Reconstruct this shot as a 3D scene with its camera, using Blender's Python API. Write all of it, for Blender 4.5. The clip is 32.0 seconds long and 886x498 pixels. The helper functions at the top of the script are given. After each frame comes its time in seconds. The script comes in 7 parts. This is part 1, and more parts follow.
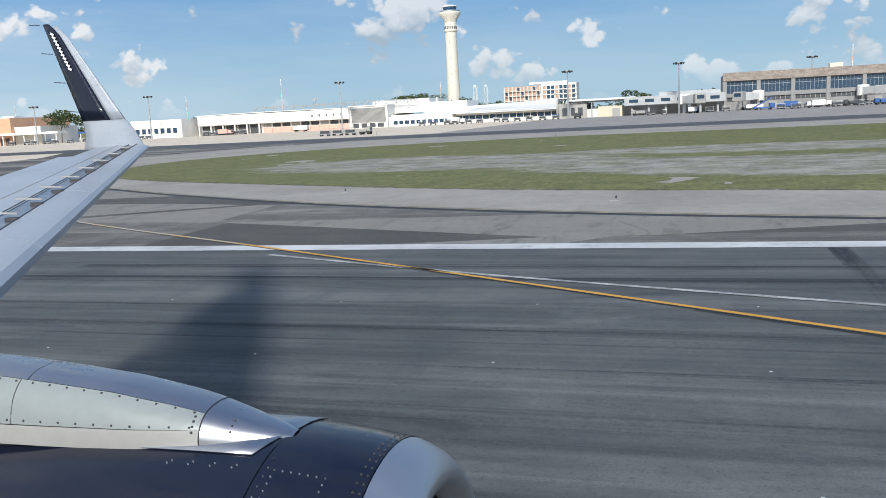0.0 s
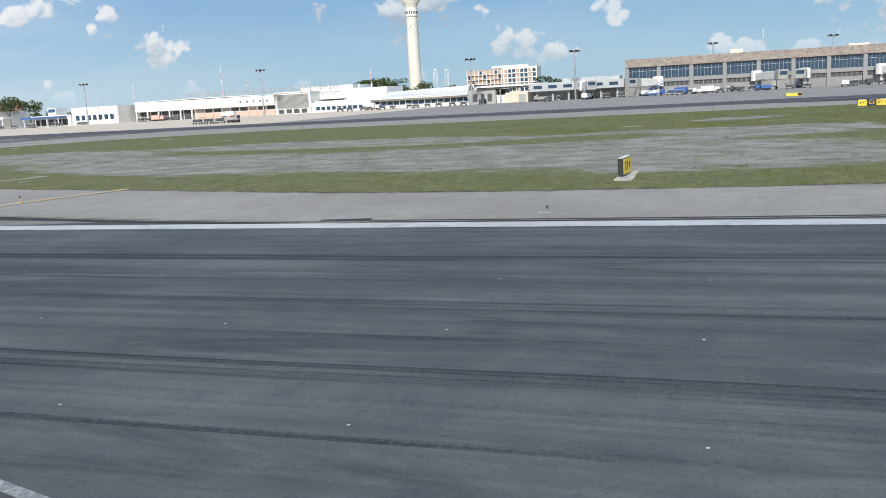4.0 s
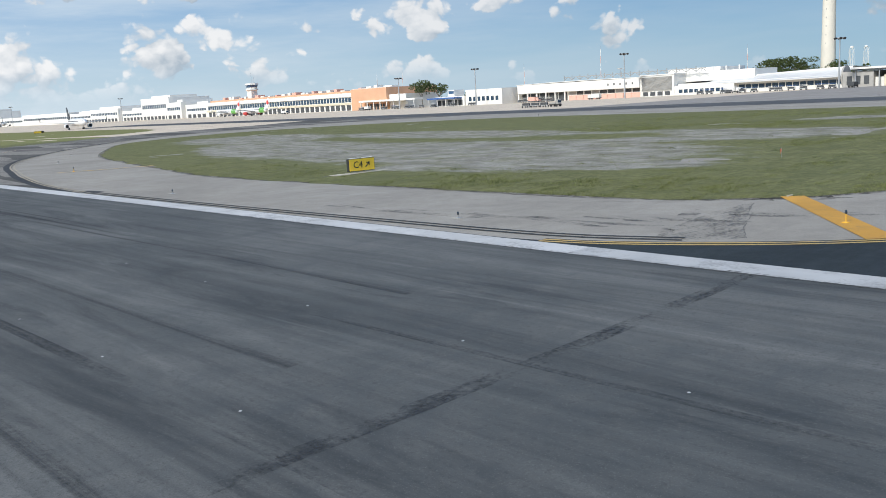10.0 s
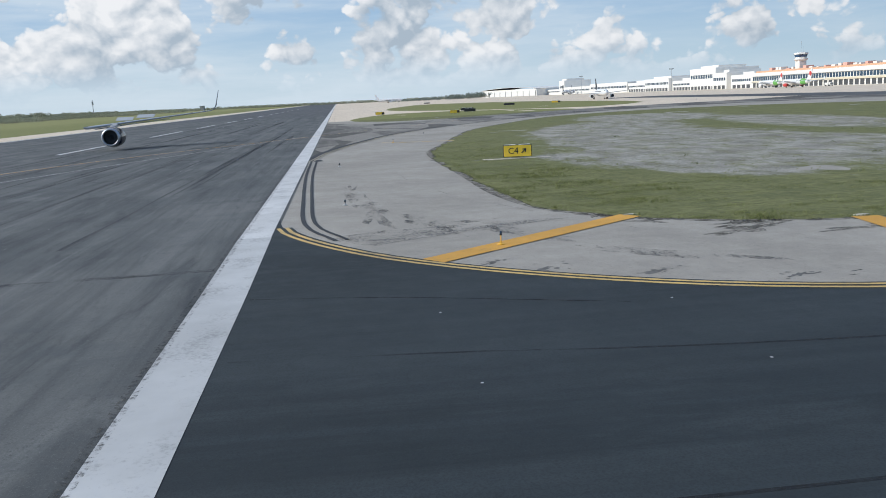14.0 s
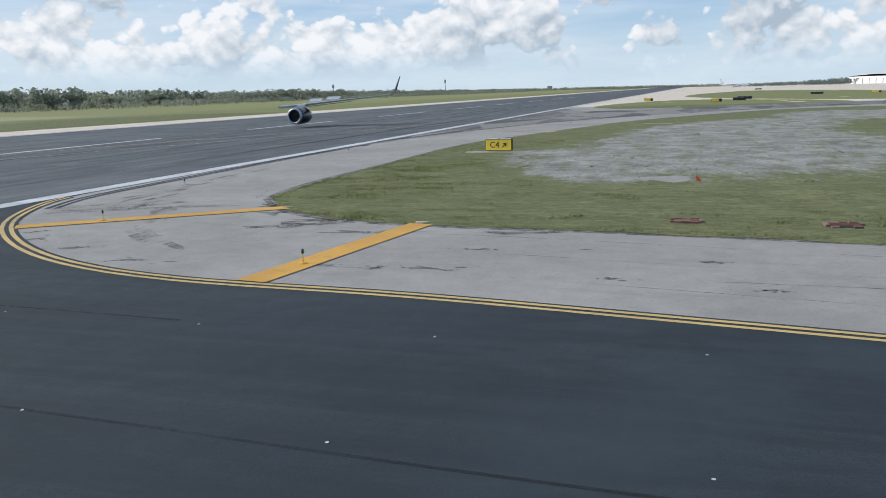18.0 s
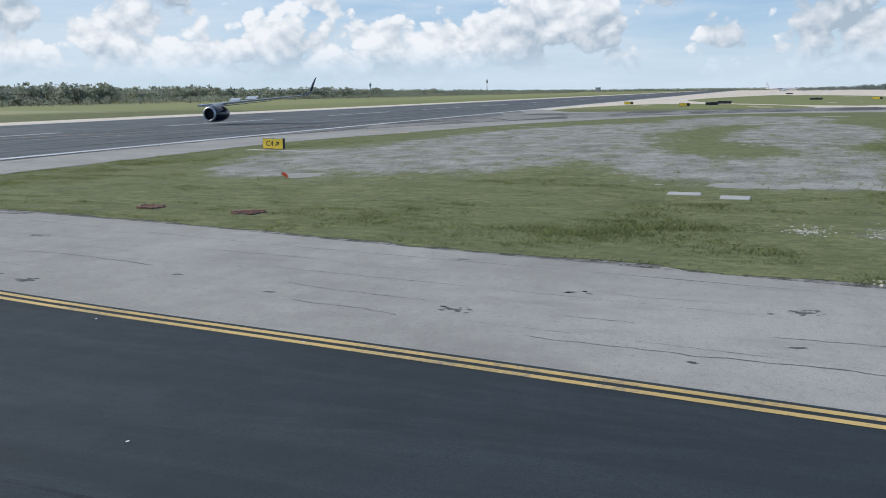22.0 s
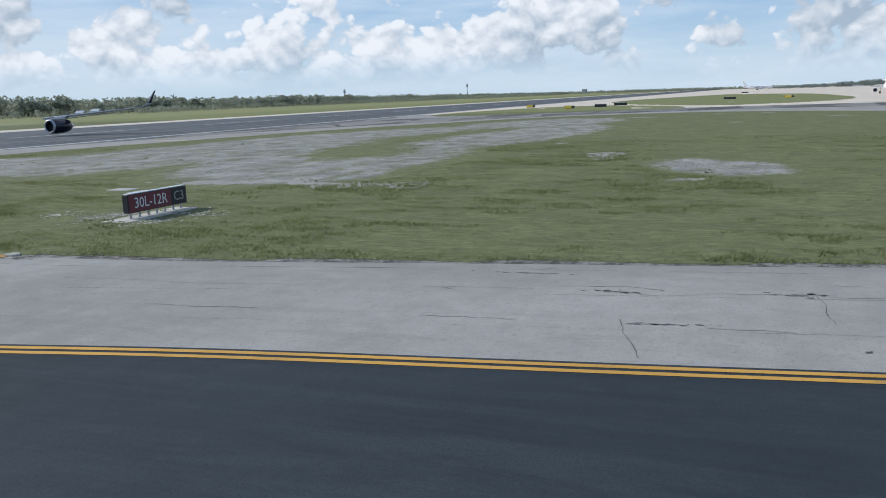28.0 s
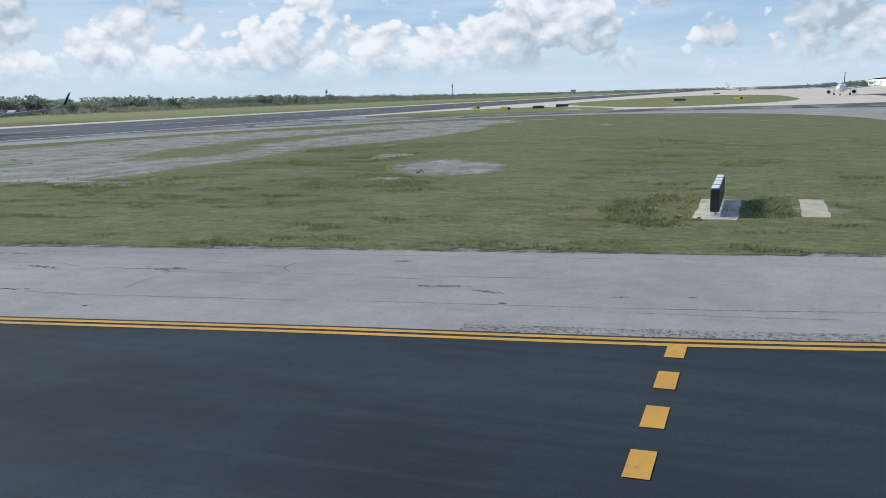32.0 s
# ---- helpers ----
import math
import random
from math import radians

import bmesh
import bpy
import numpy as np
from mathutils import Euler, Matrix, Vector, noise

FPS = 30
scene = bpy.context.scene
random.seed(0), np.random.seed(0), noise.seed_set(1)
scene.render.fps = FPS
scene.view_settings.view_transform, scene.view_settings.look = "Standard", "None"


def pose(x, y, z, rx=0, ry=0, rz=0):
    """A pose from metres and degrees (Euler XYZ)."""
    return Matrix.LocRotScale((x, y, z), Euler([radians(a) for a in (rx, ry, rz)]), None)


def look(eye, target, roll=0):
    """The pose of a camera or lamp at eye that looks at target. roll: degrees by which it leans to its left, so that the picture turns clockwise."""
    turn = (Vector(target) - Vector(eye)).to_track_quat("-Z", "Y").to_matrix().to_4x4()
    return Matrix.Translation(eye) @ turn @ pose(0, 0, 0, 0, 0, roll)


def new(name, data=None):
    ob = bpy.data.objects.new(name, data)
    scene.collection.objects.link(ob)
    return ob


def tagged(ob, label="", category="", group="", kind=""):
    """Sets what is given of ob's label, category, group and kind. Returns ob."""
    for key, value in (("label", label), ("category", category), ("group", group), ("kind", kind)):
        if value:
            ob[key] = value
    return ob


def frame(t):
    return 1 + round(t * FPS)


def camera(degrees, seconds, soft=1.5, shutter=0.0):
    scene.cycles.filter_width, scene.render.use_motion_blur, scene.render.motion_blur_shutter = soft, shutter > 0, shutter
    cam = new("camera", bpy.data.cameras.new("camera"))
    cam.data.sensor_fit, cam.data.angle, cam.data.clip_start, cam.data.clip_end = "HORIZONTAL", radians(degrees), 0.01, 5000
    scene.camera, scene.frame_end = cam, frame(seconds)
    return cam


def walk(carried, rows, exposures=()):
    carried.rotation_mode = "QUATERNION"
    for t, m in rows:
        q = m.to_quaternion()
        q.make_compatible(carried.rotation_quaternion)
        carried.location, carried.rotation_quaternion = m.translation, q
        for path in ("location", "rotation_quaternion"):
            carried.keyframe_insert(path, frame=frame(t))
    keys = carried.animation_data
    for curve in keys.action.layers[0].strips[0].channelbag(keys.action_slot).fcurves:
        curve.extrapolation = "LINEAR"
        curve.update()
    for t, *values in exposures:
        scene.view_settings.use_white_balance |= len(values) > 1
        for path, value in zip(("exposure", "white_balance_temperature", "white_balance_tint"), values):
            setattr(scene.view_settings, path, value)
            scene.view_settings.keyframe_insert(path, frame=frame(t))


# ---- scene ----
cam = camera(54.70, 32.0, soft=0.9, shutter=0.0)
PATH = [
    (0.0, pose(0.000, 0.000, 4.504, 81.060, 2.900, 15.863)),
    (0.5, pose(8.024, -0.185, 4.496, 80.990, 2.802, 15.612)),
    (1.0, pose(15.461, -0.382, 4.508, 80.939, 2.904, 15.628)),
    (1.5, pose(22.378, -0.563, 4.510, 80.795, 3.008, 15.610)),
    (2.0, pose(28.798, -0.656, 4.516, 80.610, 2.942, 15.777)),
    (2.5, pose(34.718, -0.675, 4.500, 80.446, 2.773, 16.015)),
    (3.0, pose(40.179, -0.659, 4.496, 80.252, 2.729, 16.384)),
    (3.5, pose(45.223, -0.645, 4.499, 80.021, 2.851, 16.885)),
    (4.0, pose(49.893, -0.642, 4.500, 79.866, 3.110, 17.343)),
    (4.5, pose(54.228, -0.626, 4.500, 79.821, 3.429, 17.759)),
    (5.0, pose(58.265, -0.555, 4.500, 79.862, 3.723, 18.170)),
    (5.5, pose(62.045, -0.366, 4.487, 79.942, 3.925, 18.620)),
    (6.0, pose(65.617, -0.002, 4.503, 79.993, 4.028, 19.292)),
    (6.5, pose(69.041, 0.539, 4.488, 79.944, 4.134, 20.831)),
    (7.0, pose(72.373, 1.209, 4.510, 79.942, 4.160, 23.354)),
    (7.5, pose(75.578, 1.946, 4.532, 80.085, 3.931, 26.863)),
    (8.0, pose(78.675, 2.833, 4.515, 80.092, 3.540, 30.490)),
    (8.5, pose(81.664, 3.933, 4.531, 80.098, 3.425, 34.663)),
    (9.0, pose(84.529, 5.243, 4.493, 80.011, 3.238, 38.090)),
    (9.5, pose(87.283, 6.773, 4.503, 80.108, 3.010, 42.135)),
    (10.0, pose(89.957, 8.596, 4.493, 80.047, 3.146, 46.286)),
    (10.5, pose(92.466, 10.734, 4.485, 80.051, 3.302, 51.045)),
    (11.0, pose(94.815, 13.161, 4.469, 80.043, 3.431, 56.284)),
    (11.5, pose(96.872, 15.732, 4.509, 79.961, 3.522, 60.581)),
    (12.0, pose(98.796, 18.523, 4.521, 79.687, 3.357, 63.252)),
    (12.5, pose(100.561, 21.478, 4.527, 79.702, 3.520, 68.374)),
    (13.0, pose(102.162, 24.585, 4.540, 79.790, 3.279, 73.237)),
    (13.5, pose(103.556, 27.753, 4.506, 79.926, 2.876, 78.272)),
    (14.0, pose(104.667, 31.055, 4.500, 79.936, 2.651, 83.065)),
    (14.5, pose(105.486, 34.452, 4.500, 79.821, 2.570, 87.463)),
    (15.0, pose(106.036, 37.859, 4.500, 79.664, 2.448, 91.381)),
    (15.5, pose(106.348, 41.198, 4.487, 79.557, 2.135, 94.782)),
    (16.0, pose(106.466, 44.446, 4.491, 79.532, 1.719, 97.742)),
    (16.5, pose(106.464, 47.676, 4.480, 79.473, 1.773, 100.571)),
    (17.0, pose(106.398, 50.871, 4.469, 79.521, 1.473, 102.995)),
    (17.5, pose(106.346, 53.953, 4.471, 79.552, 1.360, 105.088)),
    (18.0, pose(106.319, 57.023, 4.488, 79.547, 1.386, 106.371)),
    (18.5, pose(106.238, 60.105, 4.494, 79.655, 1.505, 107.499)),
    (19.0, pose(106.150, 63.151, 4.503, 79.828, 1.724, 108.418)),
    (19.5, pose(106.052, 66.144, 4.507, 79.960, 1.794, 109.078)),
    (20.0, pose(105.925, 68.977, 4.500, 79.910, 1.689, 109.487)),
    (20.5, pose(105.725, 71.687, 4.501, 79.836, 1.435, 109.699)),
    (21.0, pose(105.512, 74.315, 4.499, 79.748, 1.164, 109.859)),
    (21.5, pose(105.312, 76.928, 4.515, 79.603, 0.804, 110.014)),
    (22.0, pose(105.135, 79.542, 4.500, 79.576, 0.605, 110.167)),
    (22.5, pose(105.000, 82.191, 4.496, 79.600, 0.604, 110.262)),
    (23.0, pose(104.955, 84.849, 4.475, 79.681, 0.601, 110.403)),
    (23.5, pose(104.968, 87.513, 4.511, 79.863, 0.850, 110.456)),
    (24.0, pose(104.974, 90.250, 4.512, 80.008, 0.985, 110.605)),
    (24.5, pose(104.882, 92.946, 4.496, 79.995, 1.050, 110.712)),
    (25.0, pose(104.737, 95.488, 4.492, 79.999, 1.186, 110.702)),
    (25.5, pose(104.579, 97.876, 4.495, 79.948, 1.388, 110.581)),
    (26.0, pose(104.446, 100.116, 4.500, 79.887, 1.687, 110.475)),
    (26.5, pose(104.346, 102.258, 4.500, 79.842, 1.990, 110.402)),
    (27.0, pose(104.275, 104.376, 4.500, 79.821, 2.156, 110.342)),
    (27.5, pose(104.229, 106.535, 4.502, 79.826, 2.067, 110.280)),
    (28.0, pose(104.199, 108.770, 4.514, 79.855, 1.698, 110.221)),
    (28.5, pose(104.162, 111.052, 4.510, 79.902, 1.210, 110.216)),
    (29.0, pose(104.081, 113.222, 4.513, 80.013, 1.303, 110.194)),
    (29.5, pose(103.917, 115.247, 4.504, 80.121, 1.664, 110.093)),
    (30.0, pose(103.728, 117.170, 4.488, 80.145, 1.821, 110.002)),
    (30.5, pose(103.620, 119.083, 4.484, 80.086, 1.741, 109.840)),
    (31.0, pose(103.587, 120.975, 4.494, 80.017, 1.546, 109.748)),
    (31.5, pose(103.601, 122.872, 4.496, 79.972, 1.556, 109.797)),
    (32.0, pose(103.647, 124.935, 4.510, 79.842, 1.570, 109.984)),
]
EXPOSURES = [(0.0, -0.08, 6500, 10), (8.0, -0.12, 6500, 10), (11.0, -0.28, 6420, 10), (13.0, -0.34, 6350, 10), (16.0, -0.24, 6300, 10), (22.0, -0.27, 6200, 10), (24.0, -0.38, 5800, 10), (25.5, -0.36, 5800, 10), (28.0, -0.30, 6050, 10), (32.0, -0.28, 6100, 10)]
walk(cam, PATH, EXPOSURES)

# ---- sky, clouds and sun ----
SUN_AZ, SUN_EL = radians(173), radians(33)      # measured from +Y, clockwise seen from above
sun_way = Vector((math.sin(SUN_AZ) * math.cos(SUN_EL), math.cos(SUN_AZ) * math.cos(SUN_EL), math.sin(SUN_EL)))
sun_data = bpy.data.lights.new("sun", "SUN")
sun_data.energy, sun_data.angle, sun_data.color = 4.4, radians(8.0), (0.975, 0.96, 0.905)
sun = new("sun", sun_data)
sun.matrix_world = look(sun_way * 100, (0, 0, 0))


class Nodes:
    """Short names for building a node tree."""

    def __init__(self, tree):
        self.tree = tree
        tree.nodes.clear()

    def add(self, kind, **values):
        n = self.tree.nodes.new(kind)
        for k, v in values.items():
            setattr(n, k, v)
        return n

    def link(self, a, b):
        self.tree.links.new(a, b)

    def put(self, socket, value):
        if hasattr(value, "is_output"):
            self.link(value, socket)
        else:
            socket.default_value = value

    def math(self, op, a, b=0.0, clamp=False):
        n = self.add("ShaderNodeMath", operation=op, use_clamp=clamp)
        self.put(n.inputs[0], a)
        self.put(n.inputs[1], b)
        return n.outputs[0]

    def mix(self, fac, a, b, blend="MIX"):
        n = self.add("ShaderNodeMix", data_type="RGBA", blend_type=blend)
        self.put(n.inputs[0], fac)
        self.put(n.inputs[6], a)
        self.put(n.inputs[7], b)
        return n.outputs[2]

    def ramp(self, fac, lo, hi, a=0.0, b=1.0):
        n = self.add("ShaderNodeMapRange", interpolation_type="SMOOTHSTEP")
        for i, v in enumerate((fac, lo, hi, a, b)):
            self.put(n.inputs[i], v)
        return n.outputs[0]

    def mapped(self, vec, scale=(1, 1, 1), loc=(0, 0, 0), rot=(0, 0, 0)):
        n = self.add("ShaderNodeMapping")
        self.put(n.inputs[0], vec)
        n.inputs[1].default_value, n.inputs[2].default_value, n.inputs[3].default_value = loc, rot, scale
        return n.outputs[0]

    def noise(self, vec, scale, detail=4.0, rough=0.55, dist=0.0):
        n = self.add("ShaderNodeTexNoise")
        self.put(n.inputs["Vector"], vec)
        n.inputs["Scale"].default_value, n.inputs["Detail"].default_value = scale, detail
        n.inputs["Roughness"].default_value, n.inputs["Distortion"].default_value = rough, dist
        return n.outputs[0]

    def voronoi(self, vec, scale, feature="F1"):
        n = self.add("ShaderNodeTexVoronoi", feature=feature)
        self.put(n.inputs["Vector"], vec)
        n.inputs["Scale"].default_value = scale
        return n


world = bpy.data.worlds.new("world")
scene.world = world
world.use_nodes = True
N = Nodes(world.node_tree)
sky = N.add("ShaderNodeTexSky", sky_type="NISHITA", sun_disc=False)
sky.sun_elevation, sky.sun_rotation = SUN_EL, SUN_AZ
sky.air_density, sky.dust_density, sky.ozone_density = 1.0, 0.6, 2.0
way = N.add("ShaderNodeTexCoord").outputs["Generated"]
sep = N.add("ShaderNodeSeparateXYZ")
N.link(way, sep.inputs[0])
lift = sep.outputs[2]
# heaps of fair-weather cumulus: billows squashed towards the skyline, thicker to the west
west = N.math("ADD", N.math("MULTIPLY", sep.outputs[0], -0.92), N.math("MULTIPLY", sep.outputs[1], -0.38))
SCALE, HOME = (13.5, 13.5, 17.0), Vector((3.1, 1.7, 0.0))


def heaps(shift):
    """Rounded billows upon billows, as in cumulus."""
    p = N.mapped(way, SCALE, HOME + Vector(shift))
    stir = N.add("ShaderNodeTexNoise")
    N.link(p, stir.inputs["Vector"])
    stir.inputs["Scale"].default_value, stir.inputs["Detail"].default_value = 1.4, 7.0
    stir.inputs["Roughness"].default_value = 0.54
    bent = N.add("ShaderNodeVectorMath", operation="MULTIPLY_ADD")
    N.link(stir.outputs["Color"], bent.inputs[0])
    bent.inputs[1].default_value = (0.48, 0.48, 0.48)
    N.link(p, bent.inputs[2])
    total = 1.0
    for scale, share in ((1.0, 0.45), (2.4, 0.27), (5.6, 0.14), (13.0, 0.04)):
        total = N.math("SUBTRACT", total, N.math("MULTIPLY", N.voronoi(bent.outputs[0], scale).outputs["Distance"], share))
    return total


def banks(shift):
    return N.noise(N.mapped(way, (5.2, 5.2, 8.5), Vector((0.4, 2.9, 0.3)) + Vector(shift)), 1.0, 3.0, 0.5)


billow, above, aside = heaps((0, 0, 0)), heaps((0, 0, 0.19)), heaps((0.06, -0.17, 0.05))
groups, higher = banks((0, 0, 0)), banks((0, 0, 0.42))
cover = N.math("ADD", N.math("MULTIPLY", N.math("SUBTRACT", groups, 0.5), 0.80), N.ramp(west, 0.2, 1.0, -0.105, 0.056))
thick = N.math("ADD", billow, cover)
body = N.ramp(thick, 0.505, 0.585, 0.0, 0.95)
body = N.math("MULTIPLY", N.math("MULTIPLY", body, N.ramp(lift, 0.002, 0.05, 0.10, 1.0)), N.ramp(west, -0.2, 0.8, 0.72, 1.0))
lit = N.math("ADD", N.math("MULTIPLY", N.math("SUBTRACT", billow, above), 2.4), N.math("MULTIPLY", N.math("SUBTRACT", billow, aside), 1.7))
lit = N.math("ADD", lit, N.math("MULTIPLY", N.math("SUBTRACT", groups, higher), 2.8))
lit = N.math("ADD", N.math("ADD", lit, 0.44), N.math("MULTIPLY", N.math("SUBTRACT", thick, 0.62), -1.0), clamp=True)
cloud = N.mix(lit, (0.43, 0.51, 0.59, 1), (0.94, 0.94, 0.94, 1))
SKY = 0.10
blue = N.mix(1.0, sky.outputs[0], (SKY, SKY, SKY, 1), "MULTIPLY")
haze = N.mix(N.ramp(west, 0.0, 0.9), (0.37, 0.60, 0.78, 1), (0.54, 0.70, 0.81, 1))
clear = N.mix(N.ramp(lift, 0.0, 0.17), haze, (0.115, 0.345, 0.68, 1))
clear = N.mix(N.ramp(lift, 0.15, 0.9), clear, (0.05, 0.17, 0.48, 1))
blue = N.mix(0.88, blue, clear)
veil = N.ramp(N.noise(N.mapped(way, (3.0, 3.0, 22.0), (0.7, 0.2, 0.0)), 1.0, 6.0, 0.6), 0.34, 0.70, 0.20, 0.80)
blue = N.mix(N.math("MULTIPLY", veil, N.ramp(west, 0.0, 1.0, 0.25, 1.0)), blue, (0.70, 0.79, 0.86, 1))
cloud = N.mix(N.ramp(lift, 0.0, 0.06, 0.75, 0.0), cloud, (0.62, 0.76, 0.88, 1))
out = N.add("ShaderNodeBackground")
N.link(N.mix(body, blue, cloud), out.inputs[0])
N.link(N.ramp(west, 0.0, 1.0, 1.0, 1.18), out.inputs[1])
N.link(out.outputs[0], N.add("ShaderNodeOutputWorld").inputs[0])

# ---- materials ----
def begin(name):
    m = bpy.data.materials.new(name)
    m.use_nodes = True
    n = Nodes(m.node_tree)
    p = n.add("ShaderNodeBsdfPrincipled")
    n.link(p.outputs[0], n.add("ShaderNodeOutputMaterial").inputs[0])
    return m, n, p


def shades(col, k):
    return tuple(min(1, c * k) for c in col) + (1,)


def plain(name, col, rough=0.6, metal=0.0, var=0.12, scale=1.5, grain=14.0, bump=0.0, stretch=(1, 1, 1), alike=0.0):
    """A painted or raw surface with wear at two scales; alike: how far single pieces differ."""
    m, n, p = begin(name)
    co = n.mapped(n.add("ShaderNodeTexCoord").outputs["Object"], stretch)
    big, small = n.noise(co, scale, 4), n.noise(co, grain, 3, 0.6)
    f = n.math("ADD", n.math("MULTIPLY", big, 0.65), n.math("MULTIPLY", small, 0.35))
    if alike:
        f = n.math("ADD", f, n.math("MULTIPLY", n.math("SUBTRACT", n.add("ShaderNodeObjectInfo").outputs["Random"], 0.5), alike))
    n.link(n.mix(n.ramp(f, 0.3, 0.7), shades(col, 1 - var), shades(col, 1 + var)), p.inputs["Base Color"])
    n.link(n.ramp(small, 0.2, 0.8, max(0.02, rough - 0.08), min(1, rough + 0.08)), p.inputs["Roughness"])
    p.inputs["Metallic"].default_value = metal
    if bump:
        b = n.add("ShaderNodeBump")
        b.inputs["Strength"].default_value, b.inputs["Distance"].default_value = bump, 0.02
        n.link(small, b.inputs["Height"])
        n.link(b.outputs[0], p.inputs["Normal"])
    return m


def paving(name, lo, hi, stain, streak=None, cracks=0.0, rough=0.85, patch=0.0, joints=0.0, spec=0.35, along="X", speck=0.0):
    """Asphalt or concrete: aggregate, broad stains, long streaks along X, fine cracks."""
    m, n, p = begin(name)
    co = n.add("ShaderNodeTexCoord").outputs["Object"]
    grit = n.noise(co, 26.0, 2, 0.7)
    blot = n.noise(co, 0.13, 6, 0.62, 0.4)
    fine = n.noise(co, 1.3, 5, 0.65)
    f = n.math("ADD", n.math("MULTIPLY", blot, 0.5), n.math("ADD", n.math("MULTIPLY", fine, 0.3), n.math("MULTIPLY", grit, 0.2)))
    col = n.mix(n.ramp(f, 0.34, 0.66), lo, hi)
    if streak:
        s1 = n.noise(n.mapped(co, (0.010, 0.42, 1) if along == "X" else (0.42, 0.010, 1)), 1.0, 5, 0.6, 0.15)
        s2 = n.noise(n.mapped(co, (0.05, 2.6, 1) if along == "X" else (2.6, 0.05, 1), (7, 3, 0)), 1.0, 4, 0.6)
        s = n.math("ADD", n.math("MULTIPLY", s1, 0.62), n.math("MULTIPLY", s2, 0.38))
        col = n.mix(n.ramp(s, 0.42, 0.68, 0.0, 0.70), col, streak)
        drift = n.noise(n.mapped(co, (0.10, 0.55, 1) if along == "X" else (0.55, 0.10, 1), (3, 9, 0)), 1.0, 6, 0.68, 0.6)
        col = n.mix(n.ramp(drift, 0.49, 0.68, 0.0, 0.70), col, streak)
        col = n.mix(n.ramp(drift, 0.32, 0.47, 0.55, 0.0), col, shades(hi[:3], 1.15))
        col = n.mix(n.ramp(s, 0.34, 0.46, 0.55, 0.0), col, shades(hi[:3], 1.25))
    if patch:
        v = n.voronoi(n.mapped(co, (0.05, 0.16, 1)), 1.0)
        tone = n.add("ShaderNodeSeparateColor")
        n.link(v.outputs["Color"], tone.inputs[0])
        col = n.mix(n.ramp(tone.outputs[0], 0.55, 0.75, 0.0, patch), col, hi)
        col = n.mix(n.ramp(tone.outputs[0], 0.25, 0.45, patch, 0.0), col, shades(lo[:3], 0.7))
    col = n.mix(n.ramp(grit, 0.38, 0.70, 0.0, 0.40), col, shades(lo[:3], 0.55))
    col = n.mix(n.ramp(n.noise(co, 47.0, 1, 0.5), 0.62, 0.78, 0.0, 0.45), col, shades(hi[:3], 1.25))
    if speck:
        pits = n.noise(co, 7.5, 5, 0.8)
        col = n.mix(n.ramp(pits, 0.52, 0.68, 0.0, speck), col, shades(lo[:3], 0.45))
        col = n.mix(n.ramp(n.noise(co, 11.0, 4, 0.8), 0.56, 0.70, 0.0, speck * 0.7), col, shades(hi[:3], 1.2))
        worn = n.noise(n.mapped(co, (0.9, 0.22, 1)), 1.0, 6, 0.7)
        col = n.mix(n.ramp(worn, 0.50, 0.72, 0.0, speck * 1.2), col, stain)
    old = n.noise(co, 0.05, 5, 0.6, 0.5)
    col = n.mix(n.ramp(old, 0.56, 0.72, 0.0, 0.55), col, stain)
    if cracks:
        warp = n.add("ShaderNodeVectorMath", operation="ADD")
        n.link(co, warp.inputs[0])
        wob = n.add("ShaderNodeTexNoise")
        n.link(co, wob.inputs["Vector"])
        wob.inputs["Scale"].default_value, wob.inputs["Detail"].default_value = 0.45, 5
        n.link(wob.outputs["Color"], warp.inputs[1])
        v = n.voronoi(n.mapped(warp.outputs[0], (0.16, 0.10, 1)), 1.0, "DISTANCE_TO_EDGE")
        gate = n.ramp(n.noise(co, 0.22, 3), 0.46, 0.60)
        line = n.math("MULTIPLY", n.ramp(v.outputs["Distance"], 0.002, 0.010, 1.0, 0.0), gate)
        col = n.mix(n.math("MULTIPLY", line, cracks), col, shades(lo[:3], 0.35))
    if joints:
        br = n.add("ShaderNodeTexBrick")
        br.offset = 0.0
        n.link(co, br.inputs["Vector"])
        for k, v in (("Scale", 1.0), ("Mortar Size", 0.05), ("Mortar Smooth", 0.3), ("Brick Width", joints), ("Row Height", joints)):
            br.inputs[k].default_value = v
        col = n.mix(n.math("MULTIPLY", br.outputs["Fac"], 0.5), col, shades(lo[:3], 0.5))
    n.link(col, p.inputs["Base Color"])
    n.link(n.ramp(fine, 0.2, 0.8, rough - 0.1, min(1, rough + 0.1)), p.inputs["Roughness"])
    p.inputs["Specular IOR Level"].default_value = spec
    b = n.add("ShaderNodeBump")
    b.inputs["Strength"].default_value, b.inputs["Distance"].default_value = 0.35, 0.01
    n.link(grit, b.inputs["Height"])
    n.link(b.outputs[0], p.inputs["Normal"])
    return m


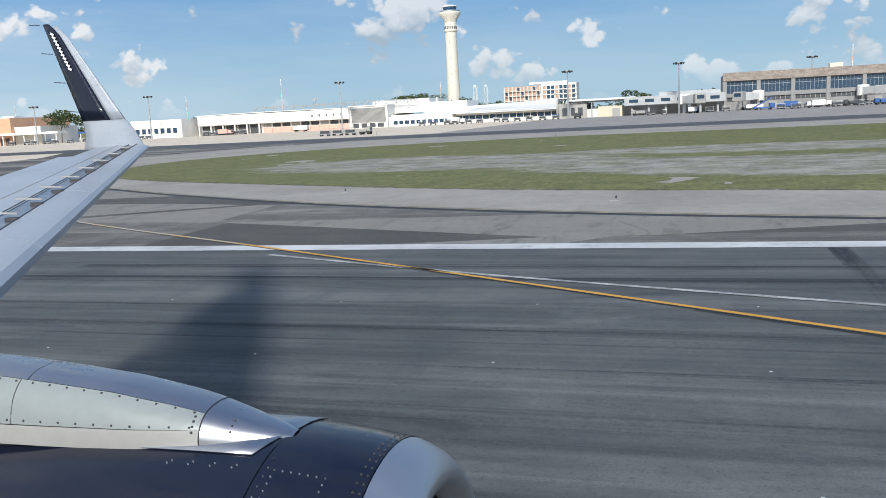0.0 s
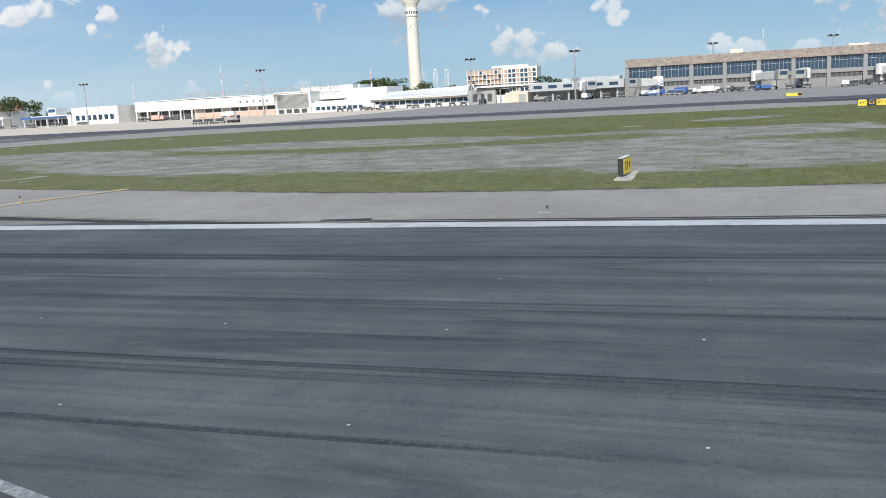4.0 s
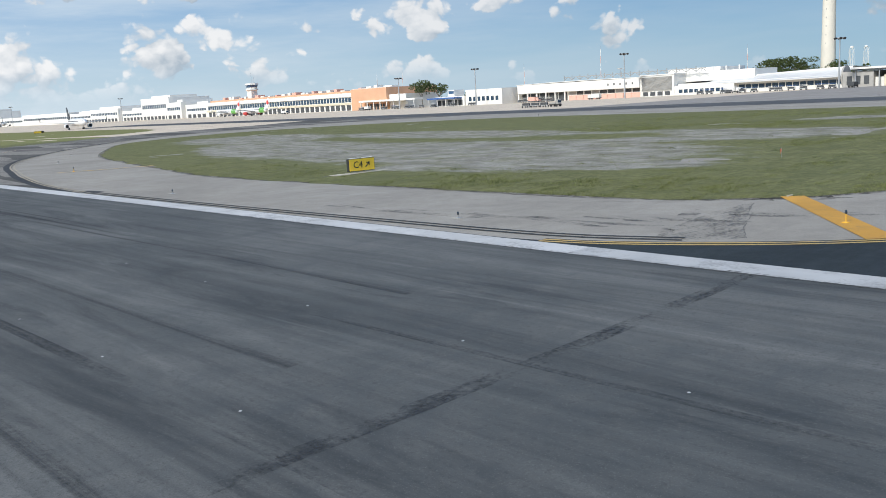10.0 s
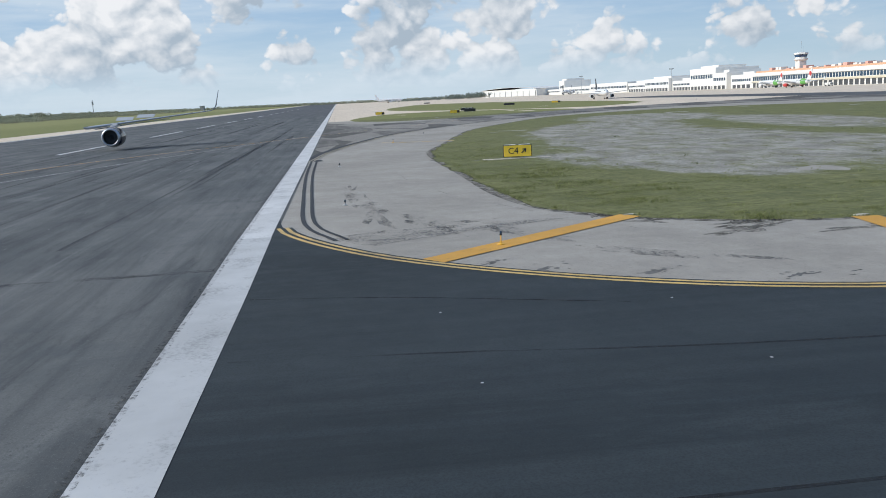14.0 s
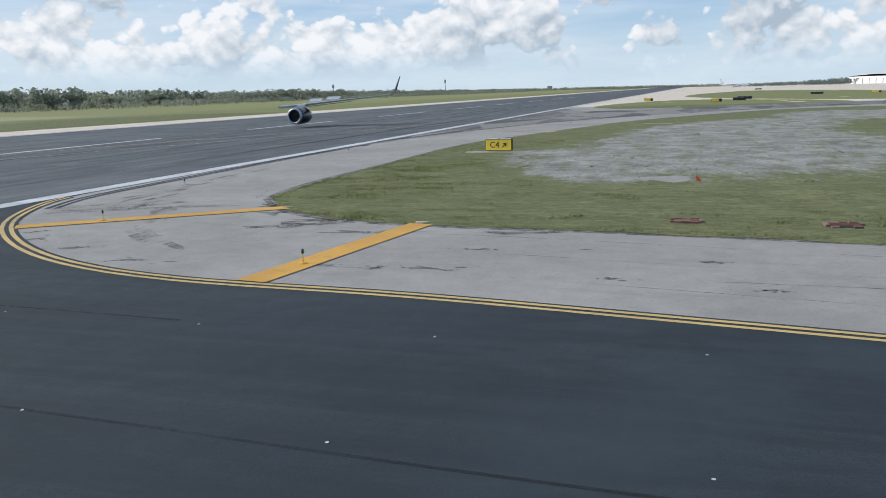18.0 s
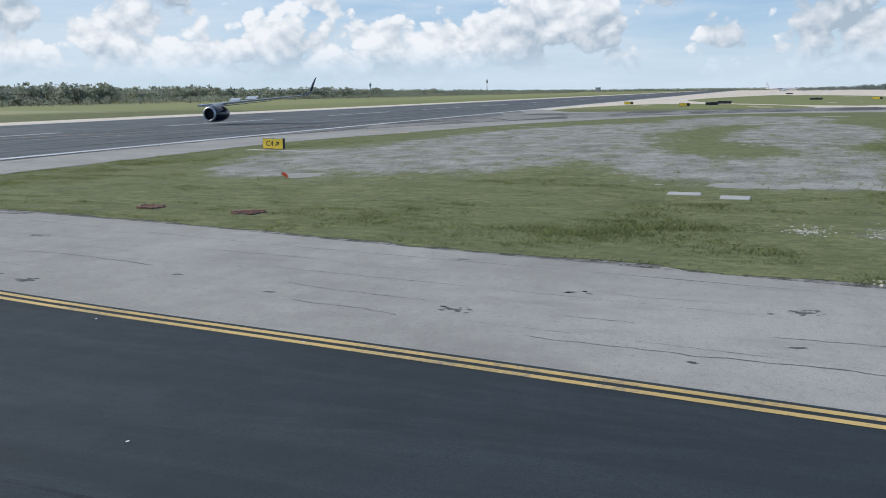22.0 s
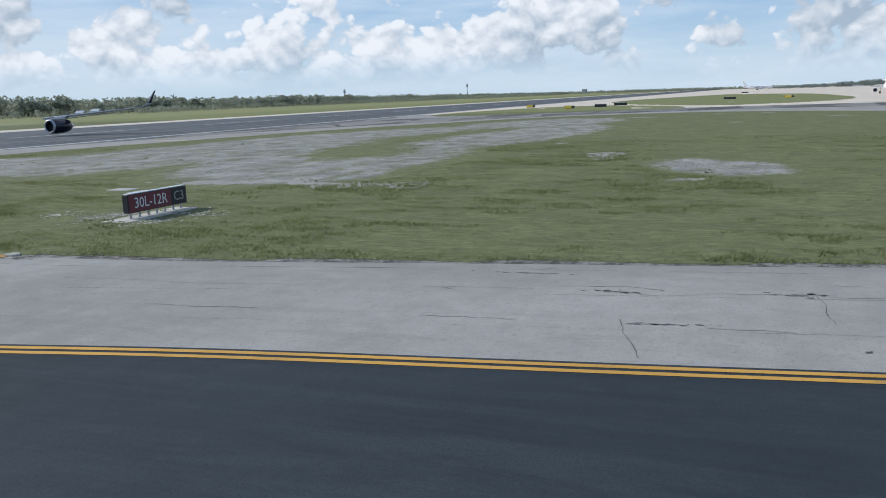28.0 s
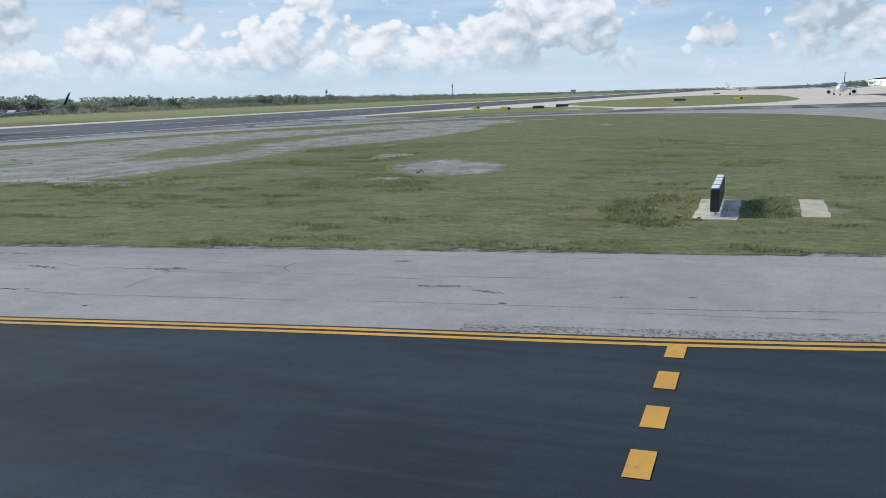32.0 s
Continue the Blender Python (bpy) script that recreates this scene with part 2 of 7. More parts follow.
def paint(name, col, wear, under):
    """Road paint, worn through to what lies below."""
    m, n, p = begin(name)
    co = n.add("ShaderNodeTexCoord").outputs["Object"]
    f = n.math("ADD", n.math("MULTIPLY", n.noise(co, 0.7, 6, 0.65), 0.6), n.math("MULTIPLY", n.noise(co, 11.0, 3, 0.7), 0.4))
    col2 = n.mix(n.ramp(n.noise(n.mapped(co, (0.3, 0.3, 1)), 1.0, 5, 0.6), 0.3, 0.7), shades(col, 0.84), shades(col, 1.06))
    n.link(n.mix(n.ramp(f, 0.56 - wear, 0.74 - wear, 0.0, 0.85), col2, under), p.inputs["Base Color"])
    p.inputs["Roughness"].default_value = 0.7
    return m


M_RUNWAY = paving("runway_asphalt", (0.084, 0.092, 0.094, 1), (0.169, 0.172, 0.166, 1), (0.070, 0.079, 0.085, 1), (0.034, 0.040, 0.045, 1), 0.0, speck=0.42)
# streak and stain tones lighter than the asphalt paint its sheen along the lanes
M_TAXI = paving("taxiway_asphalt", (0.0156, 0.0222, 0.0257, 1), (0.0304, 0.0404, 0.0475, 1), (0.0423, 0.0556, 0.0614, 1), (0.0442, 0.0556, 0.0614, 1), 0.0, spec=0.3, along="Y", speck=0.12)
M_OLD = paving("worn_asphalt", (0.086, 0.082, 0.075, 1), (0.324, 0.302, 0.266, 1), (0.079, 0.075, 0.068, 1), (0.085, 0.081, 0.076, 1), 0.3, patch=0.75, speck=0.5)
M_FARTAXI = paving("far_taxiway_asphalt", (0.073, 0.077, 0.083, 1), (0.130, 0.132, 0.134, 1), (0.093, 0.098, 0.104, 1), (0.057, 0.062, 0.068, 1), 0.0)
M_SHOULDER = paving("shoulder_concrete", (0.297, 0.276, 0.243, 1), (0.449, 0.421, 0.373, 1), (0.251, 0.234, 0.208, 1), None, 0.0, speck=0.38, spec=0.15)
# extra pale concrete: full sun beyond the cloud shade is put into the colour
M_APRON = paving("sunlit_apron_concrete", (0.626, 0.529, 0.416, 1), (0.842, 0.724, 0.583, 1), (0.540, 0.464, 0.373, 1), None, 0.0, joints=7.5, spec=0.08)
# same slab grid as the western apron, in a greyer tone
M_GREYAPRON = paving("grey_apron_concrete", (0.297, 0.277, 0.256, 1), (0.416, 0.392, 0.362, 1), (0.248, 0.233, 0.218, 1), None, 0.0, joints=7.5, spec=0.08)
M_WHITE = paint("white_paint", (0.62, 0.62, 0.61), 0.07, (0.30, 0.30, 0.30, 1))
# greyer copy of the white: shade over the exit stretch is put into its tone
M_GREYWHITE = paint("shaded_white_paint", (0.51, 0.515, 0.51), 0.06, (0.27, 0.27, 0.27, 1))
M_THIN = paint("worn_white_paint", (0.52, 0.52, 0.50), 0.16, (0.17, 0.17, 0.17, 1))
M_YELLOW = paint("yellow_paint", (0.648, 0.334, 0.046), 0.02, (0.202, 0.162, 0.101, 1))
M_LINE = paint("pale_yellow_paint", (0.625, 0.423, 0.141), 0.08, (0.221, 0.192, 0.141, 1))
M_YFADE = paint("faded_yellow_paint", (0.694, 0.426, 0.101), 0.19, (0.426, 0.414, 0.392, 1))
M_OLDLINE = paint("bleached_line_paint", (0.52, 0.43, 0.27), 0.16, (0.24, 0.23, 0.21, 1))
M_TAR = paving("tar_band", (0.030, 0.034, 0.040, 1), (0.055, 0.060, 0.066, 1), (0.045, 0.05, 0.055, 1), None, 0.0)


def ground_material():
    """Mown grass with dry tufts, and bare limestone where the attribute says so."""
    m, n, p = begin("grass_and_gravel")
    co = n.add("ShaderNodeTexCoord").outputs["Object"]
    att = n.add("ShaderNodeAttribute", attribute_name="bare").outputs["Fac"]
    big, mid, tuft = n.noise(co, 0.045, 5, 0.6), n.noise(co, 0.5, 5, 0.65), n.noise(co, 5.0, 4, 0.7)
    row = n.noise(n.mapped(co, (0.9, 0.35, 1), rot=(0, 0, 0.2)), 1.0, 5, 0.65)
    f = n.math("ADD", n.math("MULTIPLY", mid, 0.45), n.math("MULTIPLY", tuft, 0.55))
    green = n.mix(n.ramp(f, 0.38, 0.62), (0.054, 0.069, 0.025, 1), (0.188, 0.194, 0.076, 1))
    green = n.mix(n.ramp(big, 0.40, 0.62, 0.0, 0.6), green, (0.100, 0.122, 0.050, 1))
    green = n.mix(n.ramp(row, 0.54, 0.68, 0.0, 0.65), green, (0.058, 0.078, 0.028, 1))
    lump = n.noise(n.mapped(co, (1.7, 0.8, 1), rot=(0, 0, 0.1)), 1.0, 4, 0.6)
    green = n.mix(n.ramp(lump, 0.55, 0.68, 0.0, 0.5), green, (0.215, 0.225, 0.092, 1))
    green = n.mix(n.ramp(lump, 0.34, 0.45, 0.40, 0.0), green, (0.050, 0.066, 0.022, 1))
    mown = n.noise(n.mapped(co, (2.6, 0.55, 1), rot=(0, 0, -0.13)), 1.0, 5, 0.62, 0.5)
    green = n.mix(n.ramp(mown, 0.53, 0.66, 0.0, 0.45), green, (0.045, 0.062, 0.020, 1))
    green = n.mix(n.ramp(mown, 0.34, 0.46, 0.5, 0.0), green, (0.225, 0.240, 0.098, 1))
    shade = n.noise(n.mapped(co, (0.34, 0.16, 1), (4, 1, 0)), 1.0, 4, 0.6, 0.4)
    green = n.mix(n.ramp(shade, 0.50, 0.66, 0.0, 0.50), green, (0.062, 0.080, 0.030, 1))
    clod = n.noise(n.mapped(co, (3.6, 2.2, 1)), 1.0, 5, 0.74)
    green = n.mix(n.ramp(clod, 0.49, 0.66, 0.0, 0.72), green, (0.040, 0.052, 0.017, 1))
    green = n.mix(n.ramp(clod, 0.33, 0.47, 0.50, 0.0), green, (0.218, 0.228, 0.092, 1))
    where = n.add("ShaderNodeSeparateXYZ")
    n.link(co, where.inputs[0])
    green = n.mix(n.ramp(n.math("ADD", where.outputs[1], n.math("MULTIPLY", big, 60.0)), -44.0, -80.0, 0.2, 0.85), green, (0.38, 0.355, 0.190, 1))
    grav = n.math("ADD", n.math("MULTIPLY", n.noise(co, 0.35, 6, 0.65), 0.5), n.math("MULTIPLY", n.noise(co, 8.0, 3, 0.7), 0.5))
    stone = n.mix(n.ramp(grav, 0.36, 0.64), (0.175, 0.165, 0.145, 1), (0.46, 0.44, 0.40, 1))
    edge = n.math("ADD", att, n.math("MULTIPLY", n.math("SUBTRACT", n.noise(n.mapped(co, (0.25, 0.5, 1)), 1.0, 7, 0.72), 0.5), 1.9))
    flat = n.ramp(n.math("ADD", where.outputs[0], n.math("MULTIPLY", big, 24.0)), -78.0, -92.0, 0.0, 0.75)
    green = n.mix(flat, green, (0.235, 0.240, 0.095, 1))
    edge = n.math("ADD", edge, n.math("MULTIPLY", n.math("SUBTRACT", n.noise(n.mapped(co, (1.1, 2.6, 1)), 1.0, 6, 0.75), 0.5), 1.1))
    n.link(n.mix(n.ramp(edge, 0.30, 0.86, 0.0, 0.90), green, stone), p.inputs["Base Color"])
    p.inputs["Roughness"].default_value = 0.95
    p.inputs["Specular IOR Level"].default_value = 0.15
    b = n.add("ShaderNodeBump")
    b.inputs["Strength"].default_value, b.inputs["Distance"].default_value = 0.8, 0.08
    n.link(tuft, b.inputs["Height"])
    n.link(b.outputs[0], p.inputs["Normal"])
    return m


def leaf_material(name, dark, light):
    m, n, p = begin(name)
    r = n.add("ShaderNodeNewGeometry").outputs["Random Per Island"]
    co = n.add("ShaderNodeTexCoord").outputs["Object"]
    f = n.math("ADD", n.math("MULTIPLY", r, 0.4), n.math("ADD", n.math("MULTIPLY", n.noise(co, 0.12, 3), 0.3), n.math("MULTIPLY", n.noise(n.mapped(co, (1.5, 0.6, 1)), 1.0, 4, 0.6), 0.55)))
    n.link(n.mix(n.ramp(f, 0.38, 0.85), dark, light), p.inputs["Base Color"])
    p.inputs["Roughness"].default_value = 0.7
    p.inputs["Specular IOR Level"].default_value = 0.25
    thin = n.add("ShaderNodeBsdfTranslucent")
    n.link(p.inputs["Base Color"].links[0].from_socket, thin.inputs[0])
    both = n.add("ShaderNodeMixShader")
    both.inputs[0].default_value = 0.45
    n.link(p.outputs[0], both.inputs[1])
    n.link(thin.outputs[0], both.inputs[2])
    n.link(both.outputs[0], next(o for o in m.node_tree.nodes if o.type == "OUTPUT_MATERIAL").inputs[0])
    return m


def glass_material(name, col, rough=0.08):
    m, n, p = begin(name)
    co = n.add("ShaderNodeTexCoord").outputs["Object"]
    n.link(n.mix(n.ramp(n.noise(co, 0.3, 3), 0.3, 0.7), shades(col, 0.8), shades(col, 1.25)), p.inputs["Base Color"])
    p.inputs["Roughness"].default_value, p.inputs["Specular IOR Level"].default_value = rough, 0.8
    return m


def flagstone_material():
    m, n, p = begin("flagstone")
    co = n.add("ShaderNodeTexCoord").outputs["Object"]
    v = n.voronoi(n.mapped(co, (1.0, 1.0, 1.5)), 1.0)
    tone = n.add("ShaderNodeSeparateColor")
    n.link(v.outputs["Color"], tone.inputs[0])
    e = n.voronoi(n.mapped(co, (1.0, 1.0, 1.5)), 1.0, "DISTANCE_TO_EDGE")
    col = n.mix(tone.outputs[0], (0.24, 0.19, 0.155, 1), (0.40, 0.335, 0.285, 1))
    col = n.mix(n.ramp(n.noise(co, 3.0, 4), 0.4, 0.7, 0, 0.4), col, (0.33, 0.30, 0.26, 1))
    n.link(n.mix(n.ramp(e.outputs["Distance"], 0.01, 0.05, 0.7, 0.0), col, (0.30, 0.27, 0.24, 1)), p.inputs["Base Color"])
    p.inputs["Roughness"].default_value = 0.85
    return m


M_GROUND = ground_material()
M_LEAF = leaf_material("tree_leaves", (0.045, 0.068, 0.024, 1), (0.14, 0.175, 0.065, 1))
# woodland leaves paled and greyed: the haze of distance is put into their colour
M_SCRUB = leaf_material("hazed_woodland_leaves", (0.215, 0.235, 0.170, 1), (0.47, 0.48, 0.37, 1))
# bluer still, with the thicker haze over the far rise in the colour
M_RISE = leaf_material("hazed_far_leaves", (0.150, 0.185, 0.165, 1), (0.30, 0.34, 0.29, 1))
M_BLADE = leaf_material("grass_blades", (0.112, 0.134, 0.048, 1), (0.300, 0.312, 0.126, 1))
M_WEED = leaf_material("weed_leaves", (0.085, 0.110, 0.040, 1), (0.20, 0.22, 0.090, 1))
M_BARK = plain("bark", (0.22, 0.19, 0.15), 0.9, var=0.3, scale=3)
M_STUCCO = plain("white_stucco", (0.80, 0.78, 0.73), 0.75, var=0.06, scale=0.15, grain=2.0)
# white panels at about half tone; the shade on the walkway is in this colour
M_SHADEWHITE = plain("shaded_white_panel", (0.46, 0.47, 0.47), 0.6, var=0.12, scale=0.3, grain=2.0)
M_CREAM = plain("cream_stucco", (0.70, 0.62, 0.47), 0.8, var=0.08, scale=0.2, grain=2.0)
M_SALMON = plain("salmon_paint", (0.74, 0.44, 0.36), 0.8, var=0.1, scale=0.2, grain=2.0)
M_ORANGE = plain("orange_stucco", (0.68, 0.39, 0.24), 0.8, var=0.08, scale=0.2, grain=2.0)
M_ROOF = plain("pale_roof_sheet", (0.74, 0.73, 0.70), 0.55, var=0.07, scale=0.1, grain=1.2)
M_STONE = flagstone_material()
M_CONC = plain("raw_concrete", (0.42, 0.40, 0.37), 0.85, var=0.14, scale=0.6, grain=6.0, bump=0.2)
M_PAD = plain("pale_concrete_pad", (0.52, 0.475, 0.39), 0.9, var=0.34, scale=2.2, grain=11.0, bump=0.4)
M_SAND = plain("sandy_slab", (0.50, 0.435, 0.32), 0.95, var=0.22, scale=1.6, grain=9.0, bump=0.4)
# near-black sheets stand for shade inside bays and gaps; also dark-painted things
M_DARKWALL = plain("shaded_void", (0.07, 0.075, 0.08), 0.7, var=0.2, scale=0.4)
M_LOUVRE = plain("grey_louvre", (0.36, 0.35, 0.33), 0.7, var=0.1, scale=0.5)
M_WIN = glass_material("tinted_glass", (0.028, 0.055, 0.090))
M_BLUEWIN = glass_material("blue_glass", (0.03, 0.08, 0.16))
M_STEEL = plain("galvanised_steel", (0.46, 0.47, 0.48), 0.45, 0.7, var=0.12, scale=1.0)
M_BLUEPAINT = plain("blue_paint", (0.05, 0.13, 0.36), 0.45, var=0.12)
M_TOWERWALL = plain("tower_concrete", (0.70, 0.66, 0.57), 0.8, var=0.07, scale=0.12, grain=1.0)
M_BLACK = plain("black_enamel", (0.025, 0.026, 0.028), 0.55, var=0.25, scale=2.0)
M_SIGNYEL = plain("yellow_sign_face", (0.88, 0.60, 0.055), 0.45, var=0.06, scale=2.0)
M_SIGNRED = plain("dark_red_sign_face", (0.17, 0.030, 0.040), 0.45, var=0.10, scale=2.0)
M_SIGNWHITE = plain("white_lettering", (0.78, 0.78, 0.76), 0.5, var=0.04)
M_LAMPGLASS = glass_material("lamp_glass", (0.55, 0.56, 0.58), 0.15)
M_RUBBER = plain("black_rubber", (0.03, 0.03, 0.03), 0.8, var=0.2)
M_BRICK = plain("red_brick", (0.24, 0.125, 0.09), 0.9, var=0.25, scale=6, grain=30, bump=0.3, alike=0.5)
M_FLAG = plain("orange_flag", (0.80, 0.24, 0.12), 0.6, var=0.1)
M_YPOST = plain("yellow_enamel", (0.75, 0.42, 0.04), 0.5, var=0.1)
M_PLANE = plain("white_aircraft_paint", (0.80, 0.80, 0.80), 0.3, var=0.05, scale=0.4)
M_GREEN = plain("green_aircraft_paint", (0.16, 0.45, 0.10), 0.35, var=0.06)
M_REDTAIL = plain("red_aircraft_paint", (0.62, 0.06, 0.05), 0.35, var=0.06)
M_NAVY = plain("navy_aircraft_paint", (0.008, 0.011, 0.024), 0.20, var=0.15, scale=1.2)
M_WINGGREY = plain("grey_wing_paint", (0.39, 0.415, 0.45), 0.35, 0.1, var=0.09, scale=0.8)
M_SILVER = plain("bare_aluminium", (0.50, 0.49, 0.50), 0.32, 1.0, var=0.06, scale=0.8, grain=2.5, stretch=(1, 3, 3))
M_FAIRING = plain("pale_grey_fairing", (0.30, 0.325, 0.315), 0.35, 0.1, var=0.05, scale=1.5)
M_LIP = plain("polished_lip", (0.50, 0.51, 0.53), 0.40, 0.9, var=0.04, scale=0.8, grain=2.5)
M_RIVET = plain("dark_rivet", (0.06, 0.06, 0.065), 0.5, 0.3)


def rubbered(name, col, density, stretch=(0.16, 1.6, 1), grain=0.4):
    """Tyre rubber and sealant: a broken dark film that lets the paving show through."""
    m, n, p = begin(name)
    co = n.add("ShaderNodeTexCoord").outputs["Object"]
    f = n.math("ADD", n.math("MULTIPLY", n.noise(n.mapped(co, stretch), 1.0, 6, 0.65), 1 - grain), n.math("MULTIPLY", n.noise(co, 9.0, 3, 0.7), grain))
    n.link(n.ramp(f, 0.62 - density, 0.86 - density, 0.0, 0.85), p.inputs["Alpha"])
    p.inputs["Base Color"].default_value = shades(col, 1)
    p.inputs["Roughness"].default_value = 0.8
    return m


M_JOINT = rubbered("rubbered_joint", (0.040, 0.045, 0.051), 0.15, (0.05, 1.2, 1), 0.2)
M_SKID = rubbered("tyre_rubber", (0.034, 0.040, 0.046), 0.15, (0.012, 1.1, 1), 0.12)
M_BLOTCH = rubbered("weathered_asphalt", (0.060, 0.062, 0.064), 0.30, (2.2, 1.1, 1), 0.45)
M_STAIN = rubbered("old_tyre_stain", (0.085, 0.085, 0.085), 0.17, (0.5, 1.4, 1), 0.3)
M_WEDGE = rubbered("weathered_wedge_film", (0.150, 0.147, 0.140), 0.17, (1.4, 0.6, 1), 0.5)
M_SOIL = rubbered("dark_soil", (0.060, 0.053, 0.038), 0.23, (1.5, 1.5, 1), 0.4)
M_SEAM = rubbered("asphalt_seam", (0.012, 0.014, 0.017), 0.22, (1.2, 0.04, 1), 0.15)
M_CROSS = rubbered("rubbered_cross_joint", (0.038, 0.042, 0.047), 0.22, (1.0, 0.06, 1), 0.2)
M_LOOSE = rubbered("loose_dark_grit", (0.060, 0.058, 0.054), 0.16, (3.0, 3.0, 1), 0.75)
M_FAINT = rubbered("faint_rubbered_joint", (0.040, 0.045, 0.051), 0.175, (1.4, 0.5, 1), 0.3)
M_LANE = rubbered("faint_lane_joint", (0.115, 0.112, 0.106), 0.17, (1.2, 0.15, 1), 0.3)
M_RAVEL = rubbered("ravelled_edge", (0.130, 0.126, 0.118), 0.18, (2.0, 1.0, 1), 0.65)
M_GRIT = rubbered("pale_crumbled_grit", (0.50, 0.46, 0.38), 0.20, (1.6, 1.6, 1), 0.5)
M_HOTEL = plain("brown_stucco", (0.52, 0.35, 0.27), 0.8, var=0.08, scale=0.2, grain=2.0)
M_MILLED = paint("milled_asphalt", (0.276, 0.276, 0.270), 0.16, (0.103, 0.103, 0.106, 1))
M_CRUMB = rubbered("crumbled_milling", (0.24, 0.235, 0.225), 0.10, (0.8, 0.8, 1), 0.6)
M_GREYWALL = plain("pale_grey_render", (0.29, 0.285, 0.28), 0.8, var=0.08, scale=0.2, grain=2.0)

# ---- building helpers ----
def finish(name, verts, faces, material, parent=None, smooth=False):
    me = bpy.data.meshes.new(name)
    me.from_pydata(verts, [], faces)
    me.materials.append(material)
    if smooth:
        me.polygons.foreach_set("use_smooth", [True] * len(me.polygons))
    ob = new(name, me)
    if parent:
        ob.parent = parent
    return ob


def part(name, bm, material, parent=None, label="", smooth=False):
    """Links a bmesh as one mesh object, under a thing or a part."""
    me = bpy.data.meshes.new(name)
    bm.to_mesh(me)
    bm.free()
    me.materials.append(material)
    if smooth:
        me.polygons.foreach_set("use_smooth", [True] * len(me.polygons))
    ob = new(name, me)
    ob.parent = parent
    if label:
        tagged(ob, label)
    return ob


def empty(name, x=0, y=0, z=0, rz=0, label="", category="", group=""):
    ob = new(name)
    ob.matrix_world = pose(x, y, z, 0, 0, rz)
    return tagged(ob, label, category, group)


def box(bm, x0, x1, y0, y1, z0, z1, bevel=0.0):
    made = bmesh.ops.create_cube(bm, size=1.0, matrix=Matrix.Translation(((x0 + x1) / 2, (y0 + y1) / 2, (z0 + z1) / 2)) @ Matrix.Diagonal((x1 - x0, y1 - y0, z1 - z0, 1)))
    if bevel:
        edges = {e for v in made["verts"] for e in v.link_edges}
        bmesh.ops.bevel(bm, geom=list(edges), offset=bevel, segments=1, affect="EDGES")
    return bm


def boxed(*dims, bevel=0.0):
    return box(bmesh.new(), *dims, bevel=bevel)


def rod(bm, a, b, r0, r1=None, n=8, caps=True):
    """A tapered round bar from a to b."""
    a, b = Vector(a), Vector(b)
    r1 = r0 if r1 is None else r1
    m = Matrix.Translation((a + b) / 2) @ (b - a).to_track_quat("Z", "Y").to_matrix().to_4x4()
    bmesh.ops.create_cone(bm, cap_ends=caps, segments=n, radius1=r0, radius2=r1, depth=(b - a).length, matrix=m)
    return bm


def rods(*bars, n=8):
    bm = bmesh.new()
    for a, b, r in bars:
        rod(bm, a, b, r, n=n)
    return bm


def lathe(profile, n=24, axis="Z", centre=(0, 0, 0)):
    """A turned shape from (along, radius) pairs."""
    bm = bmesh.new()
    rings = []
    for h, r in profile:
        ring = []
        for i in range(n):
            a = math.tau * i / n
            c, s = r * math.cos(a), r * math.sin(a)
            v = (c, s, h) if axis == "Z" else (h, c, s)
            ring.append(bm.verts.new(Vector(v) + Vector(centre)))
        rings.append(ring)
    for lo, hi in zip(rings, rings[1:]):
        for i in range(n):
            bm.faces.new((lo[i], lo[(i + 1) % n], hi[(i + 1) % n], hi[i]))
    bmesh.ops.recalc_face_normals(bm, faces=bm.faces)
    return bm


def prism(outline, z0, z1):
    """An upright prism over an outline of (x, y) points."""
    bm = bmesh.new()
    f = bm.faces.new([bm.verts.new((x, y, z0)) for x, y in outline])
    made = bmesh.ops.extrude_face_region(bm, geom=[f])
    bmesh.ops.translate(bm, vec=(0, 0, z1 - z0), verts=[v for v in made["geom"] if isinstance(v, bmesh.types.BMVert)])
    bmesh.ops.recalc_face_normals(bm, faces=bm.faces)
    return bm


def curve_points(points, step=1.0):
    """A smooth line through the points, sampled about every step metres."""
    p = [Vector(q) for q in points]
    p = [p[0] * 2 - p[1]] + p + [p[-1] * 2 - p[-2]]
    line = []
    for a, b, c, d in zip(p, p[1:], p[2:], p[3:]):
        count = max(1, int((c - b).length / step))
        for i in range(count):
            t = i / count
            line.append(0.5 * (2 * b + (c - a) * t + (2 * a - 5 * b + 4 * c - d) * t * t + (3 * b - a - 3 * c + d) * t ** 3))
    return line + [p[-2]]


def sheet(name, outline, z, material, parent=None):
    """A flat paved area."""
    bm = bmesh.new()
    f = bm.faces.new([bm.verts.new((q[0], q[1], z)) for q in outline])
    bmesh.ops.triangulate(bm, faces=[f])
    bmesh.ops.recalc_face_normals(bm, faces=bm.faces)
    for f in bm.faces:
        if f.normal.z < 0:
            f.normal_flip()
    return part(name, bm, material, parent)


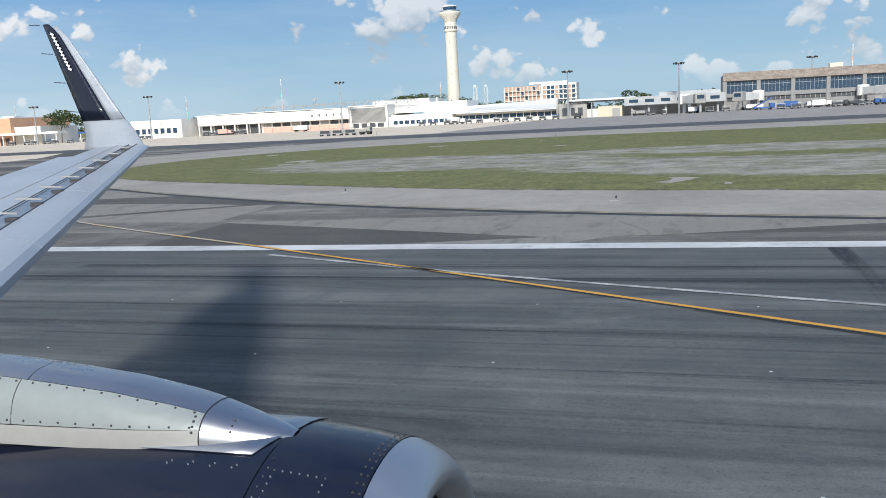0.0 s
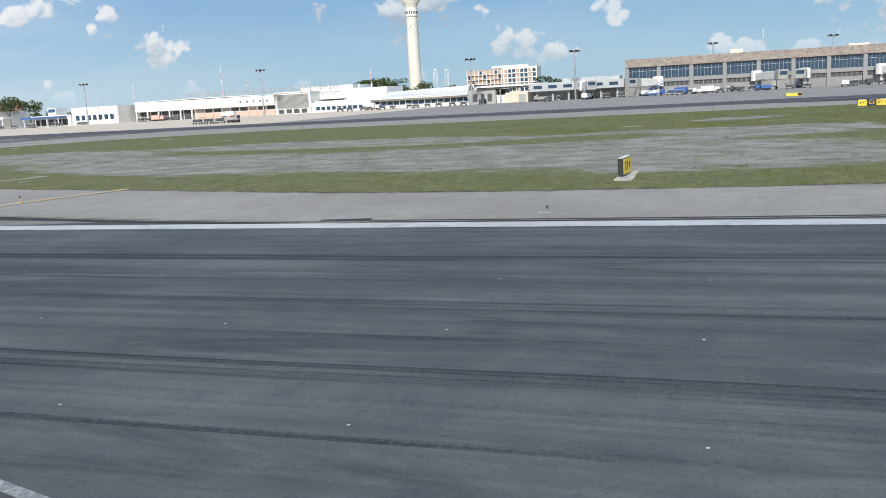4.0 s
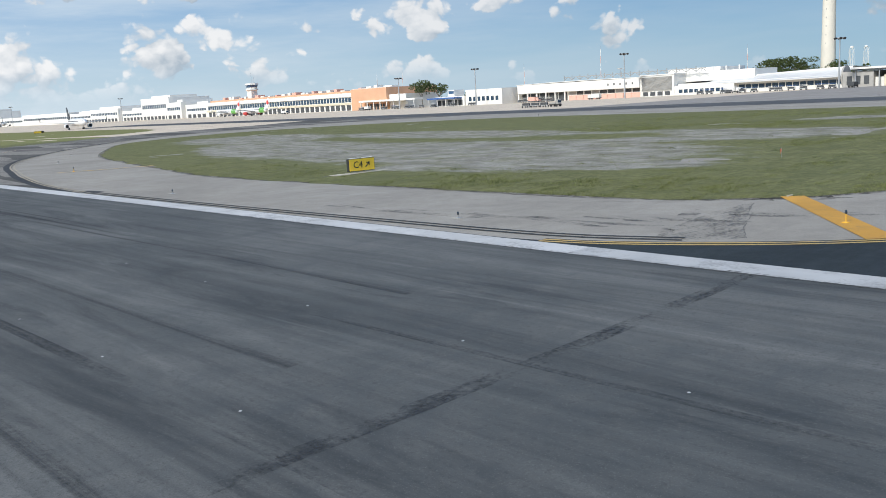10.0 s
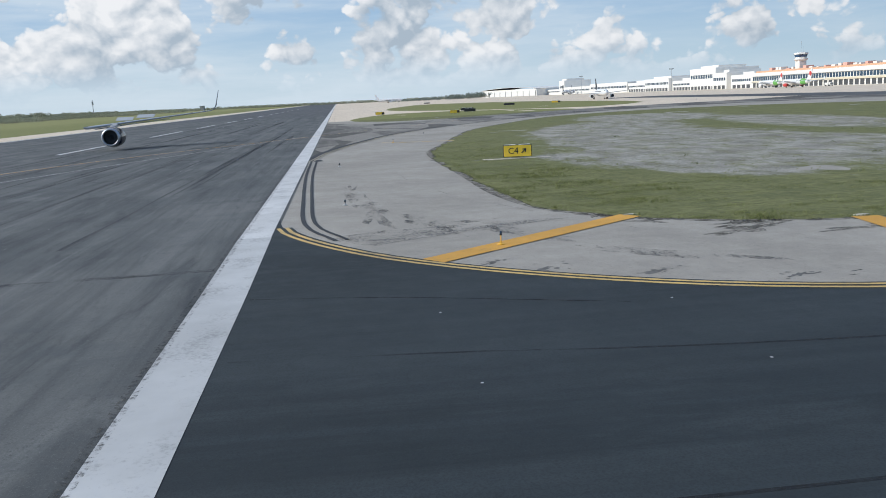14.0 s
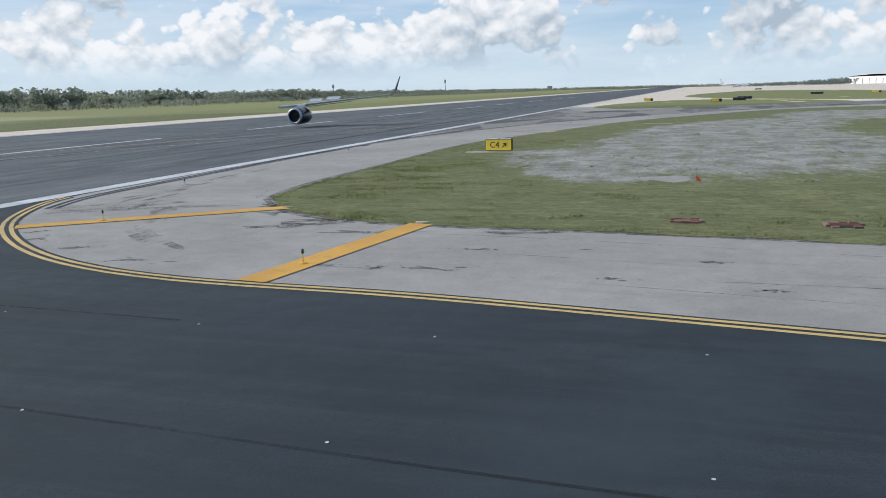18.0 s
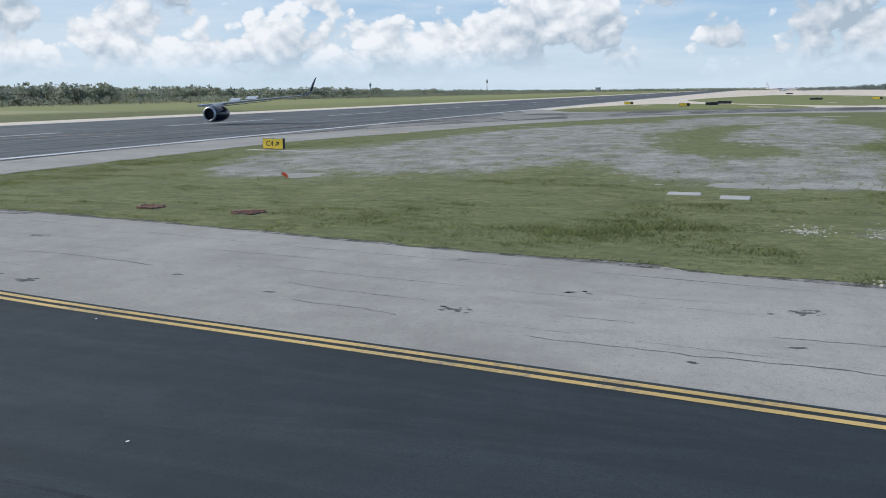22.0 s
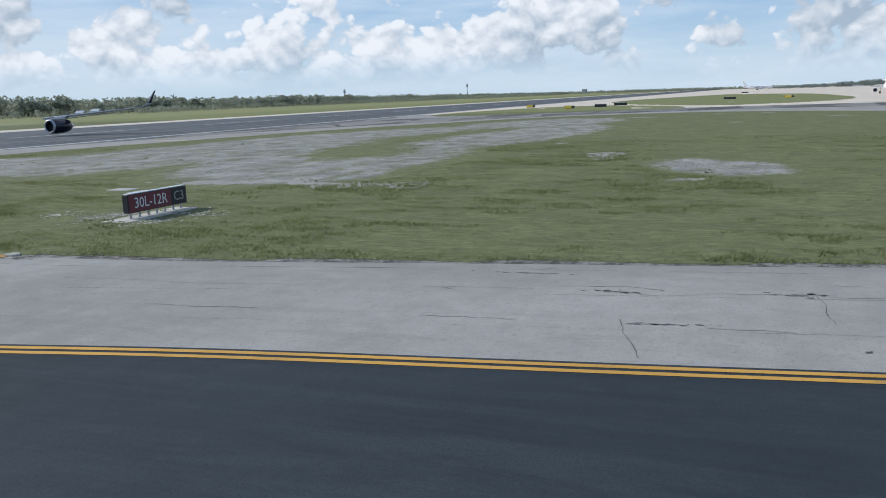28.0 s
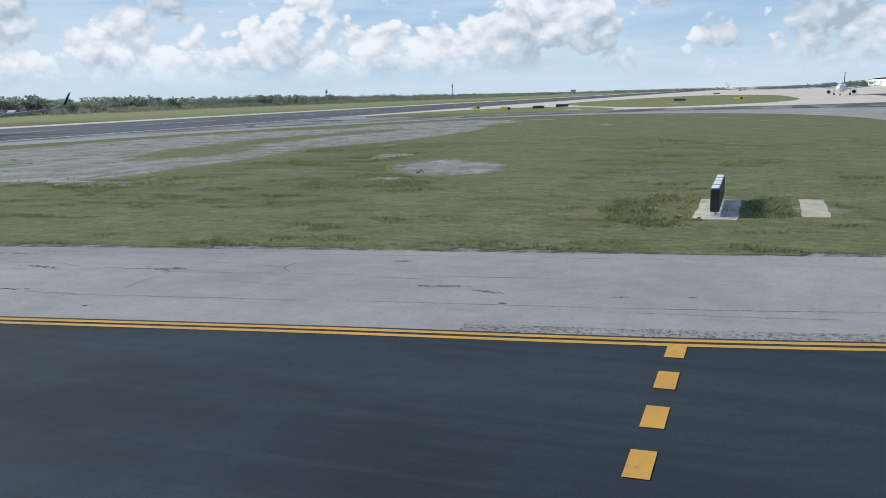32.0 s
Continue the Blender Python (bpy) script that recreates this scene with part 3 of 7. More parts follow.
def loft(name, near, far, z, material, label, category):
    """A paved strip between two lines."""
    near, far = [Vector((q[0], q[1])) for q in near], [Vector((q[0], q[1])) for q in far]
    n = 90

    def even(line):
        d = np.concatenate([[0], np.cumsum([(b - a).length for a, b in zip(line, line[1:])])])
        t = np.linspace(0, d[-1], n)
        return np.stack([np.interp(t, d, [q.x for q in line]), np.interp(t, d, [q.y for q in line])], 1)

    a, b = even(near), even(far)
    verts = [(x, y, z) for x, y in a.tolist()] + [(x, y, z) for x, y in b.tolist()]
    ob = finish(name, verts, [(i, i + 1, n + i + 1, n + i) for i in range(n - 1)], material)
    return tagged(ob, label, category, kind="structure")


def ribbon(name, line, off, width, z, material, parent=None):
    """A painted stripe along a line of (x, y), shifted sideways by off."""
    line = [Vector((q[0], q[1])) for q in line]
    verts, faces = [], []
    for i, q in enumerate(line):
        d = (line[min(i + 1, len(line) - 1)] - line[max(i - 1, 0)]).normalized()
        n = Vector((-d.y, d.x))
        for s in (-0.5, 0.5):
            v = q + n * (off + s * width)
            verts.append((v.x, v.y, z))
        if i:
            faces.append((2 * i - 2, 2 * i, 2 * i + 1, 2 * i - 1))
    ob = finish(name, verts, faces, material, parent)
    ob.data.flip_normals() if ob.data.polygons[0].normal.z < 0 else None
    return ob


def lettering(text, size, m, material, parent, name="lettering", extrude=0.006):
    """Raised letters in the built-in font, centred on m."""
    cu = bpy.data.curves.new(name, "FONT")
    cu.body, cu.size, cu.extrude, cu.align_x, cu.align_y, cu.resolution_u = text, size, extrude, "CENTER", "CENTER", 2
    ob = new("letter_source", cu)
    bpy.context.view_layer.update()
    me = bpy.data.meshes.new_from_object(ob.evaluated_get(bpy.context.evaluated_depsgraph_get()))
    bpy.data.objects.remove(ob)
    bpy.data.curves.remove(cu)
    me.name = name
    me.materials.clear()
    me.materials.append(material)
    ob = new(name, me)
    ob.parent = parent
    ob.matrix_local = m
    return ob


# ---- plan of the airfield: X along the runway, Y towards the terminals ----
STRIPE_Y, CENTRE_Y = 27.89, -1.0
C3_EDGE = curve_points([(70.5, 28.5), (74.2, 29.0), (78.2, 30.8), (81.4, 33.1), (84.5, 36.5), (86.8, 40.3), (88.1, 44.6), (88.7, 51.0),
                        (89.75, 57.6), (90.95, 65.0), (91.97, 74.0), (92.87, 82.0), (93.35, 87.6), (92.95, 92.5), (91.68, 99.2), (90.58, 107), (89.27, 116), (87.7, 127), (84.0, 143), (72, 160), (52, 168.5)])
C4_EDGE = curve_points([(37.5, 28.65), (26, 30.0), (14, 32.4), (6.5, 34.3), (-2, 36.5), (-11, 39.6), (-22.6, 44.9), (-40, 55.5), (-58, 69), (-73, 84), (-84, 104), (-86, 128), (-80, 150), (-62, 168.5)])
ISLAND = curve_points([(43, 38.0), (55, 38.1), (66, 38.1), (72.6, 39.1), (75.6, 41.2), (78.0, 44.6), (79.0, 49.5), (79.4, 54.4), (80.3, 61.5), (81.5, 68), (83.1, 78.5), (84.0, 85.6),
                       (83.6, 92.8), (82.3, 100.8), (80.7, 111.8), (78.6, 128), (77.2, 136), (72, 139.5), (60, 139), (20, 138.5), (-20, 139), (-45, 131), (-60, 118), (-67, 101), (-62, 83), (-50.5, 69), (-28.5, 57),
                       (-10, 48.8), (7, 44.4), (22, 41.0), (33, 38.5), (43, 38.0)], 2.0)
ISLAND_WEST = curve_points([(-76, 41), (-75, 50), (-85, 63), (-100, 82), (-108, 91), (-135, 86), (-165, 66), (-172, 58), (-160, 46), (-128, 37), (-106, 34), (-88, 35), (-76, 41)], 3.0)
ISLAND_FAR = curve_points([(-130, 102), (-142, 88), (-190, 65), (-250, 52), (-330, 57), (-430, 75), (-480, 92), (-394, 130), (-260, 138), (-192, 135), (-151, 121), (-130, 102)], 5.0)


def side(poly, x, y):
    """How far each place lies inside a closed outline (negative: outside)."""
    px, py = np.array([q[0] for q in poly]), np.array([q[1] for q in poly])
    inside, best = np.zeros(x.shape, bool), np.full(x.shape, 1e9)
    for i in range(len(px)):
        ax, ay, bx, by = px[i - 1], py[i - 1], px[i], py[i]
        dx, dy = bx - ax, by - ay
        ll = dx * dx + dy * dy
        if ll < 1e-9:
            continue
        t = np.clip(((x - ax) * dx + (y - ay) * dy) / ll, 0, 1)
        best = np.minimum(best, np.hypot(x - ax - t * dx, y - ay - t * dy))
        inside ^= ((ay > y) != (by > y)) & (x < (bx - ax) * (y - ay) / (by - ay + 1e-12) + ax)
    return np.where(inside, best, -best)


def soft_noise(x, y, s, seed):
    """Smooth value noise on a plan."""
    rng = np.random.default_rng(seed)
    g = rng.random((128, 128))
    u, v = x / s, y / s
    i, j = np.floor(u).astype(int), np.floor(v).astype(int)
    a, b = u - i, v - j
    a, b = a * a * (3 - 2 * a), b * b * (3 - 2 * b)
    q = lambda k, l: g[k % 128, l % 128]
    return (q(i, j) * (1 - a) + q(i + 1, j) * a) * (1 - b) + (q(i, j + 1) * (1 - a) + q(i + 1, j + 1) * a) * b


def spot(x, y, cx, cy, rx, ry, turn=0.0):
    c, s = math.cos(turn), math.sin(turn)
    u, v = (x - cx) * c + (y - cy) * s, -(x - cx) * s + (y - cy) * c
    return 1 - np.hypot(u / rx, v / ry)


def build_ground():
    """One sheet to the skyline: finely cut where the camera passes; grass stands a hand's width over the paving."""
    fine_x, fine_y = np.arange(-76, 92, 1.0), np.arange(30, 146, 1.0)
    far = np.array([100, 120, 150, 200, 300, 450, 700, 1100, 1800, 3000, 4200])
    xs = np.concatenate([-far[far > 440][::-1] - 100, np.arange(-540, -150, 8.0), np.arange(-150, -76, 3.0), fine_x, 92 + np.arange(3, 40, 6), far + 60])
    ys = np.concatenate([-far[::-1] - 20, np.arange(-110, -44, 6.0), np.arange(-44, 30, 3.0), fine_y, 146 + np.arange(6, 60, 8), far + 160])
    x, y = np.meshgrid(xs, ys, indexing="ij")
    lift = np.maximum(side(ISLAND, x, y), np.maximum(side(ISLAND_WEST, x, y), side(ISLAND_FAR, x, y)))
    ragged = (soft_noise(x, y, 2.2, 3) - 0.5) * 0.5 + (soft_noise(x, y, 0.9, 4) - 0.5) * 0.35
    lift = np.maximum(lift, -44 - y) + ragged
    roll = (soft_noise(x, y, 7.0, 5) - 0.5) * 0.10 + (soft_noise(x, y, 1.7, 6) - 0.5) * 0.05
    for px, py, rx, ry in ((76, 84.6, 6, 6), (45.6, 43.3, 3, 5), (70, 125, 7, 6), (67.6, 77.6, 4, 4), (77.1, 59, 3, 6)):
        roll = roll * (1 - np.clip(spot(x, y, px, py, rx, ry) * 3, 0, 1))
    z = np.clip(lift * 0.10, -0.05, 0.05) + np.where(lift > 0.6, roll * np.clip(lift / 4, 0, 1), 0)
    bare = np.maximum.reduce([spot(x, y, 36, 60, 34, 15, -0.05), spot(x, y, 54, 50, 16, 5.5, 0.3), spot(x, y, 8, 62, 30, 12, -0.35), spot(x, y, 46, 78, 22, 12, 0.1),
                              spot(x, y, 12, 84, 34, 9, -0.1), spot(x, y, 52.5, 106.5, 7.5, 4.2, 0.5), spot(x, y, -24, 78, 24, 14, -0.2), spot(x, y, 59, 82, 6, 8, 0.2)])
    bare = np.minimum(bare * 2.2, 0.75)
    bare -= np.clip(spot(x, y, 38, 77, 11, 6, 0.3), 0, 1) * 1.2
    bare = np.where(side(ISLAND, x, y) > 1.5, bare, -0.3)
    nx, ny = x.shape
    k = np.arange(nx * ny).reshape(nx, ny)
    quads = np.stack([k[:-1, :-1], k[1:, :-1], k[1:, 1:], k[:-1, 1:]], -1).reshape(-1, 4)
    me = bpy.data.meshes.new("ground")
    me.from_pydata(np.stack([x, y, z], -1).reshape(-1, 3).tolist(), [], quads.tolist())
    me.attributes.new("bare", "FLOAT", "POINT").data.foreach_set("value", bare.ravel().astype(np.float32))
    me.polygons.foreach_set("use_smooth", [True] * len(me.polygons))
    me.materials.append(M_GROUND)
    return tagged(new("ground", me), "rough mown airfield grass with bare limestone patches", "ground", kind="structure")


ground = build_ground()


def area(name, outline, z, material, label, category):
    return tagged(sheet(name, outline, z, material), label, category, kind="structure")


pavement = area("pavement_shoulder", [(-96, 28.6), (260, 28.6), (260, 200), (-96, 200)], 0.0, M_SHOULDER, "pale grey cracked asphalt shoulder beside the taxiways", "pavement")
apron_east = area("apron_east", [(-60, 200), (420, 200), (420, 640), (-60, 640)], 0.004, M_GREYAPRON, "greyer concrete apron by the stone terminal", "apron")
apron = area("apron", [(-1900, 200), (-60, 200), (-60, 640), (-1900, 640)], 0.004, M_APRON, "sunlit pale concrete apron before the terminals", "apron")
west_concrete = area("pavement_west", [(-1900, 28.6), (-96, 28.6), (-96, 200), (-1900, 200)], 0.0, M_APRON, "pale concrete taxiways west of the exit", "pavement")
south_shoulder = area("pavement_south", [(-1900, -43), (260, -43), (260, -31), (-1900, -31)], 0.0, M_APRON, "pale shoulder along the far runway edge, coloured as if sunlit", "pavement")
runway = area("runway", [(-190, -31), (260, -31), (260, 28.6), (-190, 28.6)], 0.006, M_RUNWAY, "grey asphalt runway streaked with tyre rubber", "runway")
runway_west = area("runway_west", [(-1900, -31), (-190, -31), (-190, 28.6), (-1900, 28.6)], 0.006, M_FARTAXI, "far end of the grey asphalt runway", "runway")
taxiway_near = loft("taxiway_near", C3_EDGE, [(134, 28.6), (126, 44), (124, 90), (128, 150), (160, 168.5)], 0.010, M_TAXI, "fresh dark asphalt exit taxiway", "taxiway")
taxiway_exit = loft("taxiway_exit", C4_EDGE, [(-84, 28.61), (-62, 36), (-64, 44), (-80, 57), (-98, 70), (-112, 100), (-122, 140), (-140, 168.5)], 0.008, M_OLD, "worn patchy old asphalt of a second runway exit", "taxiway")
taxiway_exit_fill = area("taxiway_exit_edge", [(-84, 28.6), (37.4, 28.6), (20, 29.6), (0, 30.4), (-40, 31), (-70, 31)], 0.0075, M_OLD, "worn patchy asphalt beside the runway edge stripe", "taxiway")
taxiway_far = area("taxiway_parallel", [(-330, 168), (260, 168), (260, 197), (-330, 197)], 0.014, M_FARTAXI, "dark asphalt parallel taxiway before the apron", "taxiway")

# painted lines
M_SEALED = M_TAXI
marks = empty("runway_markings", label="white and yellow painted lines on runway and taxiways", category="markings")
tagged(marks, kind="structure")
ribbon("edge_stripe", [(-1700, STRIPE_Y), (-400, STRIPE_Y), (-100, STRIPE_Y), (0, STRIPE_Y), (75, STRIPE_Y)], 0.04, 1.10, 0.018, M_WHITE, marks)
ribbon("edge_stripe", [(75, STRIPE_Y + 0.04), (84, STRIPE_Y + 0.12), (134, STRIPE_Y + 0.24)], 0, 1.14, 0.018, M_GREYWHITE, marks)
ribbon("gravelly_stripe_edge", [(40, 27.34), (84, 27.42), (134, 27.54)], 0, 0.26, 0.0205, M_LOOSE, marks)
ribbon("edge_stripe", [(-1700, CENTRE_Y * 2 - STRIPE_Y), (-400, CENTRE_Y * 2 - STRIPE_Y), (134, CENTRE_Y * 2 - STRIPE_Y)], 0, 0.92, 0.018, M_WHITE, marks)
for k in range(-14, 3):
    ribbon("centre_dash", [(k * 50.0 + 22, CENTRE_Y), (k * 50.0 + 52, CENTRE_Y)], 0, 0.7, 0.018, M_WHITE, marks)
ribbon("tar_border", [q for q in C3_EDGE if q.x > 72.6], 0.0, 0.72, 0.0125, M_SEALED, marks)
for off in (-0.15, 0.15):
    ribbon("taxiway_edge_line", [q for q in C3_EDGE if q.y < 88.2 and q.x > 72.6], off, 0.155, 0.020, M_LINE, marks)
    ribbon("taxiway_edge_line", [q for q in C3_EDGE if q.y > 84.8], off, 0.165, 0.0205, M_YELLOW, marks)
for off in (-0.16, 0.16):
    ribbon("old_edge_line", C4_EDGE, off, 0.12, 0.020, M_OLDLINE, marks)
ribbon("tar_border", C4_EDGE, 0.55, 0.55, 0.012, M_TAR, marks)
EDGE_TAR = curve_points([(36.6, 28.95), (50, 29.0), (63.8, 29.35), (72.4, 29.75), (76.6, 30.9)], 1.0)
ribbon("tar_band", EDGE_TAR, -0.20, 0.17, 0.0195, M_TAR, marks)
ribbon("tar_band", EDGE_TAR, 0.20, 0.15, 0.0195, M_TAR, marks)
ribbon("tar_patch", [(35.4, 28.7), (37.4, 28.95)], 0.2, 1.1, 0.0165, M_TAR, marks)
LEAD_OFF = curve_points([(-60, 55), (-42, 44), (-30, 36.6), (-22.8, 32.4), (-16.3, 28.8), (-5.6, 22.6), (0.2, 19.2), (6, 15.8), (11.7, 12.6), (17.6, 9.6), (28, 5.2), (42, 1.6), (60, 0.2)])
ribbon("lead_off_line", [q for q in LEAD_OFF if q.x > -16.6], 0, 0.17, 0.022, M_YELLOW, marks)
ribbon("lead_off_line", [q for q in LEAD_OFF if q.x < -16], 0, 0.17, 0.022, M_YFADE, marks)
ribbon("lead_off_seam", LEAD_OFF, -0.14, 0.07, 0.0235, M_TAR, marks)
ribbon("tar_border", [q for q in LEAD_OFF if q.x > 0], -0.20, 0.14, 0.014, M_TAR, marks)
JOINT = curve_points([(-14, 26.4), (-5.4, 22.9), (4.2, 19.6), (11.3, 17.2), (20.8, 13.8), (31, 10.5), (40, 7.6), (52, 4.2)])
ribbon("construction_joint", JOINT, 0, 0.20, 0.022, M_THIN, marks)
ribbon("milled_edge", [q for q in LEAD_OFF if 4.5 < q.x < 40], -0.47, 0.38, 0.012, M_MILLED, marks)
ribbon("milled_crumbs", [q for q in LEAD_OFF if 6 < q.x < 40], -0.72, 0.3, 0.0125, M_CRUMB, marks)


def bar(a, b, width, material):
    ribbon("shoulder_bar", [a, ((a[0] + b[0]) / 2, (a[1] + b[1]) / 2), b], 0, width, 0.022, material, marks)


bar((75.2, 41.2), (81.3, 33.4), 0.9, M_YELLOW)
bar((78.6, 48.0), (88.0, 46.6), 0.9, M_YELLOW)
bar((84.2, 86.45), (92.75, 86.38), 0.92, M_YELLOW)
bar((16.2, 43.0), (13.4, 35.4), 0.8, M_YFADE)
for k in range(20):
    x = 88.35 + k * 1.62
    ribbon("holding_dash", [(x, 123.72), (x + 0.84, 123.72)], 0, 0.33, 0.022, M_YELLOW, marks)
for y in (85.2, 85.8):
    for k in range(16):
        ribbon("holding_dash", [(94.1 + k * 1.8, y), (95.0 + k * 1.8, y)], 0, 0.30, 0.022, M_YELLOW, marks)
for y in (86.4, 87.0):
    ribbon("holding_line", [(93.7, y), (122, y)], 0, 0.30, 0.022, M_YELLOW, marks)

# rubbered paving joints and the grid of small paint dots
rng = random.Random(11)


def wavering(x0, x1, y, amp):
    return [(x, y + amp * (math.sin(x * 0.09 + y) + 0.5 * math.sin(x * 0.31 + 2 * y))) for x in np.arange(x0, x1 + 0.1, 2.5)]


for y, w in ((14.15, 0.30), (9.3, 0.22), (19.0, 0.22), (4.5, 0.25)):
    ribbon("paving_joint", wavering(-180, 118, y, 0.05), 0, w, 0.012, M_JOINT, marks)
ribbon("paving_joint", [(4.2, 27.3), (4.25, 20), (3.75, 14.2)], 0, 0.62, 0.013, M_CROSS, marks)
ribbon("paving_joint", [(80.5, 27.3), (80.75, 20), (80.8, 12)], 0, 0.42, 0.013, M_FAINT, marks)
for line in ([(84.6, 28.7), (85.4, 32.0), (87.4, 37.0)], [(89.6, 28.8), (90.0, 32.5), (90.9, 38), (91.6, 47)], [(96.2, 34), (96.2, 42), (96.6, 48), (97.4, 60), (98.6, 90), (97.6, 126)]):
    ribbon("paving_joint", curve_points(line), 0, 0.09, 0.013, M_SEAM, marks)
for y, w, x0, x1 in ((10.6, 0.9, -180, 90), (16.6, 1.3, -180, 78), (22.0, 1.1, -60, 76), (5.6, 1.6, -180, 96), (1.5, 2.4, -180, 90), (24.4, 0.8, -20, 70), (12.0, 0.9, -100, 90)):
    ribbon("rubber_streak", wavering(x0, x1, y, 0.12), 0, w, 0.0100, M_SKID, marks)
dot = bmesh.new()
bmesh.ops.create_circle(dot, cap_ends=True, segments=8, radius=0.030)
dot_mesh = bpy.data.meshes.new("paint_dot")
dot.to_mesh(dot_mesh)
dot.free()
dot_mesh.materials.append(M_WHITE)


def add_dot(x, y):
    ob = new("paint_dot", dot_mesh)
    ob.parent = marks
    ob.location = (x + rng.uniform(-0.08, 0.08), y + rng.uniform(-0.08, 0.08), 0.024)


for k in range(-8, 20):
    for y in (9.8, 14.65, 19.35):
        add_dot(1.35 + 4.84 * k, y)
for k in range(9):
    for x in (91.8, 96.6):
        add_dot(x, 33.0 + 4.86 * k)
add_dot(87.2, 33.0), add_dot(87.4, 37.9)

# dark weathered blotches and short cracks on the pale shoulder
M_CRACK = plain("crack_grit", (0.135, 0.130, 0.122), 0.95, var=0.45, scale=3.0)


def blotch(x, y, rx, ry, turn=0.0, material=None, name="weathered_blotch", z=0.0045):
    c, s = math.cos(turn), math.sin(turn)
    ring, n = [], 30
    lobes = [(rng.uniform(0.05, 0.22), rng.randint(2, 8), rng.uniform(0, 6)) for _ in range(5)]
    for i in range(n):
        a = math.tau * i / n
        k = 0.95 + sum(w * math.sin(m * a + p) for w, m, p in lobes) + rng.uniform(-0.12, 0.12)
        u, v = rx * k * math.cos(a), ry * k * math.sin(a)
        ring.append((x + u * c - v * s, y + u * s + v * c, z + 0.0003 * (len(pavement.children) % 4)))
    if material is None and ry > 0.25:
        # a crumbled core with loose bits strewn along it
        verts, faces = [(x + (px - x) * 0.55, y + (py - y) * 0.42, pz) for px, py, pz in ring], [tuple(range(n))]
        for _ in range(int(10 + 14 * ry)):
            u, v, r = rng.gauss(0, rx * 0.8), rng.gauss(0, ry * 0.7), rng.uniform(0.012, 0.06)
            k = len(verts)
            for i in range(6):
                a = i * math.tau / 6
                e = r * rng.uniform(0.5, 1.3)
                verts.append((x + u * c - v * s + e * math.cos(a), y + u * s + v * c + 1.6 * e * math.sin(a), z + 0.0015))
            faces.append(tuple(range(k, k + 6)))
        return finish(name, verts, faces, M_CRACK, pavement)
    return finish(name, ring, [tuple(range(n))], material or M_BLOTCH, pavement)


for x, y, rx, ry, t in ((85.7, 50.4, 0.22, 1.0, 0), (85.9, 49.0, 0.09, 0.3, 0.3), (86.1, 55.2, 0.12, 0.35, 0), (86.7, 58.7, 0.15, 0.3, 0.2), (83.7, 57.5, 0.08, 0.35, 0), (89.2, 62.6, 0.2, 0.25, 0.4), (82.9, 51.1, 0.12, 0.6, 0.1),
                        (86.8, 80.5, 0.17, 0.40, 0), (88.7, 73.7, 0.14, 0.3, 0), (87.1, 83.1, 0.08, 0.35, 0.2), (85.0, 105.7, 0.08, 0.6, 0), (87.6, 107.0, 0.05, 0.9, 0.1), (84.5, 109.6, 0.13, 0.50, 0), (84.8, 117.9, 0.10, 0.55, 0.1),
                        (83.6, 35.9, 0.4, 1.0, 0.7), (84.6, 38.6, 0.22, 0.9, 0.35), (86.0, 41.6, 0.16, 0.7, 0.3), (82.0, 35.0, 0.2, 0.6, 0.8), (31.5, 41, 0.25, 0.8, 1.4), (42.7, 37.6, 0.3, 0.8, 1.5), (83.4, 103.4, 0.06, 0.8, 0)):
    blotch(x, y, rx, ry, t)
for k in range(24):
    y = rng.uniform(42, 133)
    x0 = float(np.interp(y, [42, 49, 68, 86, 100, 133], [79.6, 80.2, 82.4, 84.8, 83.4, 79.6]))
    blotch(x0 + rng.uniform(0.3, 7.6), y, rng.uniform(0.025, 0.07), rng.uniform(0.06, 0.30), rng.uniform(-0.4, 0.4))
for x, y, rx, ry, t in ((69.0, 32.2, 5.0, 0.55, 0.05), (73.6, 34.0, 3.2, 0.5, 0.25), (62, 31.4, 4.0, 0.4, 0.0), (77.4, 36.8, 2.4, 0.5, 0.6), (82.4, 39.8, 2.6, 0.5, 0.9)):
    blotch(x, y, rx, ry, t, M_STAIN, "tyre_stain")
finish("weathered_wedge", [(x, y, 0.0052) for x, y in ((75.9, 30.3), (77.2, 30.9), (78.05, 31.9), (77.3, 33.3), (76.5, 34.9), (75.6, 37.0), (74.8, 38.9), (74.5, 38.2), (74.6, 36.2), (74.9, 34.0), (75.2, 32.0))], [tuple(range(11))], M_WEDGE, pavement)
for x, y, rx, ry, t in ((75.0, 33.0, 0.4, 1.2, 0.5), (74.2, 35.4, 0.3, 1.4, 0.3)):
    blotch(x, y, rx, ry, t, M_STAIN, "tyre_stain")
for x, y, rx, ry, t in ((79.4, 43.6, 0.45, 1.7, 0.45), (78.2, 44.2, 0.5, 1.4, 0.2), (80.4, 47.0, 0.3, 1.6, 0.15), (76.4, 41.2, 0.8, 0.5, 0.7), (79.9, 51.6, 0.3, 1.2, 0.1), (84.5, 87.6, 0.3, 0.5, 0), (74.6, 40.2, 0.9, 0.4, 0.3)):
    blotch(x, y, rx, ry, t, M_SOIL, "washed_soil")


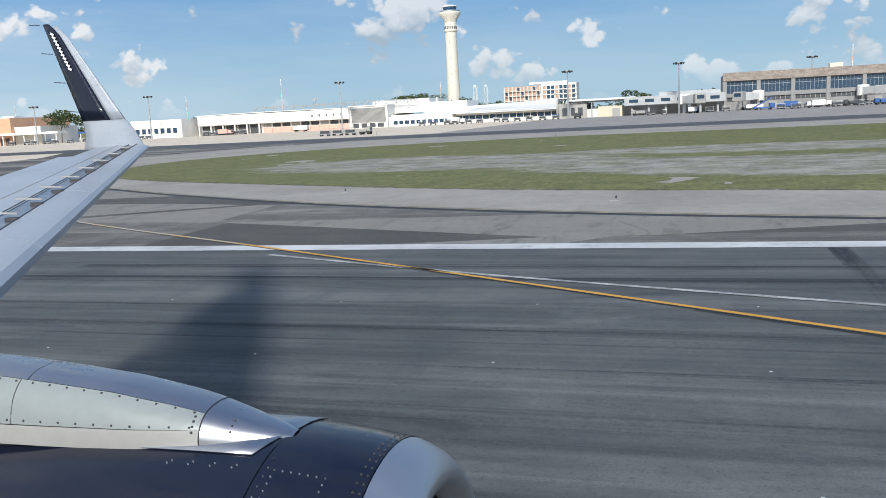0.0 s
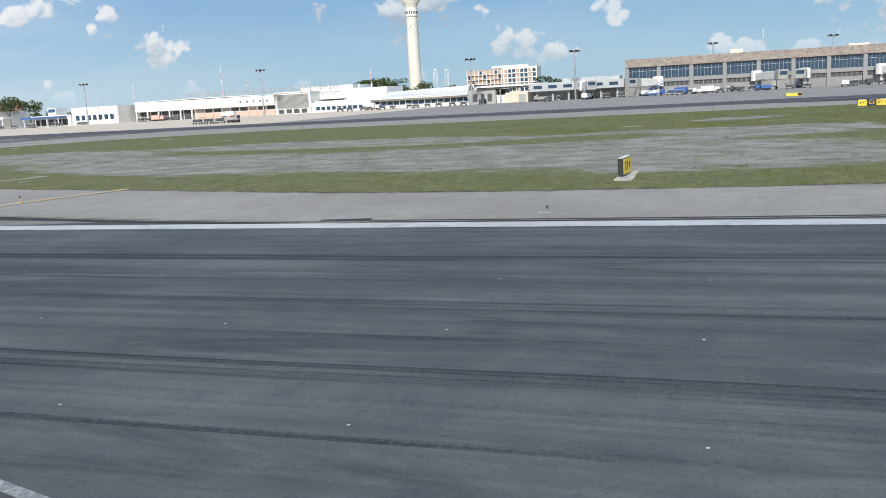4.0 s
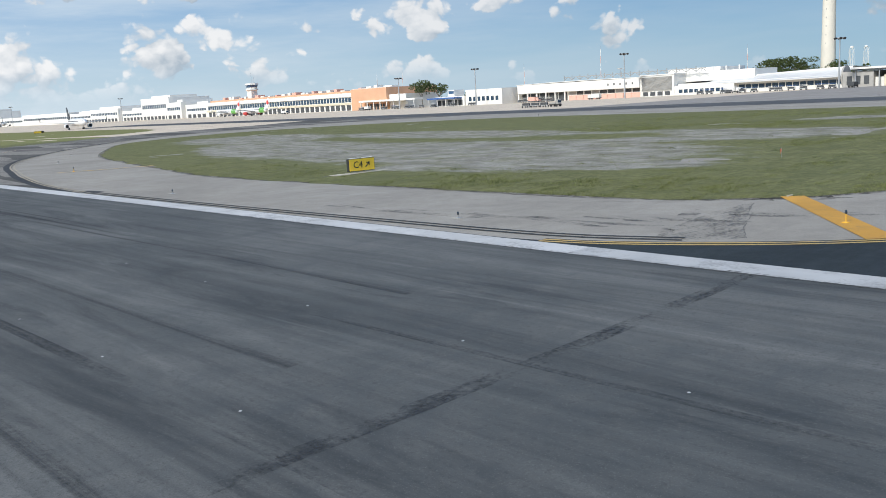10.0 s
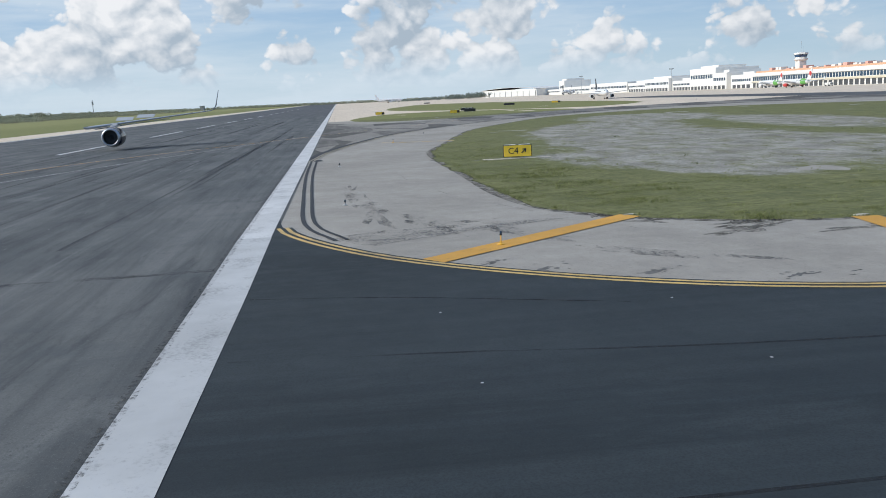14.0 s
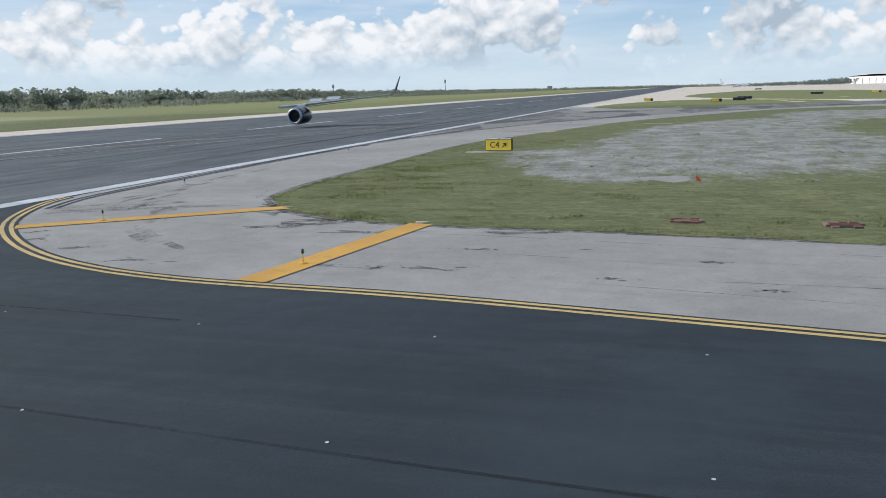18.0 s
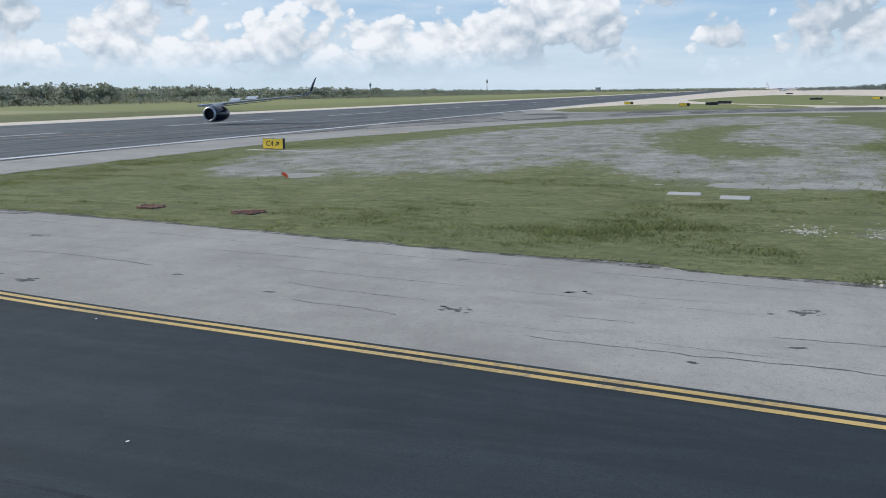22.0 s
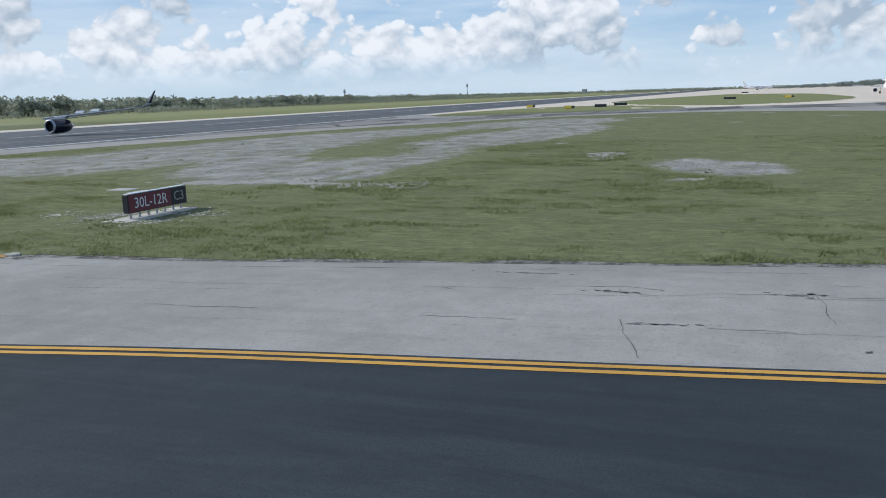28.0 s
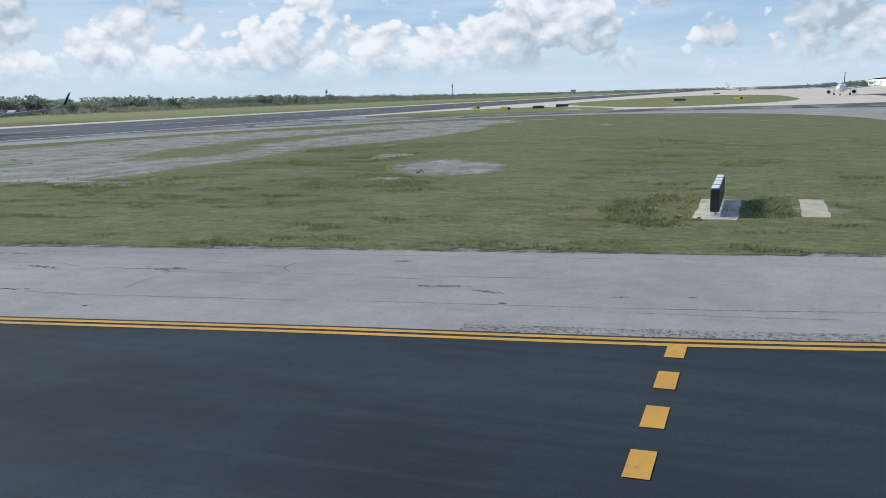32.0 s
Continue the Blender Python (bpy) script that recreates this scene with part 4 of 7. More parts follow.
def crack(points, w, whole=0.62, material=None, name="crack"):
    """A broken, jagged crack: short runs of uneven width, some widened where the edge has crumbled."""
    line = curve_points(points, 0.16)
    verts, faces = [], []
    drift, run, keep, swell = 0.0, 0, True, 0.0
    for i, q in enumerate(line[:-1]):
        if run <= 0:
            run, keep, swell = rng.randint(4, 26), rng.random() < whole, (rng.random() < 0.15) * rng.uniform(0.4, 1.2)
        run -= 1
        drift = drift * 0.9 + rng.uniform(-0.045, 0.045)
        d = (line[i + 1] - q).normalized()
        n = Vector((-d.y, d.x))
        half = w * (0.22 + 0.5 * rng.random() + swell * rng.random()) * (1.0 if keep else 0.0)
        p = Vector((q.x, q.y)) + n * drift
        for s in (-1, 1):
            e = p + n * half * s
            verts.append((e.x, e.y, 0.0056))
        if i and keep:
            k = len(verts)
            faces.append((k - 4, k - 2, k - 1, k - 3))
    if faces:
        finish(name, verts, faces, material or M_CRACK, pavement)


crack([(78.1, 31.9), (76.6, 34.8), (74.7, 39.0)], 0.03, 0.95)
crack([(85.4, 46), (85.9, 54), (86.3, 62), (88.3, 74), (89.0, 84), (88.9, 92), (88.2, 100), (87.6, 108), (86.8, 118), (85.6, 130)], 0.017, 0.5)
crack([(82.8, 47.5), (83.4, 56), (84.4, 66), (86.1, 76), (86.9, 84)], 0.012, 0.4)
crack([(86.8, 88.5), (86.2, 96), (85.0, 104), (84.4, 112), (83.8, 121)], 0.015, 0.5)
crack([(88.9, 70), (90.2, 76.5), (90.9, 85.8)], 0.018, 0.6)
crack([(87.4, 106.2), (88.6, 106.5), (90.0, 107.0)], 0.016, 0.8)
crack([(84.2, 109.9), (85.6, 110.1), (87.0, 110.3)], 0.016, 0.8)
crack([(82.3, 113.2), (83.4, 112.8), (84.3, 113.3)], 0.018, 0.8)
for k in range(10):
    y = 100 + rng.uniform(0, 14)
    x0 = 81.6 + rng.uniform(0.6, 4.0)
    crack([(x0, y), (x0 + rng.uniform(-0.3, 0.3), y + 1.4), (x0 + rng.uniform(-0.5, 0.5), y + 2.6)], 0.013, 0.5)
crack([(44, 37), (52, 34.6), (62, 35.4), (70, 37.4), (78, 40.6)], 0.03, 0.6)
crack([(84.2, 85.0), (86.0, 85.08), (88.5, 85.2)], 0.14, 1.0, M_TAR, "sealed_cable_trench")
for off in (2.5, 5.3, 8.0):
    ribbon("lane_joint", [q for q in C3_EDGE if 46 < q.y < 134], off, 0.05, 0.0062, M_LANE, pavement)
ribbon("crumbled_edge", [q for q in C3_EDGE if 119.5 < q.y < 131], 0.62, 0.55, 0.0072, M_RAVEL, pavement)
soil = ribbon("soil_edge", list(ISLAND), 0.0, 0.66, 0.0068, M_SOIL, pavement)
for x, y, w in ((91.2, 86.5, 0.07), (91.72, 86.25, 0.04), (91.74, 86.5, 0.04), (91.73, 86.72, 0.04)):
    ribbon("stencil_bar", [(x, y - 0.09), (x, y + 0.09)], 0, w, 0.026, M_BLACK, marks)
for x, y, rx, ry, t in ((76.5, 83.4, 0.9, 0.75, 0.2), (75.6, 84.0, 1.2, 0.5, 1.4), (76.4, 81.0, 0.45, 0.6, 0), (76.9, 87.0, 0.7, 0.7, 0.5), (75.2, 88.0, 0.4, 0.8, 0), (70.0, 127.0, 1.3, 0.9, 1.2), (45.6, 41.0, 0.4, 0.8, 0)):
    blotch(x, y, rx, ry, t, M_GRIT, "crumbled_grit", 0.0535).parent = ground

# ---- terminals and airfield buildings ----
UNIT = {}


def unit_box(material):
    """A shared unit cube, for alike panes, columns and bars."""
    if material.name not in UNIT:
        me = bpy.data.meshes.new("unit_" + material.name)
        bm = boxed(-0.5, 0.5, -0.5, 0.5, -0.5, 0.5)
        bm.to_mesh(me)
        bm.free()
        me.materials.append(material)
        UNIT[material.name] = me
    return UNIT[material.name]


def piece(name, parent, material, x0, x1, y0, y1, z0, z1):
    ob = new(name, unit_box(material))
    ob.parent = parent
    ob.location = ((x0 + x1) / 2, (y0 + y1) / 2, (z0 + z1) / 2)
    ob.scale = (x1 - x0, y1 - y0, z1 - z0)
    return ob


def stone_terminal():
    t = empty("terminal_building", 14, 379, 0, 0, "long terminal with flagstone parapet, tall tinted windows and cream base", "building")
    part("wall", boxed(0, 190, 0.9, 48, 0, 15.0), M_GREYWALL, t)
    par = boxed(-0.6, 191, -0.5, 1.6, 11.9, 15.4, bevel=0.08)
    part("parapet", par, M_STONE, t, "tan flagstone parapet")
    part("roof", boxed(0.5, 189.5, 1.7, 47, 15.0, 15.2), M_ROOF, t)
    for k in range(15):
        x = k * 13.2
        piece("column", t, M_GREYWALL, x - 0.75, x + 0.75, -0.2, 1.4, 0, 11.9)
        if k == 14:
            break
        w = piece("window", t, M_WIN, x + 0.9, x + 12.3, 0.75, 0.88, 6.7, 11.8)
        for j in range(1, 8):
            piece("mullion", t, M_STEEL, x + 0.9 + j * 1.42, x + 0.98 + j * 1.42, 0.62, 0.75, 7.0, 11.6)
        piece("transom", t, M_STEEL, x + 0.9, x + 12.3, 0.62, 0.75, 10.1, 10.22)
        piece("ledge", t, M_GREYWALL, x + 0.78, x + 12.42, 0.1, 0.9, 5.3, 6.9)
        piece("louvre_band", t, M_DARKWALL, x + 1.1, x + 12.1, 0.7, 0.86, 3.7, 5.1)
        for j in range(1, 6):
            piece("louvre_post", t, M_LOUVRE, x + 1.1 + j * 1.83, x + 1.3 + j * 1.83, 0.55, 0.7, 3.7, 5.1)
        if k % 3 == 1:
            piece("service_door", t, M_LOUVRE, x + 4, x + 7.2, 0.7, 0.86, 0, 3.1)
    for x, w, h in ((42, 5, 2.2), (88, 8, 1.4), (104, 4, 3.0), (150, 6, 2)):
        piece("roof_plant", t, M_CREAM, x, x + w, 14, 19, 15.2, 15.2 + h)
    return t


def jet_bridge(x, y, turn, length=24, group="jet bridges"):
    b = empty("jet_bridge", x, y, 0, turn, "white telescopic jet bridge on steel legs at the terminal", "jet bridge", group)
    part("rotunda", lathe([(3.6, 0.01), (3.6, 2.3), (7.4, 2.3), (7.7, 1.9), (7.8, 0.01)], 12), M_STUCCO, b)
    part("inner_tunnel", boxed(1.8, length * 0.55, -1.35, 1.35, 4.0, 6.9, bevel=0.12), M_STUCCO, b)
    part("outer_tunnel", boxed(length * 0.5, length, -1.6, 1.6, 3.8, 7.1, bevel=0.12), M_STUCCO, b)
    cab = part("cab", boxed(length - 0.4, length + 3.2, -2.0, 2.0, 3.6, 7.4, bevel=0.25), M_LOUVRE, b)
    piece("cab_window", cab, M_WIN, length + 3.1, length + 3.24, -1.4, 1.4, 5.4, 6.8)
    part("column", rods(((0, 0, 0), (0, 0, 3.7), 0.55), n=10), M_STUCCO, b)
    part("drive_leg", rods(((length * 0.72, -1.4, 0.6), (length * 0.72, -1.4, 3.9), 0.22), ((length * 0.72, 1.4, 0.6), (length * 0.72, 1.4, 3.9), 0.22), ((length * 0.72, -1.4, 1.2), (length * 0.72, 1.4, 1.2), 0.2)), M_STEEL, b)
    for s in (-1.3, 1.3):
        part("wheel", lathe([(s - 0.25, 0.05), (s - 0.25, 0.6), (s + 0.25, 0.6), (s + 0.25, 0.05)], 12, "X", (0, 0, 0)), M_RUBBER, b).matrix_local = pose(length * 0.72, 0, 0.6, 0, 0, 90)
    part("service_stair", rods(((length - 1, -1.9, 0.1), (length - 4.4, -2.3, 3.8), 0.09), ((length - 1, -2.7, 0.1), (length - 4.4, -2.9, 3.8), 0.09), *(((length - 1 - k * 0.34, -1.9 - k * 0.04, 0.1 + k * 0.37), (length - 1 - k * 0.34, -2.7 - k * 0.02, 0.1 + k * 0.37), 0.07) for k in range(10)), n=5), M_STEEL, b)
    return b


def windowed(parent, material, x0, x1, y, z0, z1, count, gap=0.25, name="window"):
    w = (x1 - x0) / count
    for k in range(count):
        piece(name, parent, material, x0 + k * w + w * gap / 2, x0 + (k + 1) * w - w * gap / 2, y - 0.06, y + 0.05, z0, z1)


def arched_roof(x0, x1, y0, y1, z, rise, thick=0.35, n=12):
    """A shallow barrel roof whose arch runs along X."""
    verts, faces = [], []
    for i in range(n + 1):
        u = i / n
        zz = z + rise * (1 - (2 * u - 1) ** 2)
        for y in (y0, y1):
            verts += [(x0 + (x1 - x0) * u, y, zz), (x0 + (x1 - x0) * u, y, zz + thick)]
    for i in range(n):
        a, b = 4 * i, 4 * i + 4
        faces += [(a + 1, b + 1, b + 3, a + 3), (a, a + 2, b + 2, b), (a, b, b + 1, a + 1), (a + 2, a + 3, b + 3, b + 2)]
    faces += [(0, 1, 3, 2), (4 * n, 4 * n + 2, 4 * n + 3, 4 * n + 1)]
    bm = bmesh.new()
    vs = [bm.verts.new(v) for v in verts]
    for f in faces:
        bm.faces.new([vs[i] for i in f])
    bmesh.ops.recalc_face_normals(bm, faces=bm.faces)
    return bm


def white_hall():
    t = empty("terminal_hall", -228, 370, 0, 0, "long white hall with open loading bays and salmon panels", "building")
    part("wall", boxed(0, 78, 3.0, 46, 0, 9.6), M_STUCCO, t)
    part("fascia", boxed(-0.5, 78, 0, 3.2, 4.6, 9.3, bevel=0.1), M_STUCCO, t)
    part("roof", arched_roof(-1, 79, -0.2, 46, 9.25, 0.35), M_ROOF, t)
    for k in range(6):
        piece("column", t, M_STUCCO, k * 6.4 - 0.3, k * 6.4 + 0.3, 0.2, 1.0, 0, 4.6)
    for k in range(5):
        piece("loading_bay", t, M_DARKWALL, k * 6.4 + 0.4, k * 6.4 + 6.0, 2.85, 3.02, 0, 4.4)
    for k in range(9):
        piece("salmon_panel", t, M_SALMON, 33 + k * 4.9, 37.6 + k * 4.9, 2.6, 2.98, 0, 2.4)
        piece("high_opening", t, M_DARKWALL if k % 3 else M_LOUVRE, 33.2 + k * 4.9, 37.2 + k * 4.9, 2.8, 2.99, 2.7, 4.4)
    windowed(t, M_DARKWALL, 58, 76, -0.02, 6.4, 7.4, 5, 0.8)
    for k in range(16):
        x = 26 + k * 5.2
        part("roof_truss", rods(((x, 8, 10.6), (x + 2.6, 8, 12.2), 0.16), ((x + 2.6, 8, 12.2), (x + 5.2, 8, 10.6), 0.16), ((x, 8, 12.0), (x + 5.2, 8, 12.0), 0.16), ((x, 8, 10.3), (x, 8, 13.0), 0.2), n=5), M_LOUVRE, t)
    return t


def louvre_block():
    t = empty("service_block", -150, 370, 0, 0, "grey louvred plant block beside the white hall", "building")
    part("wall", boxed(0, 18.5, 1, 40, 0, 9.8), M_STUCCO, t)
    for k in range(16):
        piece("louvre", t, M_LOUVRE, 1.0, 17.5, 0.7, 0.98, 2.6 + k * 0.42, 2.85 + k * 0.42)
    windowed(t, M_DARKWALL, 1, 17, 0.95, 0.3, 2.2, 4, 0.3, "bay")
    part("roof", boxed(-0.3, 18.8, 0.6, 40.3, 9.8, 10.3), M_ROOF, t)
    part("upper_wall", boxed(6, 34, 16, 40, 10.3, 12.4), M_STUCCO, t)


def low_concourse():
    t = empty("concourse", -131, 370, 0, 0, "low white concourse with a long pitched roof over a window strip", "building")
    part("wall", boxed(0, 77, 4, 40, 0, 5.2), M_STUCCO, t)
    part("front_block", boxed(0, 30, 0.5, 4.2, 0, 4.4), M_STUCCO, t)
    windowed(t, M_WIN, 2, 29, 0.45, 1.0, 2.6, 10, 0.3)
    piece("glazed_strip", t, M_WIN, 30.5, 76.5, 3.85, 4.02, 1.6, 3.4)
    for k in range(16):
        piece("mullion", t, M_STUCCO, 30.5 + k * 3.06, 30.75 + k * 3.06, 3.7, 3.86, 0, 3.6)
    roof, rows = bmesh.new(), []
    for x, top in ((14, 7.0), (45, 7.9), (76, 8.7)):
        curve = [(0.4 + 13.6 * math.sin(math.pi / 2 * k / 8), 4.6 + (top - 4.6) * (1 - math.cos(math.pi / 2 * k / 8)) ** 0.62) for k in range(9)] + [(40, top - 0.6)]
        rows.append([roof.verts.new((x, y, z)) for y, z in curve] + [roof.verts.new((x, 40, top - 0.9))] + [roof.verts.new((x, y, z - 0.3)) for y, z in curve[8::-1]])
    for lo, hi in zip(rows, rows[1:]):
        for k in range(len(lo)):
            roof.faces.new((lo[k], hi[k], hi[(k + 1) % len(lo)], lo[(k + 1) % len(lo)]))
    bmesh.ops.recalc_face_normals(roof, faces=roof.faces)
    part("roof", roof, M_ROOF, t)
    part("roof_block", boxed(-2, 34, 12, 34, 6, 10.4), M_STUCCO, t)
    part("end_gable", lathe([(0, 0.01), (0, 4.6), (0.7, 4.6), (0.7, 0.01)], 20, "X", (76, 6, 4.2)), M_CONC, t)
    for k in range(5):
        piece("roof_fin", t, M_STUCCO, k * 6.5, k * 6.5 + 0.5, 12.5, 13, 10.4, 12.4)
    return t


def link_block():
    t = empty("gate_house", -54, 370, 0, 0, "cream gate house with a dark flat canopy", "building")
    part("wall", boxed(0, 12, 1, 30, 0, 6.2), M_CONC, t)
    part("cream_wall", boxed(17, 27, -2, 20, 0, 4.4, bevel=0.1), M_CREAM, t)
    part("link_wall", boxed(12, 17, 3, 20, 0, 3.6), M_STUCCO, t)
    part("canopy", boxed(4, 32, 0, 24, 6.4, 7.4), M_DARKWALL, t, "dark flat canopy")
    part("canopy_edge", boxed(3.6, 32.4, -0.4, 0.0, 7.0, 7.8), M_STUCCO, t)
    for x in (5, 14, 23, 31):
        piece("canopy_post", t, M_STEEL, x, x + 0.4, 0.6, 1.0, 0, 6.4)
    windowed(t, M_DARKWALL, 1, 11, 0.95, 1.0, 4.4, 3, 0.4, "gate")
    piece("shutter", t, M_LOUVRE, 23, 26, -2.12, -1.99, 0, 3.4)


def walkway():
    t = empty("elevated_walkway", -26, 366, 0, 0, "white raised walkway on round columns beside the stone terminal", "walkway")
    part("tunnel", boxed(0, 40, 0, 5, 4.0, 7.6, bevel=0.15), M_SHADEWHITE, t)
    part("roof_block", boxed(14, 38, 2, 12, 7.6, 9.0), M_SHADEWHITE, t)
    for k in range(6):
        piece("panel_window", t, M_WIN, 2 + k * 6.4, 5.6 + k * 6.4, -0.1, -0.005, 5.2, 6.5)
        part("column", rods(((3 + k * 6.8, 2.5, 0), (3 + k * 6.8, 2.5, 4.0), 0.5), n=10), M_SHADEWHITE, t)
    part("ground_wall", boxed(0, 40, 8, 9, 0, 4), M_CONC, t)


def orange_block():
    t = empty("orange_terminal", -366, 361, 0, 0, "orange stucco end block with a white flat canopy", "building")
    part("wall", boxed(0, 36, 0, 44, 0, 13.6, bevel=0.1), M_ORANGE, t)
    part("roof", boxed(0.6, 35.4, 0.6, 43, 13.6, 13.9), M_ROOF, t)
    part("canopy", boxed(14, 68, -5, 2, 4.8, 6.0, bevel=0.1), M_STUCCO, t)
    part("canopy_house", boxed(36.2, 52, 2.2, 30, 0, 9.0), M_STUCCO, t)
    for k in range(9):
        piece("canopy_post", t, M_STUCCO, 15 + k * 6.4, 15.5 + k * 6.4, -4.4, -3.9, 0, 4.8)
    for k in range(6):
        piece("recess", t, M_DARKWALL, 16 + k * 3.2, 18.4 + k * 3.2, -0.08, 0.0, 0, 3.6)
    for x, w, h in ((4, 5, 1.2), (12, 3, 1.8), (22, 8, 1.0)):
        piece("roof_plant", t, M_STUCCO, x, x + w, 10, 16, 13.9, 13.9 + h)


def window_terminal():
    t = empty("old_terminal", -562, 362, 0, 0, "white terminal with a long window band and orange roof edge", "building")
    part("wall", boxed(0, 195.5, 0.4, 40, 0, 11.6), M_STUCCO, t)
    part("fascia", boxed(0, 195.5, -0.4, 0.5, 9.0, 11.4), M_STUCCO, t)
    part("roof_edge", boxed(0, 195.5, 4, 38, 11.6, 13.0), M_ORANGE, t, "orange roof edge")
    windowed(t, M_WIN, 2, 194, 0.36, 5.6, 8.6, 56, 0.22)
    windowed(t, M_DARKWALL, 2, 194, 0.36, 0.2, 3.8, 32, 0.28, "ground_bay")
    part("middle_band", boxed(0, 195.5, -0.2, 0.45, 4.0, 5.3), M_CREAM, t)
    r = random.Random(5)
    for k in range(22):
        x = 6 + k * 8.6 + r.uniform(-2, 2)
        piece("roof_plant", t, M_STUCCO if k % 3 else M_SALMON, x, x + r.uniform(2, 5), 12, 18, 13.0, 13.9 + r.uniform(0, 1.6))


def stepped_terminal():
    t = empty("stepped_terminal", -860, 362, 0, 0, "white stepped terminal blocks with window strips", "building")
    for k, (x0, x1, h, y) in enumerate(((0, 60, 10, 0), (60, 128, 12.6, -2), (128, 176, 9.5, 2), (176, 232, 19, 0), (232, 260, 14, -3), (260, 297.5, 11.2, 1))):
        part("wall", boxed(x0, x1 - 0.2, y, 40, 0, h, bevel=0.15), M_STUCCO, t)
        n = max(4, int((x1 - x0) / 4))
        windowed(t, M_WIN, x0 + 2, x1 - 2, y - 0.02, h * 0.52, h * 0.70, n, 0.25)
        windowed(t, M_DARKWALL, x0 + 2, x1 - 2, y - 0.02, 0.2, 3.2, n // 2, 0.3, "ground_bay")
        part("roof_block", boxed(x0 + 6, x1 - 12, y + 8, 34, h, h + 2.2), M_STUCCO, t)


def far_terminal():
    t = empty("far_terminal", -1290, 362, 0, 0, "distant white terminal pier with a stepped roof", "building")
    for x0, x1, h in ((0, 120, 8), (120, 150, 20), (150, 280, 10), (280, 428, 12)):
        part("wall", boxed(x0, x1 - 0.3, 0, 40, 0, h), M_STUCCO, t)
        windowed(t, M_WIN, x0 + 3, x1 - 3, -0.03, h * 0.45, h * 0.65, max(4, int((x1 - x0) / 6)), 0.25)
    part("roof_block", boxed(122, 148, 4, 30, 20, 22.5), M_ROOF, t)


def hangar():
    t = empty("hangar", -1380, 281, 0, 22.5, "large white distant hangar with a rounded roof", "hangar")
    part("wall", boxed(0, 159, 0, 60, 0, 11), M_STUCCO, t)
    part("roof", arched_roof(-1, 160, -1.5, 61, 11, 3.0), M_ROOF, t)
    for k in range(9):
        piece("hangar_door", t, M_ROOF, 4 + k * 17, 19.5 + k * 17, -0.3, -0.02, 0, 8.2)
        piece("door_gap", t, M_DARKWALL, 19.7 + k * 17, 20.8 + k * 17, -0.12, -0.01, 0, 8.0)


def hotel():
    t = empty("hotel", -143, 686, 0, 0, "brown and white six-storey hotel with rows of balconies", "building")
    part("wall", boxed(0, 30, 0, 16, 0, 23.2), M_HOTEL, t, "warm brown wing")
    part("white_wing", boxed(30.1, 58, -1.5, 16, 0, 24.2), M_STUCCO, t, "white wing")
    part("roof_block", boxed(20, 50, 4, 12, 24.2, 26), M_STUCCO, t)
    for row in range(6):
        z = 1.4 + row * 3.7
        for k in range(9):
            piece("balcony_opening", t, M_HOTEL if (k + row) % 4 else M_WIN, 1.2 + k * 3.2, 3.5 + k * 3.2, -0.1, 0.0, z, z + 2.4)
        for k in range(8):
            piece("balcony_opening", t, M_WIN if k % 3 else M_HOTEL, 31.4 + k * 3.3, 33.9 + k * 3.3, -1.6, -1.5, z, z + 2.6)
        piece("slab", t, M_STUCCO, -0.3, 58.4, -2.0, -0.1, z - 0.75, z - 0.4)
    for k in range(10):
        piece("pilaster", t, M_STUCCO, 0.2 + k * 3.2, 0.8 + k * 3.2, -1.9, -0.02, 0, 23.0)


def control_tower():
    t = empty("control_tower", -175, 649, 0, 0, "tall cream concrete control tower with a flared cab", "control tower")
    part("shaft", lathe([(0, 5.6), (12, 5.1), (40, 4.6), (66, 4.35), (66.3, 4.35)], 28), M_TOWERWALL, t, smooth=True)
    part("collar", lathe([(66, 4.4), (66.3, 5.0), (67.6, 5.0), (67.9, 4.5), (73.6, 4.6)], 28), M_TOWERWALL, t, smooth=True)
    for k in range(20):
        a = math.tau * k / 20
        part("collar_slot", boxed(-0.35, 0.35, -0.1, 0.1, -0.9, 0.9), M_DARKWALL, t).matrix_local = pose(4.62 * math.sin(a), -4.62 * math.cos(a), 69.3, 0, 0, math.degrees(a))
    part("flare", lathe([(73.2, 4.6), (75.2, 5.2), (78.8, 7.9), (80.2, 8.2), (80.9, 8.0), (80.9, 0.1)], 28), M_TOWERWALL, t, smooth=True)
    part("rail", lathe([(81.0, 7.7), (81.9, 7.7), (81.9, 7.6), (81.0, 7.6)], 28), M_STEEL, t)
    cab = part("cab", lathe([(80.9, 4.4), (82.0, 4.5)], 16), M_STUCCO, t)
    part("cab_glass", lathe([(82.0, 4.5), (84.6, 5.4)], 16), M_BLUEWIN, t)
    part("cab_roof", lathe([(84.6, 5.7), (85.4, 5.6), (86.2, 3.0), (86.4, 0.1)], 20), M_STUCCO, t)
    part("aerial", rods(((0, 0, 86), (0, 0, 91), 0.12), ((1.2, 0, 86), (1.2, 0, 88.6), 0.08), n=5), M_STEEL, t)
    for k in range(9):
        piece("slit_window", t, M_LOUVRE, -0.25, 0.25, -4.95 + k * 0.045, -4.2 + k * 0.03, 10 + k * 6, 11.0 + k * 6)


